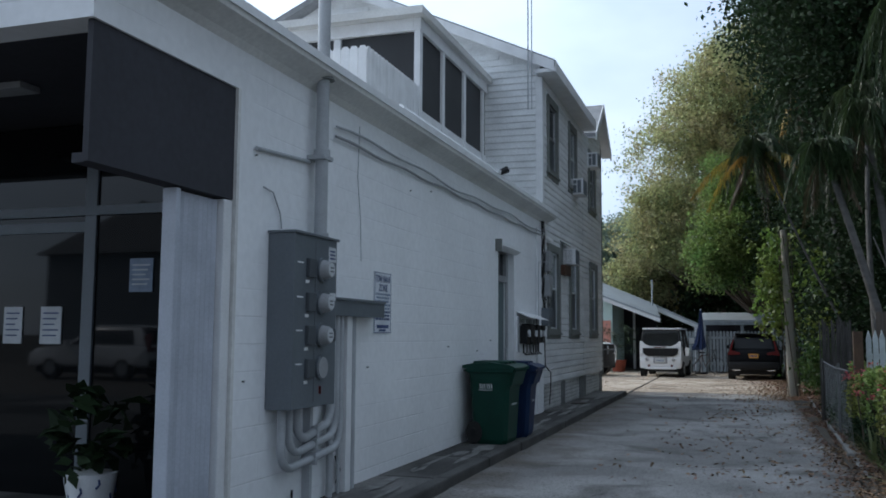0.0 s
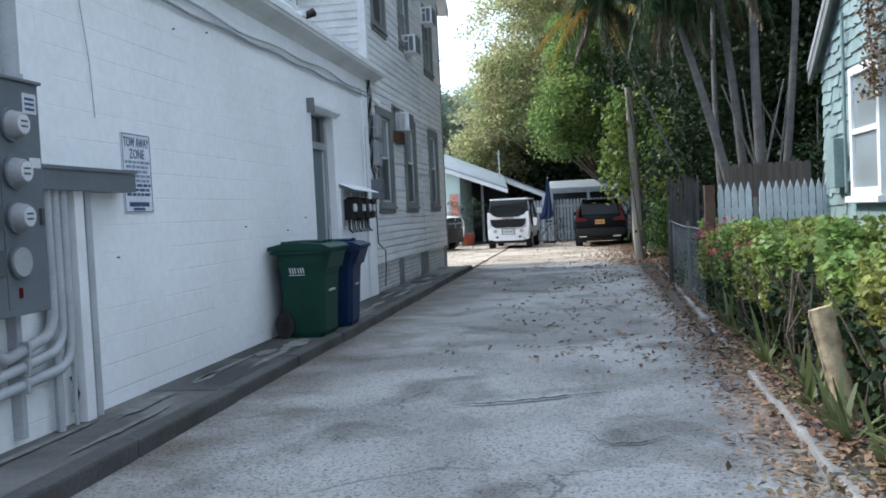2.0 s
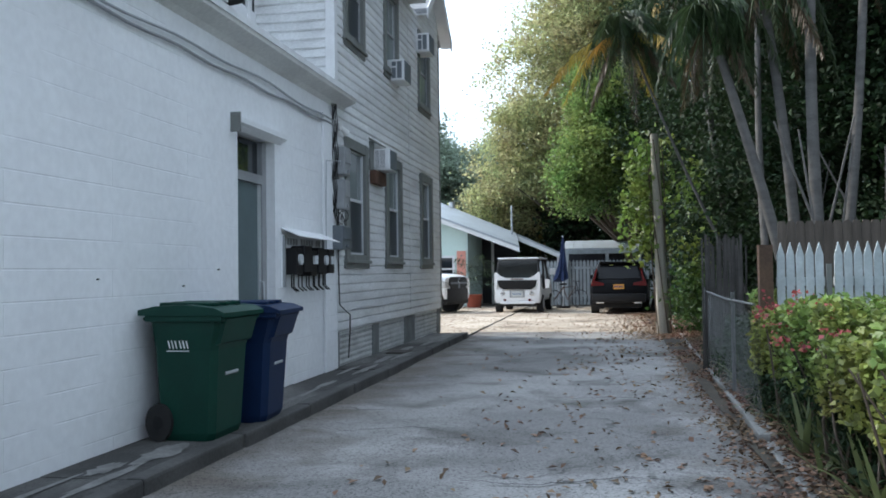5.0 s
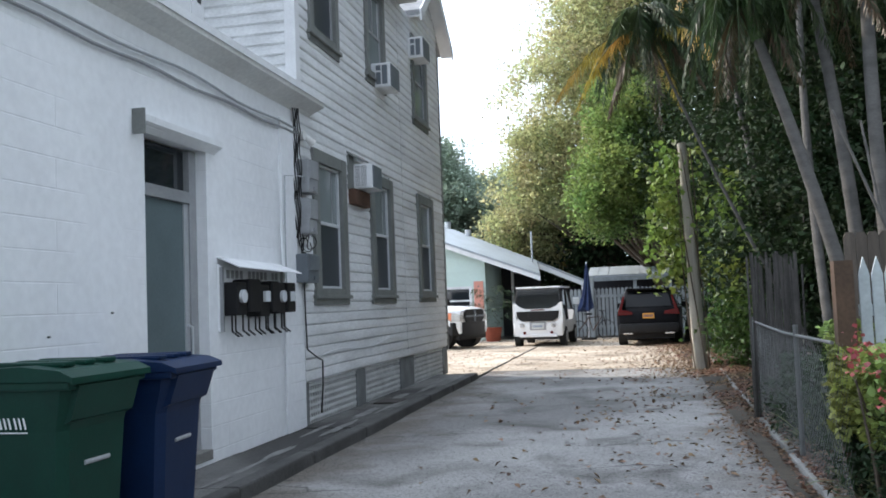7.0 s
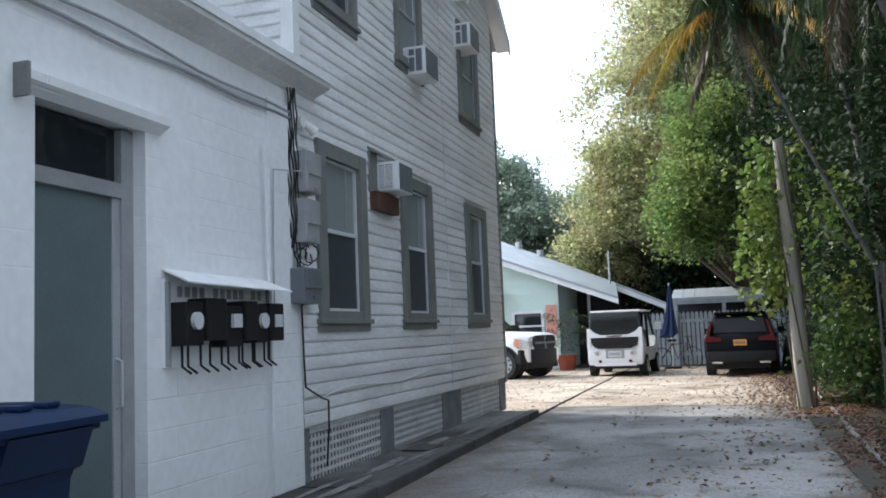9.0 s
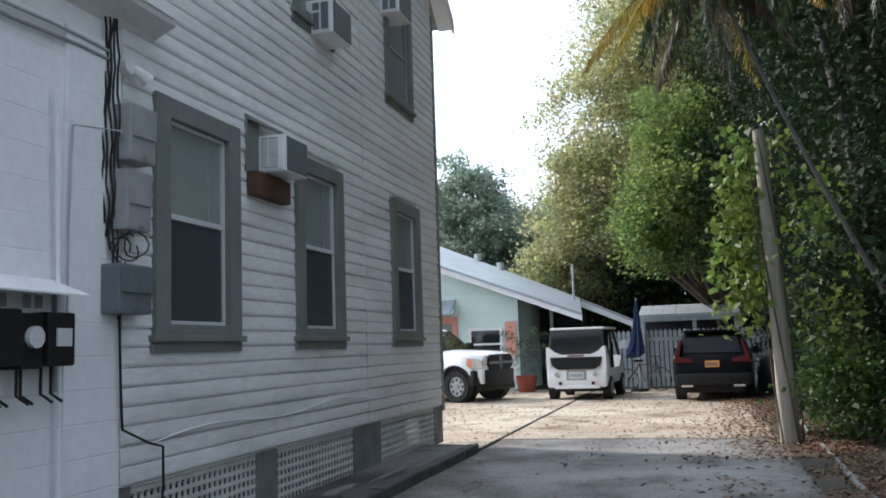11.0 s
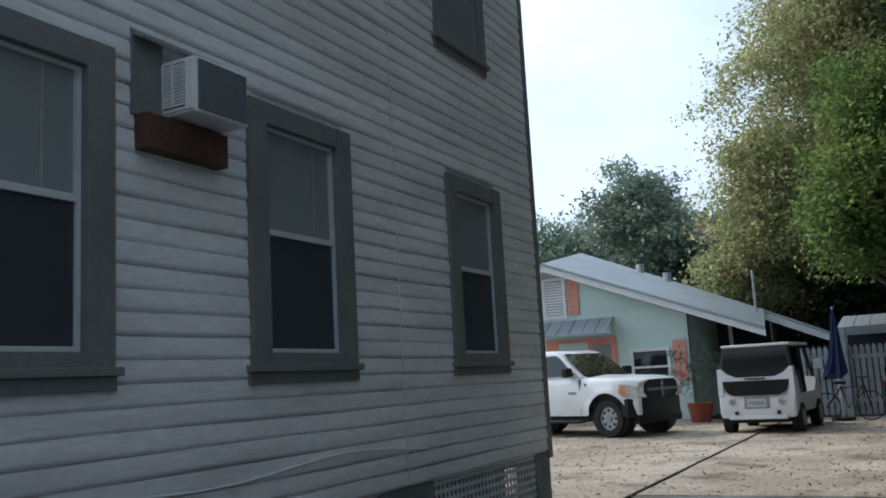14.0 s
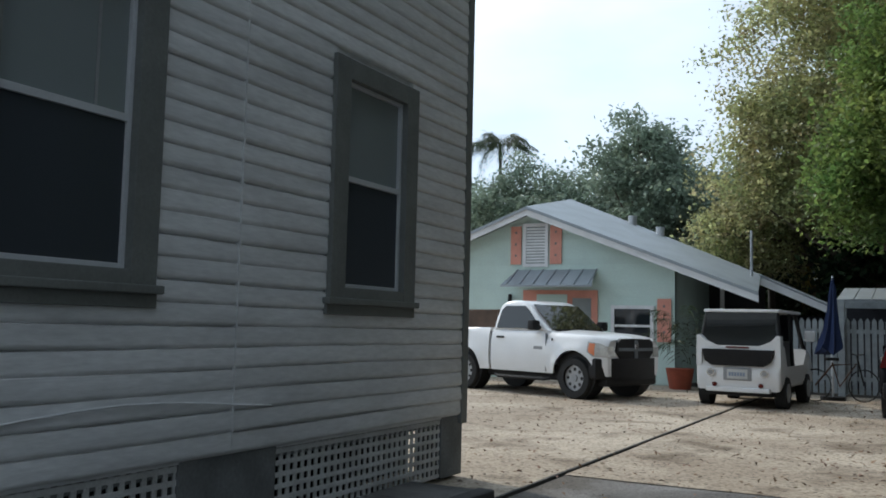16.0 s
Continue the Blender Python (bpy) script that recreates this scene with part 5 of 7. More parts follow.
part("bumper", bm, M_BLACK, truck, "black front bumper", smooth=True)
part("air_dam", bx(0.40, 0.66, -0.80, 0.80, 0.27, 0.43, bevel=0.05), M_BLACK, truck)
part("grille", pz([(-0.44, 0.78), (0.44, 0.78), (0.58, 0.92), (0.56, 1.10), (0.46, 1.17), (-0.46, 1.17), (-0.56, 1.10), (-0.58, 0.92)], "x", 0.55, 0.735), M_BLACK, truck, "black grille")
part("grille_bar", bx(0.735, 0.755, -0.05, 0.05, 0.80, 1.15, bevel=0.008), M_PANEL, truck)
part("grille_bar", bx(0.735, 0.753, -0.54, 0.54, 0.94, 1.0, bevel=0.008), M_PANEL, truck)
part("grille_badge", bx(0.755, 0.765, -0.05, 0.05, 0.98, 1.08, bevel=0.004), M_CHROME, truck)
part("bed_load", bx(-3.3, -2.36, -0.7, 0.7, 1.30, 1.72, bevel=0.02), M_BROWNWOOD, truck, "brown wooden load")
part("load_sheet", bx(-2.36, -2.345, -0.35, 0.25, 1.36, 1.66), M_SOFFIT, truck, "pale panel on the load")

# small electric cart, tail towards the alley (local -y is its tail)
cart = thing("electric_cart", pose(-2.70, 33.5, 0.01, 0, 0, -4) @ Matrix.Diagonal((1.13, 1.0, 1.05, 1)), "white low-speed electric cart with dark rear panel", "electric cart")
cpoly = [(-0.12, 0.30), (-0.16, 0.42), (-0.16, 0.62), (-0.10, 0.80), (-0.02, 1.06), (0.10, 1.10), (0.26, 1.08), (0.36, 0.66), (1.95, 0.66), (2.2, 1.0), (2.5, 0.98), (2.9, 0.75), (2.95, 0.35)] + arc(2.25, 0.28, 0.34, 10, 170, 7) + arc(0.35, 0.28, 0.34, 10, 170, 7)
bm = pz(cpoly, "x", -0.66, 0.66)
caps = [f for f in bm.faces if len(f.verts) == len(cpoly)]
bmesh.ops.bevel(bm, geom=list({e for f in caps for e in f.edges}), offset=0.06, segments=3, affect="EDGES", profile=0.5)
bmesh.ops.triangulate(bm, faces=[f for f in bm.faces if len(f.verts) > 4])
part("body", bm, M_CARWHITE, cart, smooth=True)
for s in (-1, 1):
    part("pillar", tb([(0.60 * s, 0.02, 1.0), (0.585 * s, 0.07, 1.35), (0.55 * s, 0.16, 1.64)], 0.04, 8), M_BLACK, cart, smooth=True)
    part("pillar", tb([(0.60 * s, 2.3, 1.0), (0.55 * s, 1.8, 1.64)], 0.035, 8), M_BLACK, cart, smooth=True)
    part("pillar", tb([(0.62 * s, 1.15, 0.66), (0.57 * s, 1.15, 1.64)], 0.03, 8), M_BLACK, cart, smooth=True)
    part("mirror", bx(0.68 * s, 0.86 * s, 1.9, 2.0, 1.15, 1.35, bevel=0.03), M_CARWHITE, cart)
    tl = part("tail_lamp", tb([(0.42 * s, -0.17, 0.60), (0.42 * s, -0.195, 0.60)], 0.065, 14), M_CHROME, cart, "round clear lamp", smooth=True)
    part("lens", tb([(0.42 * s, -0.194, 0.60), (0.42 * s, -0.20, 0.60)], 0.04, 12), M_GREYBOX, tl)
    part("reflector", tb([(0.36 * s, -0.155, 0.395), (0.36 * s, -0.18, 0.395)], 0.04, 10), M_RED, cart, "red reflector", smooth=True)
part("roof", bx(-0.60, 0.60, 0.08, 2.1, 1.645, 1.70, bevel=0.025), M_CARWHITE, cart, smooth=True)
part("rear_screen", slab(B(), [(-0.60, -0.03, 1.05), (0.60, -0.03, 1.05), (0.56, 0.12, 1.64), (-0.56, 0.12, 1.64)], 0.012), M_CARGLASS, cart)
part("rear_cowl", pz([(-0.66, 0.70), (-0.57, 0.74), (-0.57, 1.0), (0.57, 1.0), (0.57, 0.74), (0.66, 0.70), (0.655, 1.24), (0.60, 1.245), (0.50, 1.14), (0.34, 1.065), (-0.34, 1.065), (-0.50, 1.14), (-0.60, 1.245), (-0.655, 1.24)], "y", -0.15, 0.06), M_CARWHITE, cart, "white cowl round the rear screen")
part("plate_recess", bx(-0.22, 0.22, -0.17, -0.155, 0.47, 0.69, bevel=0.01), M_GREYBOX, cart)
part("seat", bx(-0.52, 0.52, 0.5, 1.7, 0.6, 1.15, bevel=0.05), M_BLACK, cart, "dark seats")
part("rear_panel", pz([(-0.56, 1.0), (0.56, 1.0), (0.52, 0.80), (0.40, 0.72), (-0.40, 0.72), (-0.52, 0.80)], "y", -0.185, -0.06), M_BLACK, cart, "black ribbed rear panel")
for i in range(7):
    part("rib", bx(-0.46, 0.46, -0.192, -0.184, 0.745 + i * 0.035, 0.757 + i * 0.035), M_BLACK, cart)
part("brake_lamp", bx(-0.18, 0.18, -0.165, -0.10, 1.02, 1.05), M_RED, cart)
pl = part("number_plate", bx(-0.16, 0.16, -0.19, -0.18, 0.50, 0.66), M_PLATE, cart, "grey number plate")
for i in range(6):
    part("plate_bar", bx(-0.13 + i * 0.044, -0.10 + i * 0.044, -0.194, -0.19, 0.545, 0.61), M_GREYINK, pl)
part("bumper", bx(-0.50, 0.50, -0.19, -0.1, 0.27, 0.35, bevel=0.02), M_CARWHITE, cart)
part("chassis", bx(-0.5, 0.5, 0.0, 2.7, 0.2, 0.36), M_BLACK, cart)


def wheel_y(parent, x, y, r, w):
    """A wheel of a vehicle that points along y."""
    pts = [(x - w / 2, y, r), (x + w / 2, y, r)]
    wo = part("wheel", tb([(x - w / 2, y, r), (x - w * 0.4, y, r), (x + w * 0.4, y, r), (x + w / 2, y, r)], r, 24), M_RUBBER, parent, smooth=True)
    s = 1 if x > 0 else -1
    part("rim", tb([(x, y, r), (x + s * (w / 2 + 0.01), y, r)], r * 0.6, 18), M_RIM, wo, "silver wheel rim", smooth=True)


for x in (-0.6, 0.6):
    for y in (0.35, 2.25):
        wheel_y(cart, x, y, 0.27, 0.17)


def suv(name, m, paint, label, plate):
    """A five door estate, tail at local y = 0, nose along +y."""
    c = thing(name, m, label, "car")
    low = [(0.02, 0.42), (-0.02, 0.62), (0.04, 0.98), (0.14, 1.10), (3.3, 1.08), (4.4, 0.98), (4.68, 0.80), (4.72, 0.40)] + arc(3.75, 0.36, 0.40, 8, 172) + arc(0.95, 0.36, 0.40, 8, 172)
    bm = pz(low, "x", -0.93, 0.93)
    caps = [f for f in bm.faces if len(f.verts) == len(low)]
    bmesh.ops.bevel(bm, geom=list({e for f in caps for e in f.edges}), offset=0.09, segments=3, affect="EDGES", profile=0.5)
    for v in bm.verts:
        v.co.x *= 1 - 0.10 * max(0, (v.co.y - 4.0)) - 0.16 * max(0, 0.35 - v.co.y)
    bmesh.ops.triangulate(bm, faces=[f for f in bm.faces if len(f.verts) > 4])
    part("body", bm, paint, c, smooth=True)
    top = [(0.14, 1.08), (0.42, 1.60), (0.55, 1.66), (2.2, 1.68), (3.3, 1.08)]
    bm = pz(top, "x", -0.86, 0.86)
    caps = [f for f in bm.faces if len(f.verts) == len(top)]
    bmesh.ops.bevel(bm, geom=list({e for f in caps for e in f.edges}), offset=0.07, segments=3, affect="EDGES", profile=0.5)
    for v in bm.verts:
        v.co.x *= 1 - 0.24 * max(0, v.co.z - 1.08) / 0.6
    bmesh.ops.triangulate(bm, faces=[f for f in bm.faces if len(f.verts) > 4])
    part("cabin", bm, paint, c, smooth=True)
    part("rear_screen", slab(B(), [(-0.66, 0.155, 1.13), (0.66, 0.155, 1.13), (0.58, 0.385, 1.55), (-0.58, 0.385, 1.55)], 0.01), M_TINTED, c)
    part("windscreen", slab(B(), [(-0.72, 3.22, 1.14), (0.72, 3.22, 1.14), (0.62, 2.28, 1.65), (-0.62, 2.28, 1.65)], 0.012), M_CARGLASS, c)
    part("spoiler", bx(-0.62, 0.62, 0.28, 0.62, 1.63, 1.68, bevel=0.02), paint, c)
    for s in (-1, 1):
        bm = B()
        quad = [(0.855 * s, 0.55, 1.13), (0.855 * s, 3.0, 1.13), (0.70 * s, 2.15, 1.58), (0.70 * s, 0.75, 1.58)]
        a = [bm.verts.new(p) for p in quad]
        b = [bm.verts.new((p[0] + 0.02 * s, p[1], p[2])) for p in quad]
        bm.faces.new(a)
        bm.faces.new(b[::-1])
        for i in range(4):
            bm.faces.new((a[i], b[i], b[(i + 1) % 4], a[(i + 1) % 4]))
        part("side_windows", bm, M_CARGLASS, c)
        part("tail_lamp", pz([(0.44 * s, 0.92), (0.88 * s, 0.90), (0.83 * s, 1.06), (0.70 * s, 1.46), (0.66 * s, 1.44), (0.74 * s, 1.06), (0.46 * s, 1.0)], "y", 0.0, 0.28), M_RED, c, "tall red tail lamp")
        part("mirror", bx(0.92 * s, 1.10 * s, 2.95, 3.1, 1.08, 1.24, bevel=0.03), paint, c)
        for y in (0.95, 3.75):
            wheel_y(c, 0.80 * s, y, 0.36, 0.24)
        part("exhaust_trim", bx(0.45 * s, 0.72 * s, -0.03, 0.02, 0.34, 0.40, bevel=0.01), M_CHROME, c)
    part("bumper", bx(-0.84, 0.84, -0.06, 0.25, 0.38, 0.66, bevel=0.06), M_BLACK, c, smooth=True)
    part("roof_rail", tb([(-0.62, 0.7, 1.71), (-0.62, 2.2, 1.71)], 0.02), M_CHROME, c)
    part("roof_rail", tb([(0.62, 0.7, 1.71), (0.62, 2.2, 1.71)], 0.02), M_CHROME, c)
    p = part("number_plate", bx(-0.16, 0.16, -0.01, 0.035, 0.80, 0.95), plate, c)
    for i in range(6):
        part("plate_bar", bx(-0.13 + i * 0.044, -0.10 + i * 0.044, -0.014, -0.01, 0.84, 0.91), M_SIGNBLUE, p)
    part("chassis", bx(-0.7, 0.7, 0.2, 4.5, 0.2, 0.45), M_BLACK, c)
    return c


suv("parked_suv", pose(0.48, 32.2, 0.01, 0, 0, -3) @ Matrix.Diagonal((0.96, 1, 0.95, 1)), M_CARBLACK, "black estate car parked nose to the fence with an orange plate", M_YPLATE)
suv("street_car", pose(-17.5, -12, 0.0, 0, 0, 90), M_CARWHITE, "white car parked across the street, seen mirrored in shop glass", M_PLATE)

# unidentified black mass; the covered shape and its wheels are made up
cover = thing("black_lump", pose(1.85, 33.4, 0.01, 0, 0, -4), "unidentified low black mass beside the black car", "motorbike")
bm = B()
rows = []
for yy, hw, h in ((0.0, 0.12, 0.55), (0.25, 0.26, 0.78), (0.7, 0.30, 0.86), (1.15, 0.34, 0.98), (1.5, 0.36, 1.05), (1.8, 0.24, 0.8), (2.0, 0.12, 0.5)):
    rows.append([bm.verts.new((hw * math.cos(a2) * (1.15 if k2 in (0, 8) else 1.0), yy + 0.03 * math.sin(3 * k2), 0.05 + h * math.sin(a2) ** 0.7 if 0 < k2 < 8 else 0.05)) for k2 in range(9) for a2 in [math.pi * k2 / 8]])
for p, q in zip(rows, rows[1:]):
    for k2 in range(8):
        bm.faces.new((p[k2], p[k2 + 1], q[k2 + 1], q[k2]))
bm.faces.new(rows[0])
bm.faces.new(rows[-1])
part("cover", bm, M_BLACK, cover, smooth=True)
for yy in (0.25, 1.7):
    part("wheel", tb([(-0.05, yy, 0.27), (0.05, yy, 0.27)], 0.27, 20), M_RUBBER, cover, smooth=True)

# ---- bins ----
def wheelie_bin(name, m, mat, label, writing):
    """Wheeled bin; lid hinge and wheels at local y = 0, mouth towards +y."""
    b = thing(name, m, label, "wheelie bin", "bins by the wall")
    bm = B()
    st = [(0.0, 0.28, 0.08, 0.67), (0.06, 0.295, 0.06, 0.70), (0.72, 0.325, 0.02, 0.75), (0.86, 0.345, 0.0, 0.80), (1.0, 0.355, -0.02, 0.83)]
    rings = []
    for z, hw, y0, y1 in st:
        c = 0.06
        rings.append([bm.verts.new(p) for p in ((-hw + c, y0, z), (hw - c, y0, z), (hw, y0 + c, z), (hw, y1 - c, z), (hw - c, y1, z), (-hw + c, y1, z), (-hw, y1 - c, z), (-hw, y0 + c, z))])
    for a, c in zip(rings, rings[1:]):
        for i in range(8):
            bm.faces.new((a[i], a[(i + 1) % 8], c[(i + 1) % 8], c[i]))
    bm.faces.new(rings[0][::-1])
    bm.faces.new(rings[-1])
    part("body", bm, mat, b)
    part("rim", bx(-0.38, 0.38, -0.03, 0.86, 0.95, 1.005, bevel=0.015), mat, b)
    bm = B()
    lid = [(-0.10, 1.0), (-0.10, 1.045), (0.1, 1.075), (0.45, 1.085), (0.78, 1.06), (0.90, 1.02), (0.90, 0.985), (0.86, 1.0)]
    prism(bm, lid, "x", -0.39, 0.39)
    lo = part("lid", bm, mat, b, "domed hinged lid")
    for xx in (-0.2, 0.0, 0.2):
        part("lid_rib", bx(xx - 0.05, xx + 0.05, 0.05, 0.7, 1.07, 1.10, bevel=0.012), mat, lo)
    part("front_flare", pz([(0.70, 0.74), (0.80, 0.78), (0.875, 0.97), (0.83, 0.98)], "x", -0.30, 0.30), mat, b)
    part("catch_bar", tb([(-0.12, 0.735, 0.52), (0.12, 0.735, 0.52)], 0.014), M_PIPE, b, "metal catch bar")
    part("front_recess", bx(-0.14, 0.14, 0.66, 0.716, 0.25, 0.66, bevel=0.02), mat, b)
    part("handle", tb([(-0.26, -0.03, 0.98), (-0.26, -0.12, 0.97), (0.26, -0.12, 0.97), (0.26, -0.03, 0.98)], 0.016), mat, b)
    for s in (-1, 1):
        w = part("wheel", tb([(0.27 * s, 0.10, 0.15), (0.345 * s, 0.10, 0.15)], 0.15, 20), M_RUBBER, b, smooth=True)
        part("hub", tb([(0.34 * s, 0.10, 0.15), (0.352 * s, 0.10, 0.15)], 0.06, 12), M_BLACK, w)
    part("axle", tb([(-0.3, 0.10, 0.15), (0.3, 0.10, 0.15)], 0.012), M_BLACK, b)
    if writing == "mark":
        # plain white emblem strokes and an underline on the side facing the street
        g = part("emblem", bx(0.333, 0.342, 0.20, 0.46, 0.715, 0.722), M_WHITE, b, "white emblem")
        for ya in (0.215, 0.255, 0.295, 0.345, 0.385, 0.425):
            part("emblem_stroke", tb([(0.336, ya, 0.80), (0.336, ya + 0.022, 0.738)], 0.007, 6), M_WHITE, g)
    else:
        bars = [(-0.06 + i * 0.03) for i in range(5)]
        for yy in bars:
            part("stencil_bar", bx(yy, yy + 0.018, 0.80, 0.812, 0.84, 0.88), M_GREYBOX, b)
    return b


# hinge side to the wall, mouth towards the drive
wheelie_bin("green_wheelie_bin", pose(-3.33, 11.45, 0.105, 0, 0, -91) @ Matrix.Diagonal((0.95, 0.71, 0.96, 1)), M_BINGREEN, "dark green wheeled rubbish bin standing against the white wall", "mark")
wheelie_bin("blue_wheelie_bin", pose(-3.33, 12.24, 0.105, 0, 0, -86) @ Matrix.Diagonal((0.93, 0.80, 0.94, 1)), M_BINBLUE, "dark blue wheeled recycling bin beside the green one", "code")

# ---- electric service on the white wall ----
panel = thing("meter_panel", pose(WX, 6.08, 0.92), "grey steel meter cabinet with three glass meters", "meter panel")
part("cabinet", bx(0, 0.23, 0, 0.76, 0, 1.36, bevel=0.008), M_PANEL, panel)
part("rain_lip", bx(0, 0.25, -0.015, 0.775, 1.36, 1.38, bevel=0.005), M_PANEL, panel)
part("door_seam", bx(0.23, 0.2325, 0.36, 0.364, 0.04, 1.32), M_BREAKER, panel)
part("latch", bx(0.23, 0.25, 0.70, 0.725, 0.52, 0.62, bevel=0.004), M_BREAKER, panel)
for i, zz in enumerate((1.10, 0.83, 0.57, 0.31)):
    bm = B()
    tube(bm, [(0.23, 0.47, zz), (0.255, 0.47, zz)], 0.10, 20)
    ring = part("socket_ring", bm, M_PANEL, panel, smooth=True)
    part("breaker_cover", bx(0.23, 0.262, 0.20, 0.33, zz - 0.075, zz + 0.075, bevel=0.006), M_BREAKER, panel)
    part("label_strip", bx(0.231, 0.234, 0.05, 0.15, zz + 0.03, zz + 0.042), M_WHITE, panel)
    part("label_strip", bx(0.231, 0.234, 0.19, 0.25, zz - 0.12, zz - 0.095), M_WHITE, panel)
    if i < 3:
        mt = part("meter", tb([(0.25, 0.47, zz), (0.275, 0.47, zz), (0.31, 0.47, zz), (0.322, 0.47, zz)], 0.084, 20, 0.062), M_GREYBOX, panel, "round electricity meter", smooth=True)
        part("dial", tb([(0.322, 0.47, zz), (0.326, 0.47, zz)], 0.056, 18), M_PAPER, mt)
        for q in (-0.02, 0.01):
            part("dial_bar", bx(0.326, 0.328, 0.44, 0.50, zz + q, zz + q + 0.011), M_BREAKER, mt)
    else:
        part("blank_disc", tb([(0.25, 0.47, zz), (0.265, 0.47, zz)], 0.085, 20), M_GREYBOX, panel, smooth=True)
        part("seal_tag", bx(0.231, 0.236, 0.46, 0.49, 0.10, 0.16), M_RED, panel)
part("notice", bx(0.231, 0.234, 0.60, 0.73, 1.18, 1.30), M_PAPER, panel)
for q in range(3):
    part("notice_bar", bx(0.234, 0.236, 0.62, 0.71, 1.20 + q * 0.03, 1.215 + q * 0.03), M_SIGNBLUE, panel)
part("notice", bx(0.231, 0.234, 0.63, 0.74, 0.86, 0.92), M_PAPER, panel)

mast = thing("service_mast", pose(WX, 6.78, 2.28), "grey service conduit rising through the eave", "conduit")
part("pipe", tb([(0.10, 0, 0.0), (0.10, 0, 3.4)], 0.055, 14), M_PIPE, mast, smooth=True)
for zz in (0.0, 0.72, 1.46):
    part("coupling", tb([(0.10, 0, zz), (0.10, 0, zz + 0.07)], 0.07, 14), M_PIPE, mast, smooth=True)
part("strap", bx(0.0, 0.165, -0.09, 0.09, 0.70, 0.735), M_PIPE, mast)
part("side_pipe", tb([(0.02, -0.95, 0.62), (0.02, -0.06, 0.68)], 0.016), M_PIPE, mast)
part("roof_boot", tb([(0.10, 0, 1.40), (0.10, 0, 1.46)], 0.10, 14, 0.08), M_TRIM, mast)

trough = thing("wiring_trough", pose(WX, 6.88, 1.66), "grey rectangular wiring trough beside the meter cabinet", "wiring trough")
part("trough", bx(0, 0.16, 0, 1.22, 0, 0.15, bevel=0.005), M_PANEL, trough)
part("cover", bx(0, 0.172, -0.008, 1.228, 0.135, 0.158), M_PANEL, trough)
pipes = thing("conduit_bundle", pose(WX, 0, 0), "grey conduits looping under the meter cabinet down to the walkway", "conduit")
for i, (ys, ye, zl, r) in enumerate(((6.43, 7.06, 0.66, 0.036), (6.31, 7.15, 0.56, 0.034), (6.19, 7.24, 0.45, 0.034))):
    ztop = 1.69 if i < 3 else 1.2
    pts = [(0.09, ys, 0.94)]
    for k2 in range(7):
        a = math.pi + (math.pi / 2) * k2 / 6
        pts.append((0.09, ys + 0.16 + 0.16 * math.cos(a), zl + 0.16 + 0.16 * math.sin(a)))
    for k2 in range(7):
        a = -math.pi / 2 + (math.pi / 2) * k2 / 6
        pts.append((0.09, ye - 0.16 + 0.16 * math.cos(a), zl + 0.06 + 0.16 + 0.16 * math.sin(a)))
    pts.append((0.09, ye, ztop))
    part("conduit", tb(pts, r, 10), M_PIPE, pipes, smooth=True)
    part("clamp", bx(0.0, 0.135, (ys + ye) / 2 - 0.012, (ys + ye) / 2 + 0.012, zl - 0.02, zl + 0.08), M_PIPE, pipes)
for yy, r in ((7.12, 0.03), (7.30, 0.016), (7.58, 0.03)):
    part("conduit", tb([(0.06, yy, 0.1), (0.06, yy, 1.69)], r, 9), M_PIPE, pipes, smooth=True)
part("duct", bx(0.0, 0.10, 7.37, 7.48, 0.1, 1.67, bevel=0.006), M_WHITE, pipes, "white square duct")
part("duct", bx(0.0, 0.07, 6.72, 6.77, 0.15, 0.93, bevel=0.004), M_PIPE, pipes)
part("plate", bx(0.0, 0.02, 6.78, 6.92, 0.55, 0.92, bevel=0.004), M_WHITE, pipes)
part("ground_wire", tb([(0.02, 6.52, 0.25), (0.03, 6.5, 0.18), (0.03, 6.47, 0.1)], 0.01, 6), M_BLACK, pipes)
part("wire_stub", tb([(0.02, 7.33, 0.42), (0.05, 7.35, 0.3), (0.03, 7.33, 0.18)], 0.012, 6), M_BLACK, pipes)

sign = thing("tow_sign", pose(WX, 8.19, 1.51), "white wall sign with dark blue tow-away lettering", "sign")
part("board", bx(0.002, 0.012, 0, 0.45, 0, 0.62), M_SIGN, sign)
for a, b, c, d in ((0.008, 0.442, 0.006, 0.012), (0.008, 0.442, 0.608, 0.614), (0.008, 0.014, 0.012, 0.608), (0.436, 0.442, 0.012, 0.608)):
    part("border", bx(0.012, 0.014, a, b, c, d), M_SIGNBLUE, sign)


def words(text, parent, y0, z0, size, width, mat):
    cu = bpy.data.curves.new("words", "FONT")
    cu.body, cu.size, cu.extrude = text, size, 0.001
    tmp = bpy.data.objects.new("words", cu)
    scene.collection.objects.link(tmp)
    bpy.context.view_layer.update()
    me = bpy.data.meshes.new_from_object(tmp.evaluated_get(bpy.context.evaluated_depsgraph_get()))
    bpy.data.objects.remove(tmp)
    xs = [v.co.x for v in me.vertices]
    sx = width / (max(xs) - min(xs))
    lo = min(xs)
    for v in me.vertices:
        v.co = Vector((0.0145 + v.co.z, y0 + (v.co.x - lo) * sx, z0 + v.co.y))
    me.materials.append(mat)
    ob = new("lettering", me)
    ob.parent = parent
    return ob


words("TOW AWAY", sign, 0.03, 0.515, 0.105, 0.39, M_SIGNBLUE)
words("ZONE", sign, 0.11, 0.425, 0.105, 0.23, M_SIGNBLUE)
rs = random.Random(4)
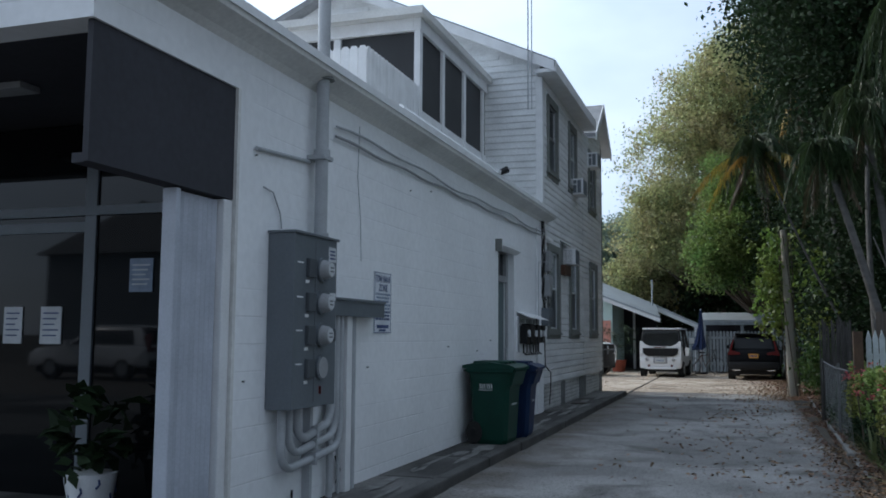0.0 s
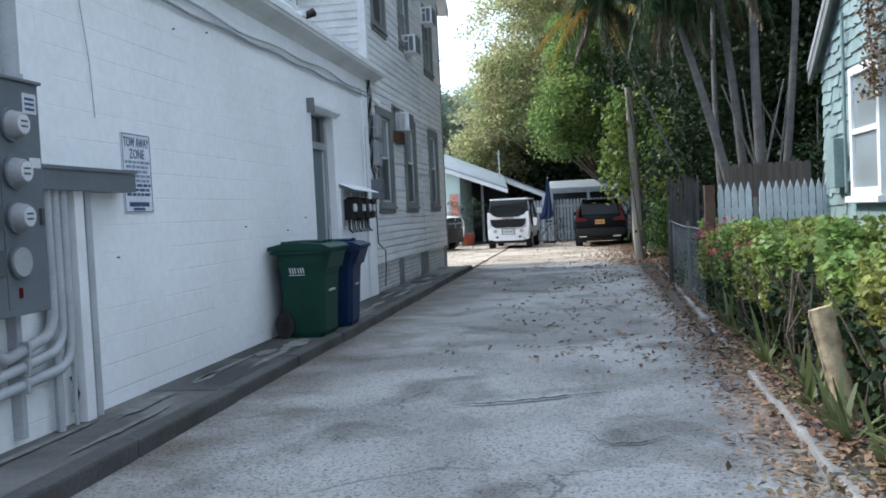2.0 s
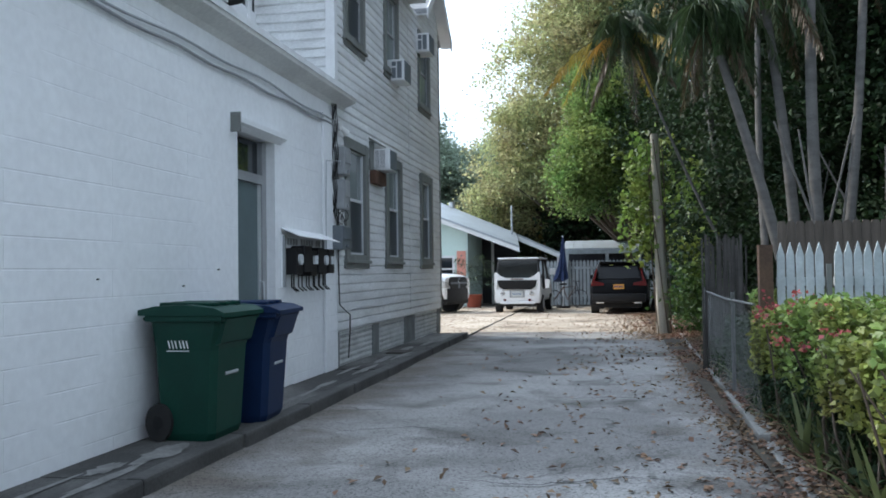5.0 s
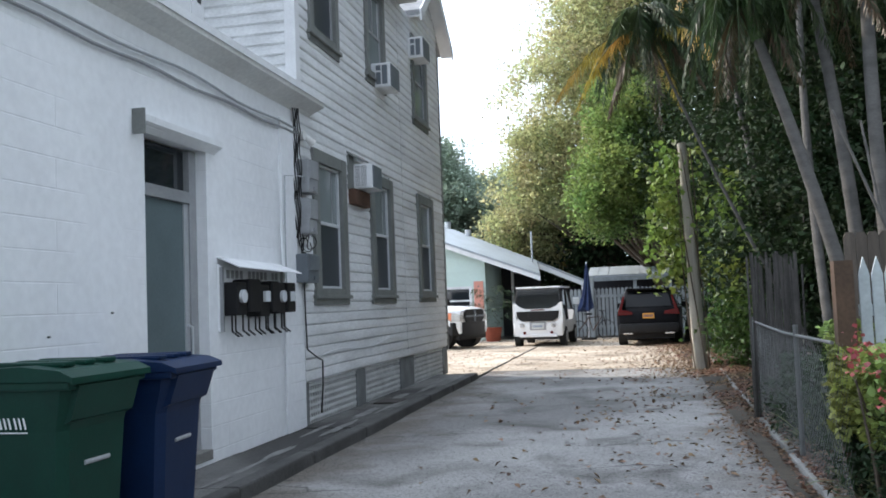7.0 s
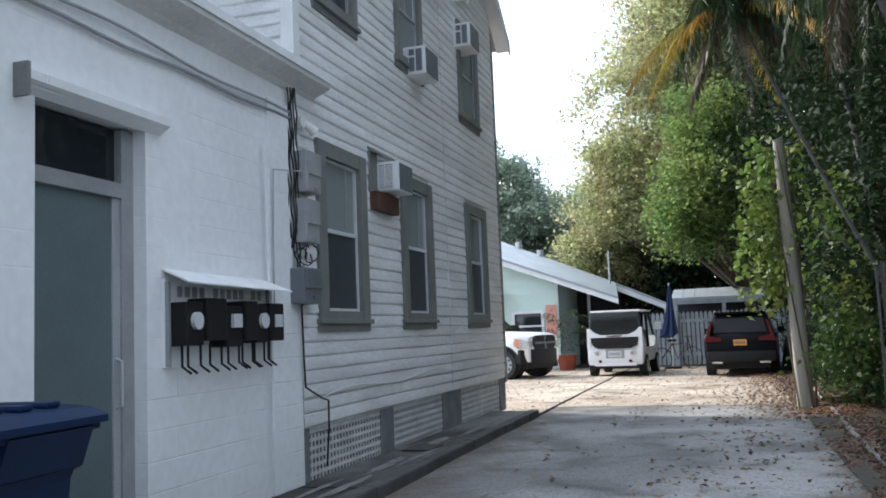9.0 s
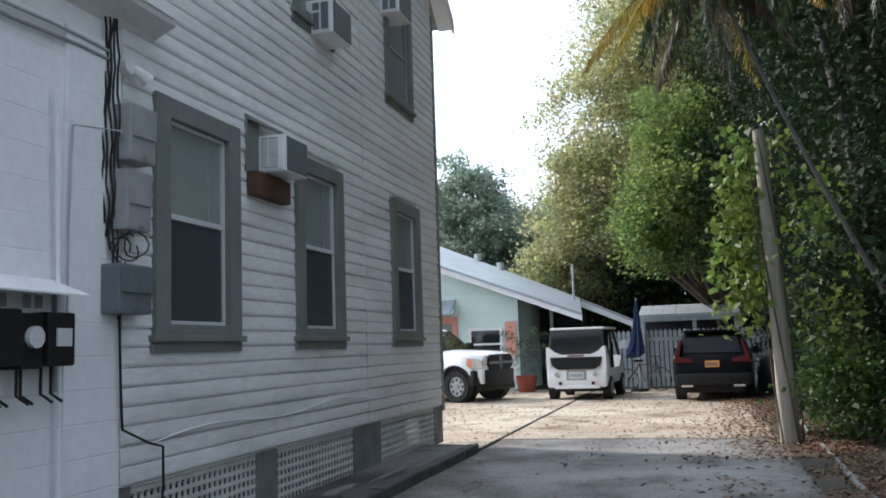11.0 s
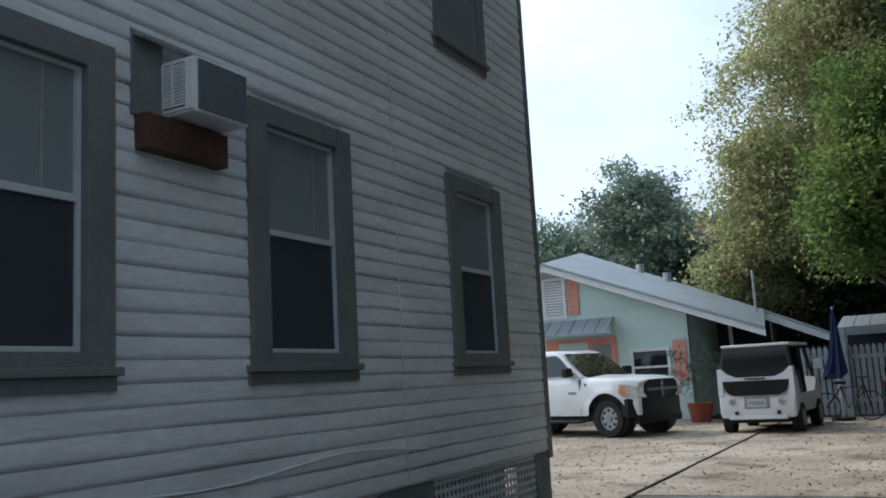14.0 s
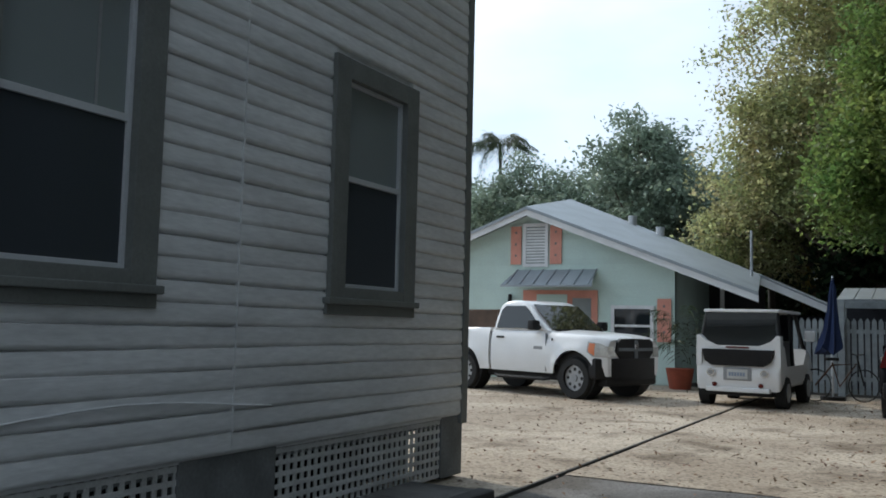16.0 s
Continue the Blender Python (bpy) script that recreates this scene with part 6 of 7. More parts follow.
for i in range(8):
    zz = 0.385 - i * 0.036
    yy = 0.03 + rs.uniform(0, 0.03)
    while yy < 0.39:
        w = rs.uniform(0.03, 0.09)
        part("text_bar", bx(0.012, 0.0145, yy, min(yy + w, 0.42), zz, zz + 0.022), M_GREYINK if i < 5 else M_SIGNBLUE, sign)
        yy += w + 0.018
part("text_bar", bx(0.012, 0.0145, 0.07, 0.38, 0.05, 0.085), M_SIGNBLUE, sign)
part("text_bar", bx(0.012, 0.0145, 0.13, 0.31, 0.02, 0.04), M_SIGNBLUE, sign)

# cables under the soffit
cab = thing("wall_cable", pose(WX, 0, 0), "grey cables clipped along the top of the white wall", "cable")
pts = [(0.03, 7.2 + i * 0.288, 3.285 + 0.012 * math.sin(i * 1.3) + 0.0016 * i) for i in range(32)]
part("cable", tb(pts, 0.014, 6), M_GREYBOX, cab)
pts = [(0.035, 7.2 + i * 0.288, 3.375 + 0.018 * math.sin(i * 0.9) + 0.02 * math.sin(i * 0.37) + 0.001 * i) for i in range(32)]
part("cable", tb(pts, 0.012, 6), M_PIPE, cab)
part("cable", tb([(0.02, 7.75, 3.5), (0.02, 7.72, 3.0), (0.02, 7.8, 2.6), (0.02, 7.83, 2.2)], 0.004, 5), M_PIPE, cab)
part("cable", tb([(0.02, 5.95, 2.62), (0.02, 6.1, 2.6), (0.02, 6.22, 2.45), (0.02, 6.25, 2.33)], 0.006, 5), M_GREYBOX, cab)
cam_box = thing("floodlight", pose(WX + 0.19, 12.28, 3.83), "small white twin floodlight on the roof edge", "floodlight")
part("base", bx(-0.05, 0.05, -0.06, 0.06, 0, 0.06, bevel=0.01), M_WHITE, cam_box)
part("lamp_head", tb([(0, 0.1, 0.02), (0.10, 0.2, 0.09)], 0.04, 10, 0.055), M_BLACK, cam_box)
tagged(part("roof_antenna", tb([(-3.62, 15.9, 5.7), (-3.62, 15.9, 9.6)], 0.014, 6), M_PIPE), "thin metal mast beside the house corner", "mast")
tagged(part("roof_antenna", tb([(-3.55, 15.9, 5.7), (-3.55, 15.9, 9.6)], 0.012, 6), M_PIPE), "thin metal mast beside the house corner", "mast")

for by, bz in ((5.75, 1.15), (5.85, 2.85), (8.05, 1.18), (9.9, 3.2), (10.6, 1.35), (11.9, 1.28), (12.6, 1.42), (9.2, 3.1)):
    tagged(part("wall_bolt", tb([(WX, by, bz), (WX + 0.02, by, bz)], 0.007, 8), M_TRIM), "small rusty bolt in the white wall", "bolt", "bolts in the wall")
# gas meters under a little hood
gas = thing("gas_meter_bank", pose(WX, 14.24, 1.2), "row of dark meter boxes under a small white metal hood", "meter bank")
part("hood", slab(B(), [(0.0, 0.0, 0.68), (0.0, 1.42, 0.66), (0.24, 1.44, 0.56), (0.24, -0.05, 0.58)], 0.012), M_WHITE, gas, "thin bent white metal hood")
part("back_board", bx(0.0, 0.02, 0.0, 1.41, 0.02, 0.62), M_WALL, gas)
part("frame_bar", bx(0.02, 0.05, 0.0, 0.025, 0.02, 0.60), M_GREYBOX, gas)
part("frame_bar", bx(0.02, 0.05, 1.385, 1.41, 0.02, 0.60), M_GREYBOX, gas)
for i in range(13):
    if i not in (4, 10):
        part("text_bar", bx(0.02, 0.024, 0.14 + i * 0.092, 0.20 + i * 0.092, 0.50, 0.575), M_GREYBOX, gas)
xs = 0.03
for i, w in enumerate((0.21, 0.26, 0.23, 0.19, 0.17, 0.22)):
    dz = (0.0, 0.03, -0.02, 0.02, 0.0, 0.01)[i]
    bxo = part("meter_box", bx(0.02, 0.17 + 0.02 * (i % 2), xs, xs + w, 0.16 + dz, 0.46 + dz, bevel=0.015), M_BLACK, gas, "dark meter box")
    if i in (0, 4):
        part("dial", tb([(0.17, xs + w / 2, 0.33), (0.20, xs + w / 2, 0.33)], 0.06, 16), M_PAPER, bxo)
    if i in (2, 5):
        part("tag", bx(0.175, 0.20, xs + 0.06, xs + 0.18, 0.28, 0.38), M_PAPER, bxo)
    for q in (0.06, w - 0.08):
        part("pipe", tb([(0.09, xs + q, 0.17), (0.09, xs + q, 0.02), (0.13, xs + q + 0.05, -0.03)], 0.009, 6), M_BLACK, gas)
    xs += w + 0.014
tagged(part("wall_pipe", tb([(WX + 0.05, 15.66, 0.35), (WX + 0.05, 15.66, 1.2), (WX + 0.05, 15.62, 2.6), (WX + 0.05, 15.6, 3.0)], 0.014, 7), M_WALL), "thin white painted pipe", "pipe")

# service boxes on the house corner
for (y0, y1, z0, z1, mt, lb) in ((16.16, 16.44, 2.68, 3.06, M_GREYBOX, "weathered grey cable box"), (16.13, 16.39, 2.22, 2.62, M_GREYBOX, "weathered grey cable box"), (16.05, 16.40, 1.68, 2.0, M_PANEL, "dark grey junction box")):
    sb = thing("service_box", pose(WX + 0.02, y0, z0), lb + " on the house corner", "junction box", "service boxes")
    part("housing", bx(0, 0.15, 0, y1 - y0, 0, z1 - z0, bevel=0.02), mt, sb)
    part("lid", bx(0.15, 0.165, 0.015, y1 - y0 - 0.015, (z1 - z0) * 0.42, z1 - z0 - 0.015, bevel=0.006), mt, sb)
    part("latch", bx(0.15, 0.17, (y1 - y0) / 2 - 0.02, (y1 - y0) / 2 + 0.02, 0.03, 0.07), mt, sb)
svc = thing("service_cable", pose(WX, 0, 0), "tangle of black cables running down the house corner", "cable")
for k2 in range(5):
    r2 = random.Random(20 + k2)
    pts = [(0.03 + 0.012 * k2 + 0.01 * math.sin(i * 1.3 + k2), 16.07 + 0.02 * k2 + r2.uniform(-0.006, 0.006) + 0.012 * math.sin(i * 0.45 + k2), 3.62 - i * 0.085) for i in range(17 + k2)]
    part("cable", tb(pts, 0.0075, 6), M_BLACK, svc)
for k2 in range(3):
    pts = [(0.07 + 0.03 * k2 + 0.02 * math.sin(a), 16.20 + 0.03 * k2 + (0.09 + 0.02 * k2) * math.cos(a * 0.55 + k2), 2.09 + 0.09 * math.sin(a * 0.55 + k2) + 0.025 * k2) for a in range(11)]
    part("cable", tb(pts, 0.0055, 6), M_BLACK, svc)
part("cable", tb([(0.06, 16.2, 1.68), (0.06, 16.22, 1.2), (0.06, 16.24, 0.95), (0.08, 16.5, 0.84), (0.08, 16.66, 0.8), (0.07, 16.68, 0.55), (0.05, 16.66, 0.2)], 0.009, 7), M_BLACK, svc)
part("cable", tb([(0.05, 16.28, 2.75), (0.14, 16.1, 2.85), (0.05, 15.75, 2.82), (0.05, 15.72, 2.2), (0.05, 15.72, 1.5)], 0.007, 6), M_PIPE, svc)
part("cable", tb([(0.05, 16.3, 1.95), (0.16, 16.12, 1.85), (0.16, 16.1, 1.7), (0.05, 16.2, 1.66)], 0.009, 6), M_BLACK, svc)
fl = thing("flood_lamp", pose(WX + 0.03, 16.26, 3.30) @ Matrix.Scale(0.62, 4), "weathered white bullet floodlight with round junction box", "floodlight")
part("junction", tb([(0, 0, 0.06), (0.10, 0, 0.06)], 0.09, 14), M_SOFFIT, fl, smooth=True)
part("lamp_head", tb([(0.06, 0.08, 0.06), (0.13, 0.15, 0.0), (0.17, 0.22, -0.06)], 0.05, 12, 0.085), M_SOFFIT, fl, smooth=True)
wave = thing("siding_cable", pose(WX, 0, 0), "white painted cable sagging along the siding", "cable")
part("cable", tb([(0.038, 16.6 + i * 0.3, 0.83 + 0.035 * math.sin(i * 0.7) + 0.012 * i - 0.0006 * i * i) for i in range(16)], 0.006, 6), M_SIDING, wave)

# ---- window air conditioners ----
def air_con(m, w, h, d, label, louvred, board):
    """A window unit that sticks out along +x: vented flank towards -y, dark coil on its outer face."""
    a = thing("air_conditioner", m, label, "air conditioner", "window air conditioners")
    part("case", bx(-0.05, d, 0, w, 0, h, bevel=0.012), M_WHITE, a)
    part("rear_coil", bx(d, d + 0.012, 0.02, w - 0.02, 0.02, h - 0.02), M_PANEL, a, "dark dusty coil face")
    fl2 = part("flank_panel", bx(0.03, d - 0.02, -0.01, 0.0, 0.02, h - 0.02), M_WHITE, a)
    if louvred:
        part("vent_back", bx(0.05, d - 0.07, -0.013, -0.01, 0.04, h - 0.03), M_PANEL, fl2)
        for i in range(14):
            zz = 0.045 + i * (h - 0.08) / 14
            part("fin", bx(0.05, d - 0.07, -0.022, -0.013, zz, zz + 0.011), M_WHITE, fl2)
        part("fin_bar", bx(d * 0.42, d * 0.42 + 0.012, -0.025, -0.02, 0.04, h - 0.03), M_WHITE, fl2)
    else:
        for x0, x1, z0, z1 in ((0.05, d * 0.46, 0.04, h * 0.60), (0.05, d * 0.46, h * 0.68, h - 0.04), (d * 0.54, d - 0.04, 0.04, h - 0.04)):
            part("vent", bx(x0, x1, -0.016, -0.01, z0, z1), M_PANEL, fl2)
    if board:
        part("support_board", bx(0.0, d * 0.38, -0.19, w + 0.02, -0.22, -0.015, bevel=0.01), M_RUST, a, "rusty brown support board")
        part("casing", bx(-0.02, 0.03, -0.22, 0.0, -0.02, h + 0.10), M_TRIM, a)
        part("drip_cap", pz([(0.0, h + 0.12), (0.10, h + 0.07), (0.10, h + 0.09), (0.0, h + 0.16)], "y", -0.22, w + 0.06), M_TRIM, a)
    return a


air_con(pose(WX + 0.02, 18.16, 2.96), 0.44, 0.33, 0.28, "white window air conditioner on a rusty board", True, True)
air_con(pose(WX + 0.02, 19.32, 4.60), 0.50, 0.36, 0.26, "white window air conditioner set in the upper window", False, False)
air_con(pose(WX + 0.02, 21.50, 5.62), 0.50, 0.36, 0.26, "white window air conditioner high under the gable", False, False)

# ---- green shingle house on the right ----
rh = thing("shingle_house", pose(0, 0, 0), "weathered aqua shingled house with white window", "house")
RX, RY0, RY1, RZ = 2.97, 8.1, 13.5, 2.97


def rake(y):
    return RZ + 0.75 * min(RY1 - y, y - RY0)


part("wall", pz([(RY0, -0.05), (RY1, -0.05), (RY1, RZ), (10.8, rake(10.8)), (RY0, RZ)], "x", RX, RX + 0.2), M_AQUA, rh)
part("end_wall", bx(RX + 0.2, 9.5, RY1 - 0.2, RY1, -0.05, RZ), M_AQUA, rh)
part("end_wall", bx(RX + 0.2, 9.5, RY0, RY0 + 0.2, -0.05, RZ), M_AQUA, rh)
for ya in (RY0 - 0.15, RY1 + 0.15):
    part("rake_board", pz([(ya, RZ - 0.2), (10.8, rake(10.8) - 0.08), (10.8, rake(10.8) + 0.10), (ya, RZ - 0.03)], "x", RX - 0.14, RX - 0.10), M_TRIM, rh)
    part("roof", slab(B(), [(RX - 0.15, ya, RZ - 0.06), (9.6, ya, RZ - 0.06), (9.6, 10.8, rake(10.8) + 0.06), (RX - 0.15, 10.8, rake(10.8) + 0.06)], 0.1), M_ROOF, rh)
r3 = random.Random(12)
z = -0.02
while z < 4.9:
    ya, yb = 9.9, RY1 - max(0, z + 0.1 - RZ) / 0.75
    y = ya
    while y < yb - 0.05:
        w = r3.uniform(0.10, 0.42)
        y1 = min(y + w - 0.006, yb)
        if not (11.18 < y1 and y < 12.27 and 1.3 < z + 0.1 and z < 2.76):
            e, dz = r3.uniform(0.0, 0.022), r3.uniform(-0.03, 0.03)
            part("shingle", pz([(RX, z + dz), (RX - 0.016 - e, z + dz), (RX - 0.004, z + 0.16 + dz), (RX, z + 0.16 + dz)], "y", y, y1), M_AQUA, rh)
        y += w
    z += 0.14
bm = B()
for q in ((11.22, 11.31, 1.36, 2.74), (12.14, 12.23, 1.36, 2.74), (11.31, 12.14, 2.65, 2.74), (11.31, 12.14, 1.36, 1.45), (11.31, 12.14, 2.02, 2.08)):
    box(bm, RX - 0.07, RX, q[0], q[1], q[2], q[3], bevel=0.005)
w = part("window", bm, M_WHITE, rh, "white sash window with curtain")
part("pane", bx(RX - 0.035, RX - 0.028, 11.31, 12.14, 1.45, 2.65), M_UPPANE, w)
part("sill", bx(RX - 0.12, RX, 11.16, 12.29, 1.29, 1.36, bevel=0.008), M_WHITE, w)
part("curtain", bx(RX - 0.026, RX - 0.022, 11.33, 11.55, 1.46, 2.02), M_WHITE, w)
part("utility_box", bx(RX - 0.16, RX - 0.02, 12.52, 12.86, 1.46, 2.02, bevel=0.01), M_AQUA, rh, "painted utility box")
part("corner_trim", bx(RX - 0.06, RX, 10.62, 10.8, 0.2, 4.6), M_WHITE, rh)
part("down_pipe", tb([(RX - 0.06, 12.42, 1.4), (RX - 0.06, 12.42, 3.4)], 0.02, 7), M_AQUA, rh)
cr = thing("dry_creeper", pose(RX - 0.1, 11.25, 0), "dry brown creeper hanging over the shingles", "vine")
crp = np.random.default_rng(71)
cp = np.stack([crp.normal(-0.03, 0.04, 900), crp.normal(0, 0.16, 900) - 0.1, crp.uniform(2.3, 3.9, 900)], axis=1)
cv, cf = leaves(crp, cp, 0.05, wide=0.7)
scatter_mesh("foliage", cv, cf, M_LITTER, cr)
part("stem", tb([(0, 0.15, 3.95), (-0.02, 0.05, 3.2), (-0.01, -0.05, 2.3)], 0.012, 5, 0.005), M_BARK, cr)

# ---- fences of the garden ----
gp = thing("garden_picket_fence", pose(0, 0, 0), "white pointed picket fence panels behind the hedge", "fence")
for x0, n in ((1.66, 5), (2.16, 10)):
    for i in range(n):
        xx = x0 + i * 0.084
        part("picket", pz([(xx, 0.2), (xx + 0.07, 0.2), (xx + 0.07, 1.48), (xx + 0.035, 1.60), (xx, 1.48)], "y", 13.42, 13.44), M_PICKET, gp)
    part("rail", bx(x0, x0 + n * 0.084, 13.44, 13.48, 1.2, 1.28), M_PICKET, gp)
part("post", bx(1.50, 1.62, 13.38, 13.5, 0, 1.58), M_BROWNWOOD, gp, "brown wooden post")
part("post", bx(2.09, 2.13, 13.40, 13.44, 0, 1.4), M_TRIM, gp)
bf = thing("brown_fence", pose(0, 0, 0), "weathered brown board fence", "fence")
for i in range(12):
    xx = 2.14 + i * 0.105
    part("board", pz([(xx, 0.1), (xx + 0.1, 0.1), (xx + 0.1, 1.88), (xx + 0.08, 1.92), (xx + 0.02, 1.92), (xx, 1.88)], "y", 16.0, 16.02), M_WOOD, bf)
tw = thing("twig_screen", pose(0, 0, 0), "grey brushwood screen beside the wire fence", "fence")
r4 = random.Random(31)
for i in range(46):
    xx = 1.38 + i * 0.0115
    part("stick", tb([(xx + r4.uniform(-0.02, 0.02), 17.0 + r4.uniform(-0.03, 0.03), 0.05), (xx + r4.uniform(-0.05, 0.05), 17.0, 1.72 + r4.uniform(-0.1, 0.1))], 0.011, 5), M_TWIG, tw)
wf = thing("wire_fence", pose(0, 0, 0), "rusty chain link fence along the planting bed", "fence")
bm = B()
yy = 12.6
while yy < 17.2:
    for sg in (-1, 1):
        za, zb = 0.1, 1.06
        ye = yy + sg * 0.96
        ye = max(12.6, min(17.2, ye))
        zb = za + abs(ye - yy)
        if zb - za > 0.05:
            tube(bm, [(1.36 + 0.01 * (yy - 11) + 0.004 * sg, yy, za), (1.36 + 0.01 * (ye - 11) + 0.004 * sg, ye, zb)], 0.0013, 3)
    yy += 0.085
part("mesh", bm, M_WIRE, wf)
part("top_rail", tb([(1.38, 13.0, 1.05), (1.40, 15.0, 1.03), (1.42, 17.2, 1.07)], 0.012, 8), M_WIRE, wf)
for yy in (14.4, 17.2):
    part("post", tb([(1.36 + 0.01 * (yy - 11), yy, 0), (1.36 + 0.01 * (yy - 11), yy, 1.12)], 0.02, 8), M_WIRE, wf)

log = thing("log_post", pose(1.50, 7.35, 0.0), "cut log post with pale flaking bark and a chain", "post")
bm = tb([(0.03, 0.0, -0.1), (-0.04, 0.02, 0.3), (-0.14, 0.05, 0.72)], 0.085, 14, 0.07)
part("log", bm, M_LOG, log, smooth=True)
part("cut_face", tb([(-0.14, 0.05, 0.72), (-0.1415, 0.0508, 0.726)], 0.066, 14), M_CUT, log)
for i in range(16):
    part("chain_link", tb([(-0.22 + 0.004 * i, 0.03, 0.74 - i * 0.035), (-0.22 + 0.004 * i, 0.03 + (0.01 if i % 2 else -0.01), 0.71 - i * 0.035)], 0.009, 6), M_BLACK, log)

pole = thing("utility_pole", pose(1.27, 23.75, 0), "weathered leaning wooden pole wrapped in vines", "pole")
part("pole", tb([(0, 0, -0.2), (-0.03, 0, 1.0), (-0.07, 0.01, 2.5), (-0.13, 0.02, 4.18)], 0.14, 16, 0.078), M_POLE, pole, smooth=True)

umb = thing("patio_umbrella", pose(-1.42, 36.9, 0), "closed dark blue patio umbrella", "umbrella")
part("pole", tb([(0, 0, 0), (0.02, 0, 2.6)], 0.022, 8), M_ALU, umb)
bm = B()
rings = []
for rz, rr, lean in ((2.58, 0.02, 0.0), (2.3, 0.07, 0.0), (1.9, 0.11, 0.01), (1.5, 0.17, 0.03), (1.2, 0.25, 0.06), (1.02, 0.30, 0.09)):
    rings.append([bm.verts.new((0.02 - lean + rr * (1.0 if k2 % 2 else 0.62) * math.cos(k2 * math.pi / 8), rr * (1.0 if k2 % 2 else 0.62) * math.sin(k2 * math.pi / 8), rz + (0.09 * math.sin(k2 * 1.3) if rz < 1.1 else 0))) for k2 in range(16)])
for p, q in zip(rings, rings[1:]):
    for k2 in range(16):
        bm.faces.new((p[k2], p[(k2 + 1) % 16], q[(k2 + 1) % 16], q[k2]))
bm.faces.new(rings[0])
bm.faces.new(rings[-1])
part("canopy", bm, M_UMBRELLA, umb, "folded hanging canvas")
part("base", tb([(0, 0, 0), (0, 0, 0.08)], 0.25, 16), M_BLACK, umb)
bike = thing("bicycle", pose(-1.25, 36.4, 0.0, 0, 0, 30), "dark bicycle leaning by the fence", "bicycle")
for xx in (-0.5, 0.5):
    bm = B()
    tube(bm, [(xx + 0.32 * math.cos(a * math.pi / 10), 0, 0.34 + 0.32 * math.sin(a * math.pi / 10)) for a in range(21)], 0.012, 6)
    part("wheel", bm, M_RUBBER, bike)
part("frame", tb([(-0.5, 0, 0.34), (-0.15, 0, 0.75), (0.35, 0, 0.78), (0.0, 0, 0.32), (-0.15, 0, 0.8)], 0.018, 6), M_RUST, bike)
part("handlebar", tb([(0.38, -0.25, 0.98), (0.36, 0, 0.95), (0.38, 0.25, 0.98)], 0.014, 6), M_BLACK, bike)
part("fork", tb([(0.36, 0, 0.95), (0.5, 0, 0.34)], 0.016, 6), M_BLACK, bike)
part("saddle", bx(-0.28, -0.03, -0.06, 0.06, 0.84, 0.90, bevel=0.02), M_BLACK, bike)
pot = thing("plant_pot", pose(-4.75, 37.6, 0.0), "terracotta pot with a leafy plant by the cottage corner", "plant pot")
part("pot", tb([(0, 0, 0), (0, 0, 0.5)], 0.24, 16, 0.33), M_TERRACOTTA, pot, smooth=True)
rngp = np.random.default_rng(77)
vs, fs, off = [], [], 0
for i in range(11):
    v, f, rib = frond(rngp, (0, 0, 0.5 + 0.1 * i), i * 2.4, 1.0, 1.5, 0.6, n=16, leaf=0.35)
    vs.append(v)
    fs.append(f + off)
    off += len(v)
scatter_mesh("foliage", np.concatenate(vs), np.concatenate(fs), M_FROND, pot)
far = thing("far_house", pose(-4.8, 62, 0), "pale house glimpsed beyond the trees", "house")
part("wall", bx(-2.5, 3, 0, 4, 0, 4.2), M_WHITE, far)
part("roof", pz([(-2.9, 4.2), (3.4, 4.2), (0.2, 5.6)], "y", -0.3, 4.3), M_METALROOF, far)
part("window", bx(-0.6, 0.6, -0.03, 0.0, 3.0, 3.9), M_GLASS, far)
# shop plants
sp = thing("shop_plant", pose(-4.75, 5.75, 0.13), "potted broad-leaved plant in the recessed entry", "plant pot")
part("pot", tb([(0, 0, 0), (0, 0, 0.3)], 0.15, 14, 0.2), M_WHITE, sp, smooth=True)
for k2 in range(9):
    a2, z2 = k2 * 0.7, 0.11 + 0.06 * (k2 % 3)
    r6 = 0.152 + 0.05 * z2 / 0.3
    part("painted_sprig", tb([(r6 * math.cos(a2), r6 * math.sin(a2), z2 - 0.03), (r6 * math.cos(a2 + 0.14), r6 * math.sin(a2 + 0.14), z2), (r6 * math.cos(a2 + 0.1), r6 * math.sin(a2 + 0.1), z2 + 0.04)], 0.009, 5), M_SIGNBLUE, sp, "blue painted sprig")
c, p = crown_points(np.random.default_rng(9), (0, 0, 0.6), (0.3, 0.25, 0.3), 26, 4, 0.06)
v, f = leaves(np.random.default_rng(9), p, 0.22)
scatter_mesh("foliage", v, f, M_LEAF_DARK, sp)

# ---- hedge, bed plants, litter ----
def strip_leaves(rng, n, x0, x1, y0, y1, z0, z1, size, shell=0.6, wide=0.6):
    """Leaf places over a long clipped mass, thicker towards its faces."""
    u = rng.uniform(0, 1, (n, 3))
    near = rng.uniform(0, 1, n) < shell
    face = rng.integers(0, 2, n)
    u[near & (face == 0), 0] *= 0.25
    u[near & (face == 1), 2] = 1 - 0.22 * u[near & (face == 1), 2]
    p = np.stack([x0 + (x1 - x0) * u[:, 0], y0 + (y1 - y0) * u[:, 1], z0 + (z1 - z0) * u[:, 2]], axis=1)
    wob = 0.10 * np.sin(p[:, 1] * 2.3) + 0.07 * np.sin(p[:, 1] * 5.1 + 1) + 0.05 * np.sin(p[:, 1] * 11)
    p[:, 2] += wob * (p[:, 2] - z0) / (z1 - z0)
    p[:, 0] += 0.6 * wob * rng.uniform(0.4, 1, n)
    return leaves(rng, p, size, wide=wide)


rng = np.random.default_rng(40)
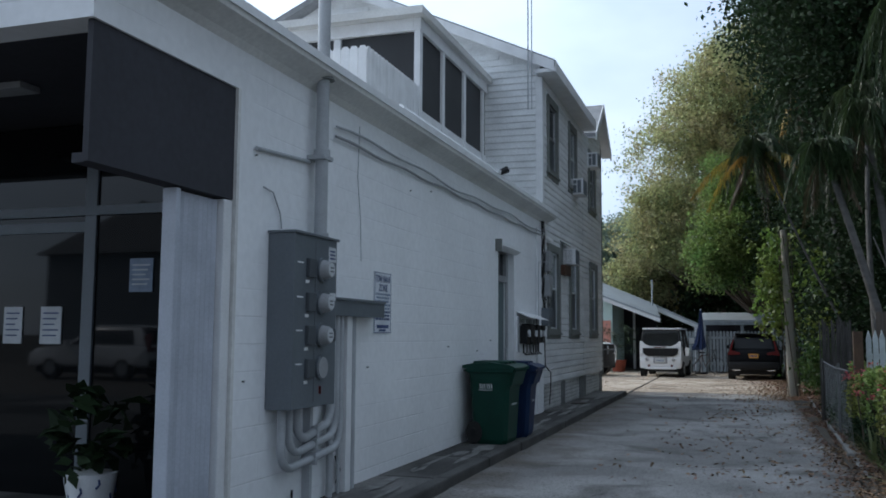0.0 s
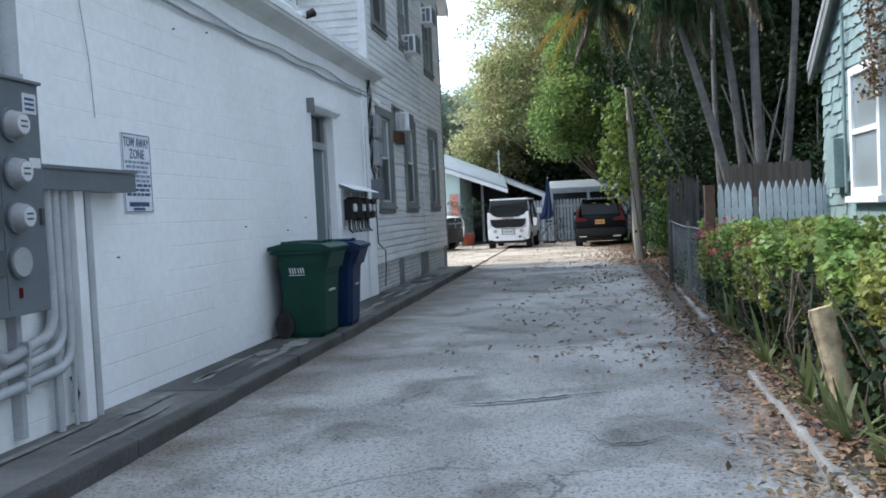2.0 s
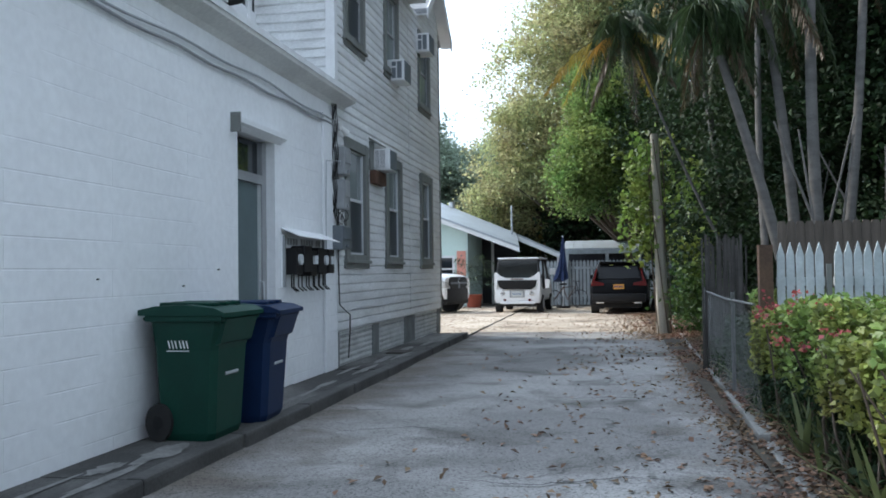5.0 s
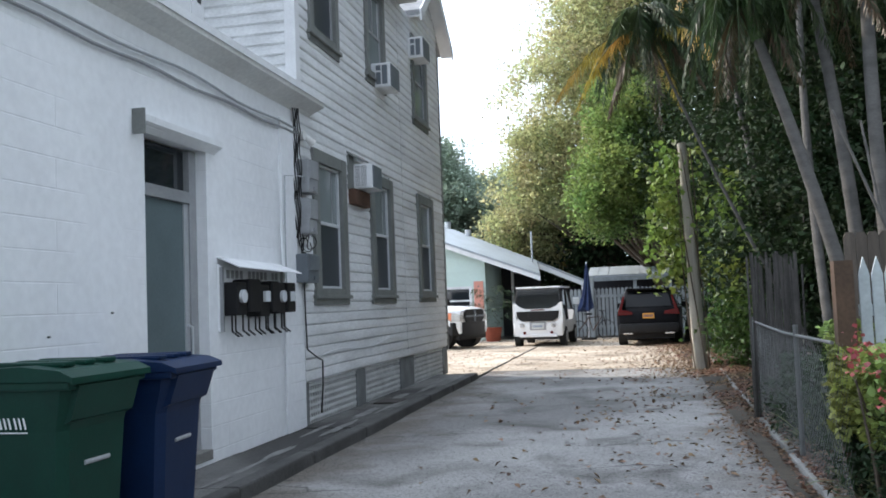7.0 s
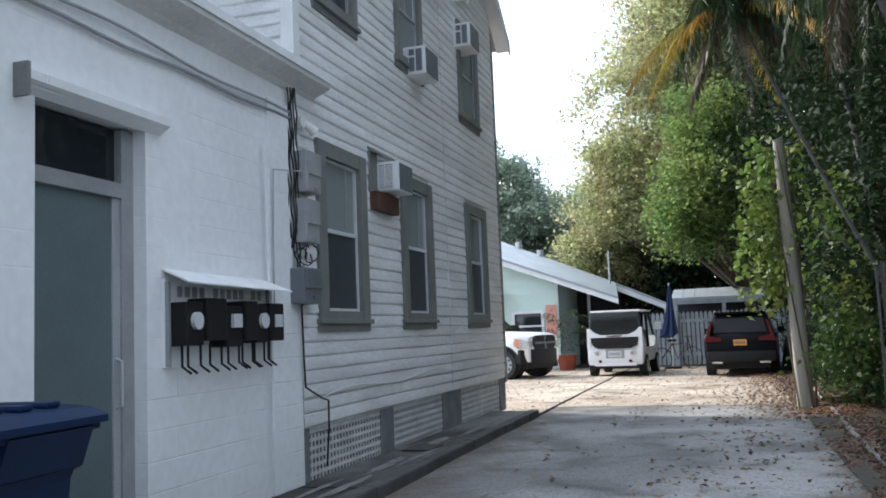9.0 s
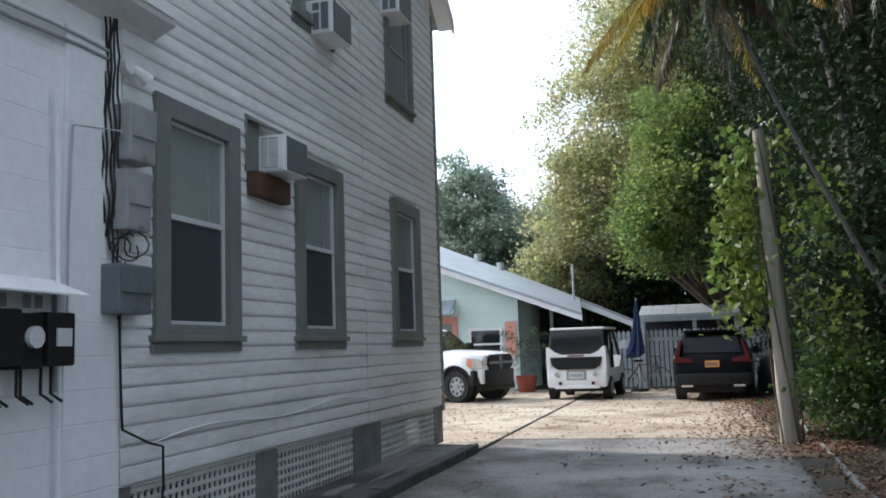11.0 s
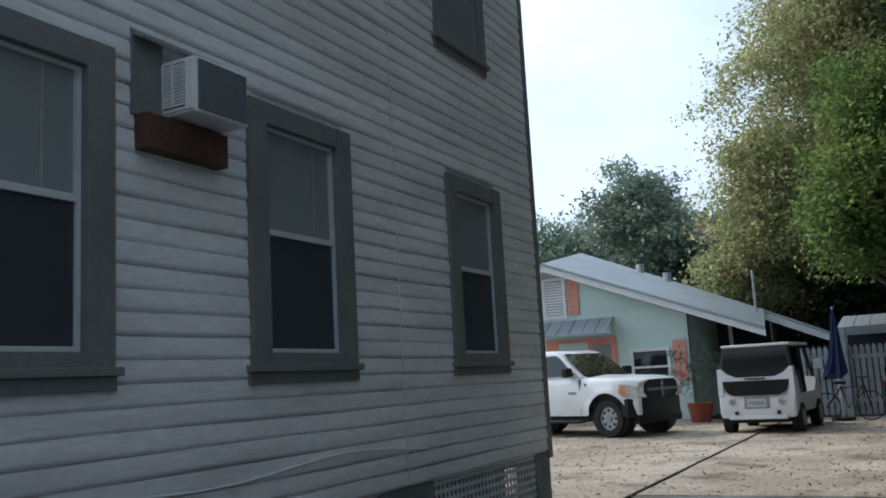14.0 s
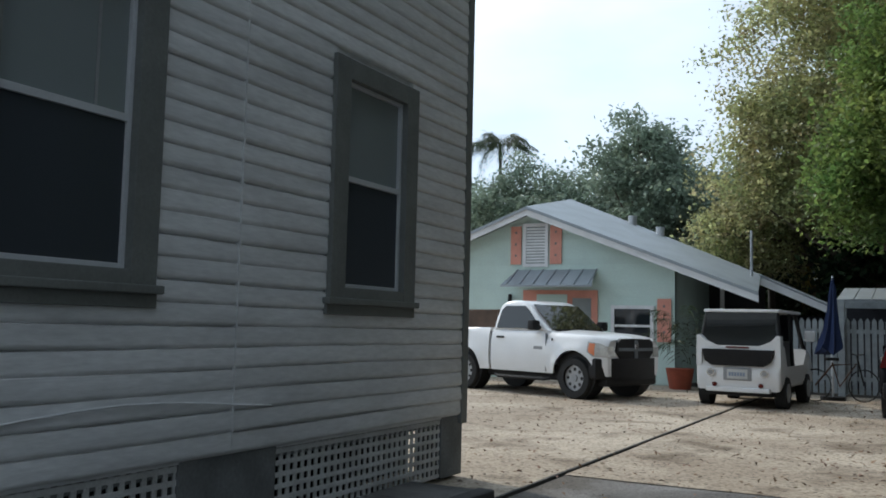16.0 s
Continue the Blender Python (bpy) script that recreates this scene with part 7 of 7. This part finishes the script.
hedge = thing("vine_hedge", pose(0, 0, 0), "yellow-green vine hedge over a wire fence with bare stems below", "hedge")
parts_v = [strip_leaves(rng, 23000, 1.60, 2.7, 4.6, 9.8, 0.42, 1.02, 0.065, wide=0.75), strip_leaves(rng, 18000, 1.46, 2.5, 9.6, 14.0, 0.45, 1.04, 0.06, wide=0.7)]
v = np.concatenate([parts_v[0][0], parts_v[1][0]])
f = np.concatenate([parts_v[0][1], parts_v[1][1] + len(parts_v[0][0])])
scatter_mesh("foliage", v, f, M_LEAF_HEDGE, hedge)
# inner leaves take a near-black green in place of the hedge's own shade
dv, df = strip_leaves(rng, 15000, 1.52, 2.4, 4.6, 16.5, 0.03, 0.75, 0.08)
scatter_mesh("inner_foliage", dv, df, M_LEAF_DARK, hedge, "inner leaves coloured darker for the hedge's shade")
fv, ff = strip_leaves(rng, 2600, 1.40, 1.62, 11.0, 18.0, 0.02, 0.5, 0.06, shell=0.2, wide=0.3)
scatter_mesh("weed_foliage", fv, ff, M_LEAF_DARK, hedge, "low weeds growing through the wire")
bm = B()
r5 = random.Random(44)
for i in range(150):
    yy = 4.6 + i * 0.06
    x = r5.uniform(1.48, 2.0)
    tube(bm, [(x, yy, 0), (x + r5.uniform(-0.1, 0.1), yy + r5.uniform(-0.1, 0.1), 0.4), (x + r5.uniform(-0.2, 0.2), yy + r5.uniform(-0.2, 0.2), 0.85)], 0.012, 5, 0.006)
tagged(part("stem", bm, M_BARK, hedge, "bare brown stems"), kind="stuff")
flw = thing("bougainvillea", pose(0, 0, 0), "pink bougainvillea flowers over the hedge end", "shrub")
c, p = crown_points(rng, (1.45, 11.6, 0.98), (0.26, 1.2, 0.22), 26, 9, 0.04)
v, f = leaves(rng, p, 0.034, wide=0.9)
tagged(scatter_mesh("flower", v, f, M_FLOWER, flw), kind="stuff")
part("stem", tb([(1.6, 11.4, 0), (1.62, 11.5, 0.5), (1.55, 11.4, 1.0)], 0.02, 6, 0.008), M_BARK, flw)


def strap_plant(rng, x, y, n, length, mat):
    vs, fs, off = [], [], 0
    for i in range(n):
        a, L = rng.uniform(0, 6.28), length * rng.uniform(0.6, 1.2)
        lean = rng.uniform(0.25, 1.0)
        h = np.array([math.cos(a), math.sin(a), 0])
        s = np.array([-h[1], h[0], 0])
        t = np.linspace(0, 1, 6)
        rib = np.array([x, y, 0.03]) + np.outer(t * L * lean, h) + np.outer(L * (t * (1.25 - 0.5 * lean) - 0.55 * lean * t ** 2), [0, 0, 1.0])
        wd = 0.019 * (1 - t ** 2) + 0.002
        v = np.stack([rib - s * wd[:, None], rib + s * wd[:, None]], axis=1).reshape(-1, 3)
        f = np.array([[2 * k2, 2 * k2 + 1, 2 * k2 + 3, 2 * k2 + 2] for k2 in range(5)])
        vs.append(v)
        fs.append(f + off)
        off += len(v)
    return np.concatenate(vs), np.concatenate(fs)


for i in range(44):
    yy = 5.2 + i * 0.26 + rng.uniform(-0.15, 0.15)
    v, f = strap_plant(rng, 0, 0, int(rng.integers(5, 10)), rng.uniform(0.28, 0.58), M_STRAP)
    ob = scatter_mesh("strap_plant", v, f, M_STRAP)
    ob.matrix_world = pose(1.30 + 0.024 * (yy - 6) + rng.uniform(0, 0.2), yy, 0.02)
    tagged(ob, "low tuft of long striped strap leaves", "plant", "bed plants")


def litter(name, places, size, label):
    v, f = leaves(rng, places, size, wide=0.6, flat=0.2)
    ob = scatter_mesh(name, v, f, M_LITTER)
    return tagged(ob, label, "leaf litter", kind="stuff")


n = 16000
yy = rng.uniform(4, 30, n)
xx = 1.11 + 0.024 * (yy - 6) + np.abs(rng.normal(0, 0.30, n)) * np.where(rng.uniform(0, 1, n) < 0.30, -0.6, 1.0)
litter("fallen_leaves", np.stack([xx, yy, 0.028 + 0.04 * rng.uniform(0, 1, n) * (xx > 1.05 + 0.024 * (yy - 6)) + np.where(xx > 1.15 + 0.024 * (yy - 6), 0.05, 0)], axis=1), 0.05, "dry brown leaves along the kerb")
n = 800
drift = np.stack([0.7 - np.abs(rng.normal(0, 0.9, 60)), rng.uniform(10, 25, 60)], axis=1)
pick = drift[rng.integers(0, 60, n)]
yy = np.where(rng.uniform(0, 1, n) < 0.6, pick[:, 1] + rng.normal(0, 0.35, n), rng.uniform(8.5, 36, n))
xx = pick[:, 0] + rng.normal(0, 0.22, n)
ok = (xx > -2.68)
litter("scattered_leaves", np.stack([xx, yy, np.full(n, 0.018)], axis=1)[ok], 0.065, "dry leaves scattered over the drive")
n = 2600
yy = rng.uniform(23.5, 37.5, n)
xx = rng.uniform(-10, 1.6, n)
litter("yard_leaves", np.stack([xx, yy, np.full(n, 0.04)], axis=1), 0.05, "dry leaves scattered over the sunny yard")
n = 4500
yy = rng.uniform(22, 33, n)
xx = 1.7 - np.abs(rng.normal(0, 0.6, n))
litter("pole_leaves", np.stack([xx, yy, 0.03 + 0.03 * rng.uniform(0, 1, n)], axis=1), 0.06, "drift of brown leaves round the pole")

# ---- vine on the pole, palms, trees ----
vine = thing("climbing_vine", pose(0, 0, 0), "bright broad-leaved vine hanging round the wooden pole", "vine")
pp = []
for i in range(122):
    if i < 92:
        pp.append((1.15 + rng.normal(-0.22, 0.24), 23.75 + rng.normal(0.1, 0.22), rng.uniform(1.7, 4.1)))
    else:
        pp.append((1.2 + rng.uniform(0.25, 1.0), 24.1 + rng.normal(0, 0.3), rng.uniform(0.9, 3.6)))
pp = np.repeat(np.array(pp), 13, axis=0) + rng.normal(size=(122 * 13, 3)) * np.array([0.13, 0.13, 0.17])
pp = pp[np.hypot(pp[:, 0] - 1.22, pp[:, 1] - 23.6) > 0.22]
v, f = leaves(rng, pp, 0.13, droop=0.7, wide=0.75)
scatter_mesh("foliage", v, f, M_VINE, vine)
bm = B()
for k2 in range(5):
    tube(bm, [(1.27 - 0.015 * i + 0.16 * math.sin(0.22 * i + 1.3 * k2), 23.75 + 0.16 * math.cos(0.22 * i + 1.3 * k2), i * 0.45) for i in range(10)], 0.014, 5, 0.01)
tagged(part("stem", bm, M_BARK, vine), kind="stuff")
shrub = thing("roadside_shrub", pose(2.0, 23.5, 0), "leafy shrub mass beside the pole", "shrub")
# upper mass in darker leaves, its shaded depth put into the colour
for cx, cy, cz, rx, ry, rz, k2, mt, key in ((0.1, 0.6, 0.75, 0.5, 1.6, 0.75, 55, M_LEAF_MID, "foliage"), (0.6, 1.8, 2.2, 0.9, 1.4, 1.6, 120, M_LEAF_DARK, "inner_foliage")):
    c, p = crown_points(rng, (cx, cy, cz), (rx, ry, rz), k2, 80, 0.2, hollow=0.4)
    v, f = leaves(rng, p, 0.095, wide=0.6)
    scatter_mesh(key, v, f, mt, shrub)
part("stem", tb([(0, 0, 0), (0.2, 0.5, 1.0), (0.5, 1.5, 2.4)], 0.05, 7, 0.02), M_BARK, shrub)

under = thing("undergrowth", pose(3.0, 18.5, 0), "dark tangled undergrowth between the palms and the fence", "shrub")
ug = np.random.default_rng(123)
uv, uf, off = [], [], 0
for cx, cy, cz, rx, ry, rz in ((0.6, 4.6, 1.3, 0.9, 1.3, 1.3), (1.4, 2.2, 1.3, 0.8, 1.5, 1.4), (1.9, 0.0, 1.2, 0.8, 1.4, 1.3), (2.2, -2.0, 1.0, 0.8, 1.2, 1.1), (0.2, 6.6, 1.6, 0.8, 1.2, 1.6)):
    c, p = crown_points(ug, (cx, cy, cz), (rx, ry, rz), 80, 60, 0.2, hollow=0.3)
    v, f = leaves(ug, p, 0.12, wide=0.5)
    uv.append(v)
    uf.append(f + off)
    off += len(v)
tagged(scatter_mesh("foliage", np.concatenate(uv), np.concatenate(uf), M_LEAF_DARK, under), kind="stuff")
bm = B()
for k2 in range(14):
    a2, b2 = ug.uniform(-0.2, 2.4), ug.uniform(-2.5, 7)
    tube(bm, [(a2, b2, 0), (a2 + ug.uniform(-0.3, 0.3), b2 + ug.uniform(-0.3, 0.3), 1.2), (a2 + ug.uniform(-0.8, 0.8), b2 + ug.uniform(-0.6, 0.6), 3.2)], 0.028, 6, 0.012)
tagged(part("stem", bm, M_TRUNK, under, "thin grey leaning stems"), kind="stuff")

# base, crown base, fronds, length, trunk radius, dead, yellow, bend, hang
PALMS = [((2.92, 18.2, 0), (1.8, 18.4, 4.6), 26, 1.5, 0.10, 3, 0, 0.05, 0.7), ((2.95, 18.6, 0), (2.5, 18.6, 5.3), 28, 1.8, 0.10, 4, 0, 0.08, 0.7), ((3.2, 18.2, 0), (3.15, 18.3, 7.2), 24, 2.4, 0.10, 1, 0, -0.12, 0.8),
         ((3.35, 18.4, 0), (4.0, 18.7, 7.8), 20, 2.4, 0.08, 1, 0, 0.1, 0.8), ((3.9, 17.9, 0), (4.9, 18.2, 7.6), 20, 2.6, 0.12, 1, 0, 0.05, 0.7), ((3.15, 22.3, 0), (0.75, 22.3, 5.5), 30, 1.9, 0.036, 3, 4, -0.1, 0.6),
         ((3.0, 25.5, 0), (2.0, 25.6, 7.8), 26, 2.4, 0.10, 1, 2, 0.1, 0.7), ((5.0, 21.0, 0), (5.4, 21.2, 8.0), 18, 2.8, 0.12, 1, 0, 0.1, 0.7), ((2.6, 18.9, 0), (2.75, 20.6, 6.2), 28, 2.0, 0.07, 1, 0, -0.1, 0.7)]
for i, (b, t, nf, L, r, dead, yel, bend, hang) in enumerate(PALMS):
    palm("palm_tree", b, t, nf, L, "slender feather palm with hanging fronds and ringed grey trunk", seed=60 + i, radius=r, leaf=0.30, dead=dead, yellow=yel, bend=bend, fold=0.95, hang=hang, shaft=0.6)
palm("palm_tree", (-23, 67, 0), (-23, 67, 12.0), 16, 3.0, "distant feather palm above the treeline", seed=90, radius=0.16, leaf=0.7)
palm("palm_tree", (-4.4, 49.8, 0), (-4.4, 49.6, 4.2), 16, 3.0, "palm with drooping yellowish fronds behind the cottage", seed=91, radius=0.16, leaf=0.8, yellow=4, dead=3)

tree("broadleaf_tree", (-0.5, 48, 0), [((-0.7, 47, 9.3), (4.3, 4.2, 5.2)), ((0.9, 46, 13.2), (4.4, 4.0, 4.0)), ((-3.3, 46, 6.9), (2.4, 2.3, 2.3)), ((-4.6, 47.5, 4.9), (2.0, 1.8, 1.8))], M_LEAF_OLIVE, 0.16, 1900, 80, "tall olive-leaved tree behind the fence", seed=11, trunk=0.3, spread=0.36)
tree("broadleaf_tree", (1.2, 42.5, 0), [((-0.6, 38.4, 5.2), (1.25, 1.4, 1.7)), ((0.1, 39.8, 7.4), (1.5, 1.8, 1.9)), ((1.3, 38.8, 4.6), (1.0, 1.2, 1.3))], M_LEAF_BRIGHT, 0.14, 520, 85, "bright green tree over the canopy", seed=12, spread=0.3)
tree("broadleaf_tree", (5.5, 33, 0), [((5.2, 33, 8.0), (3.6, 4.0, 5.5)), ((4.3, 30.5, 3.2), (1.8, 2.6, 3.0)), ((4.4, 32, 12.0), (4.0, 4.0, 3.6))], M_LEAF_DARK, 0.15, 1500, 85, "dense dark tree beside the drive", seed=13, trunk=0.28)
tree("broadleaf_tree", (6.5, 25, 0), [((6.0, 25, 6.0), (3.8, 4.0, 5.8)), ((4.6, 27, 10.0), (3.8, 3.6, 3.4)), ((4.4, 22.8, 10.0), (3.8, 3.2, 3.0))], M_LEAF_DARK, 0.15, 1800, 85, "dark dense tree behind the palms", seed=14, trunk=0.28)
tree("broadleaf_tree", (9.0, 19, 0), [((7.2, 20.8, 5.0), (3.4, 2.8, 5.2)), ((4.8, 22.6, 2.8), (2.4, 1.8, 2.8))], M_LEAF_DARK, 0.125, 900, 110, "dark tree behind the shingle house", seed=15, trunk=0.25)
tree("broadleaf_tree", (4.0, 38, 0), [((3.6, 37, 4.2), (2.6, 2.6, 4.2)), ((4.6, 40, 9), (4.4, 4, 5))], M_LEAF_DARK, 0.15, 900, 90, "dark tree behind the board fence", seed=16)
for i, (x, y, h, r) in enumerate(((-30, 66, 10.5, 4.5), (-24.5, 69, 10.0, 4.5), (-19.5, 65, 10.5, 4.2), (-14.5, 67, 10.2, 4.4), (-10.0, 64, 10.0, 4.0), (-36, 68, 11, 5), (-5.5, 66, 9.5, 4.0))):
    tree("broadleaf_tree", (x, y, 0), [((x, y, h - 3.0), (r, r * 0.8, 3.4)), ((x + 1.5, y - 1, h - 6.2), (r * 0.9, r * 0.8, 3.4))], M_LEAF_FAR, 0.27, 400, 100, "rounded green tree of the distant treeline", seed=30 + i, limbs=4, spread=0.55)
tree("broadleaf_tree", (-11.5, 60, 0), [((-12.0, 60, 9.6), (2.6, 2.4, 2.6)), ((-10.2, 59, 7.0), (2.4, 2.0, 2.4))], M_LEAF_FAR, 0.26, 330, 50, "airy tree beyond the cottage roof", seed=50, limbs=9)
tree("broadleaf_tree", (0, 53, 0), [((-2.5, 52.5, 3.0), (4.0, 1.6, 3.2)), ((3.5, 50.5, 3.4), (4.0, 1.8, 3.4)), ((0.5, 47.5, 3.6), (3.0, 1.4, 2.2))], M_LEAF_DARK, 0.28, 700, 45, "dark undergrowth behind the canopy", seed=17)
# added houses, never in view, close the street behind the walk for reflections
for i, x in enumerate((-26, -12, 2, 15)):
    hb = thing("backdrop_house", pose(x, -30, 0), "added plain grey house behind the walk, out of view", "house")
    # dark grey keeps what the shop glass mirrors from turning bright
    part("wall", bx(-5.5, 5.5, 0, 8, 0, 5.2), M_PANEL, hb)
    part("roof", pz([(-6, 5.2), (6, 5.2), (0, 7.6)], "y", -0.3, 8.3), M_ROOF, hb)
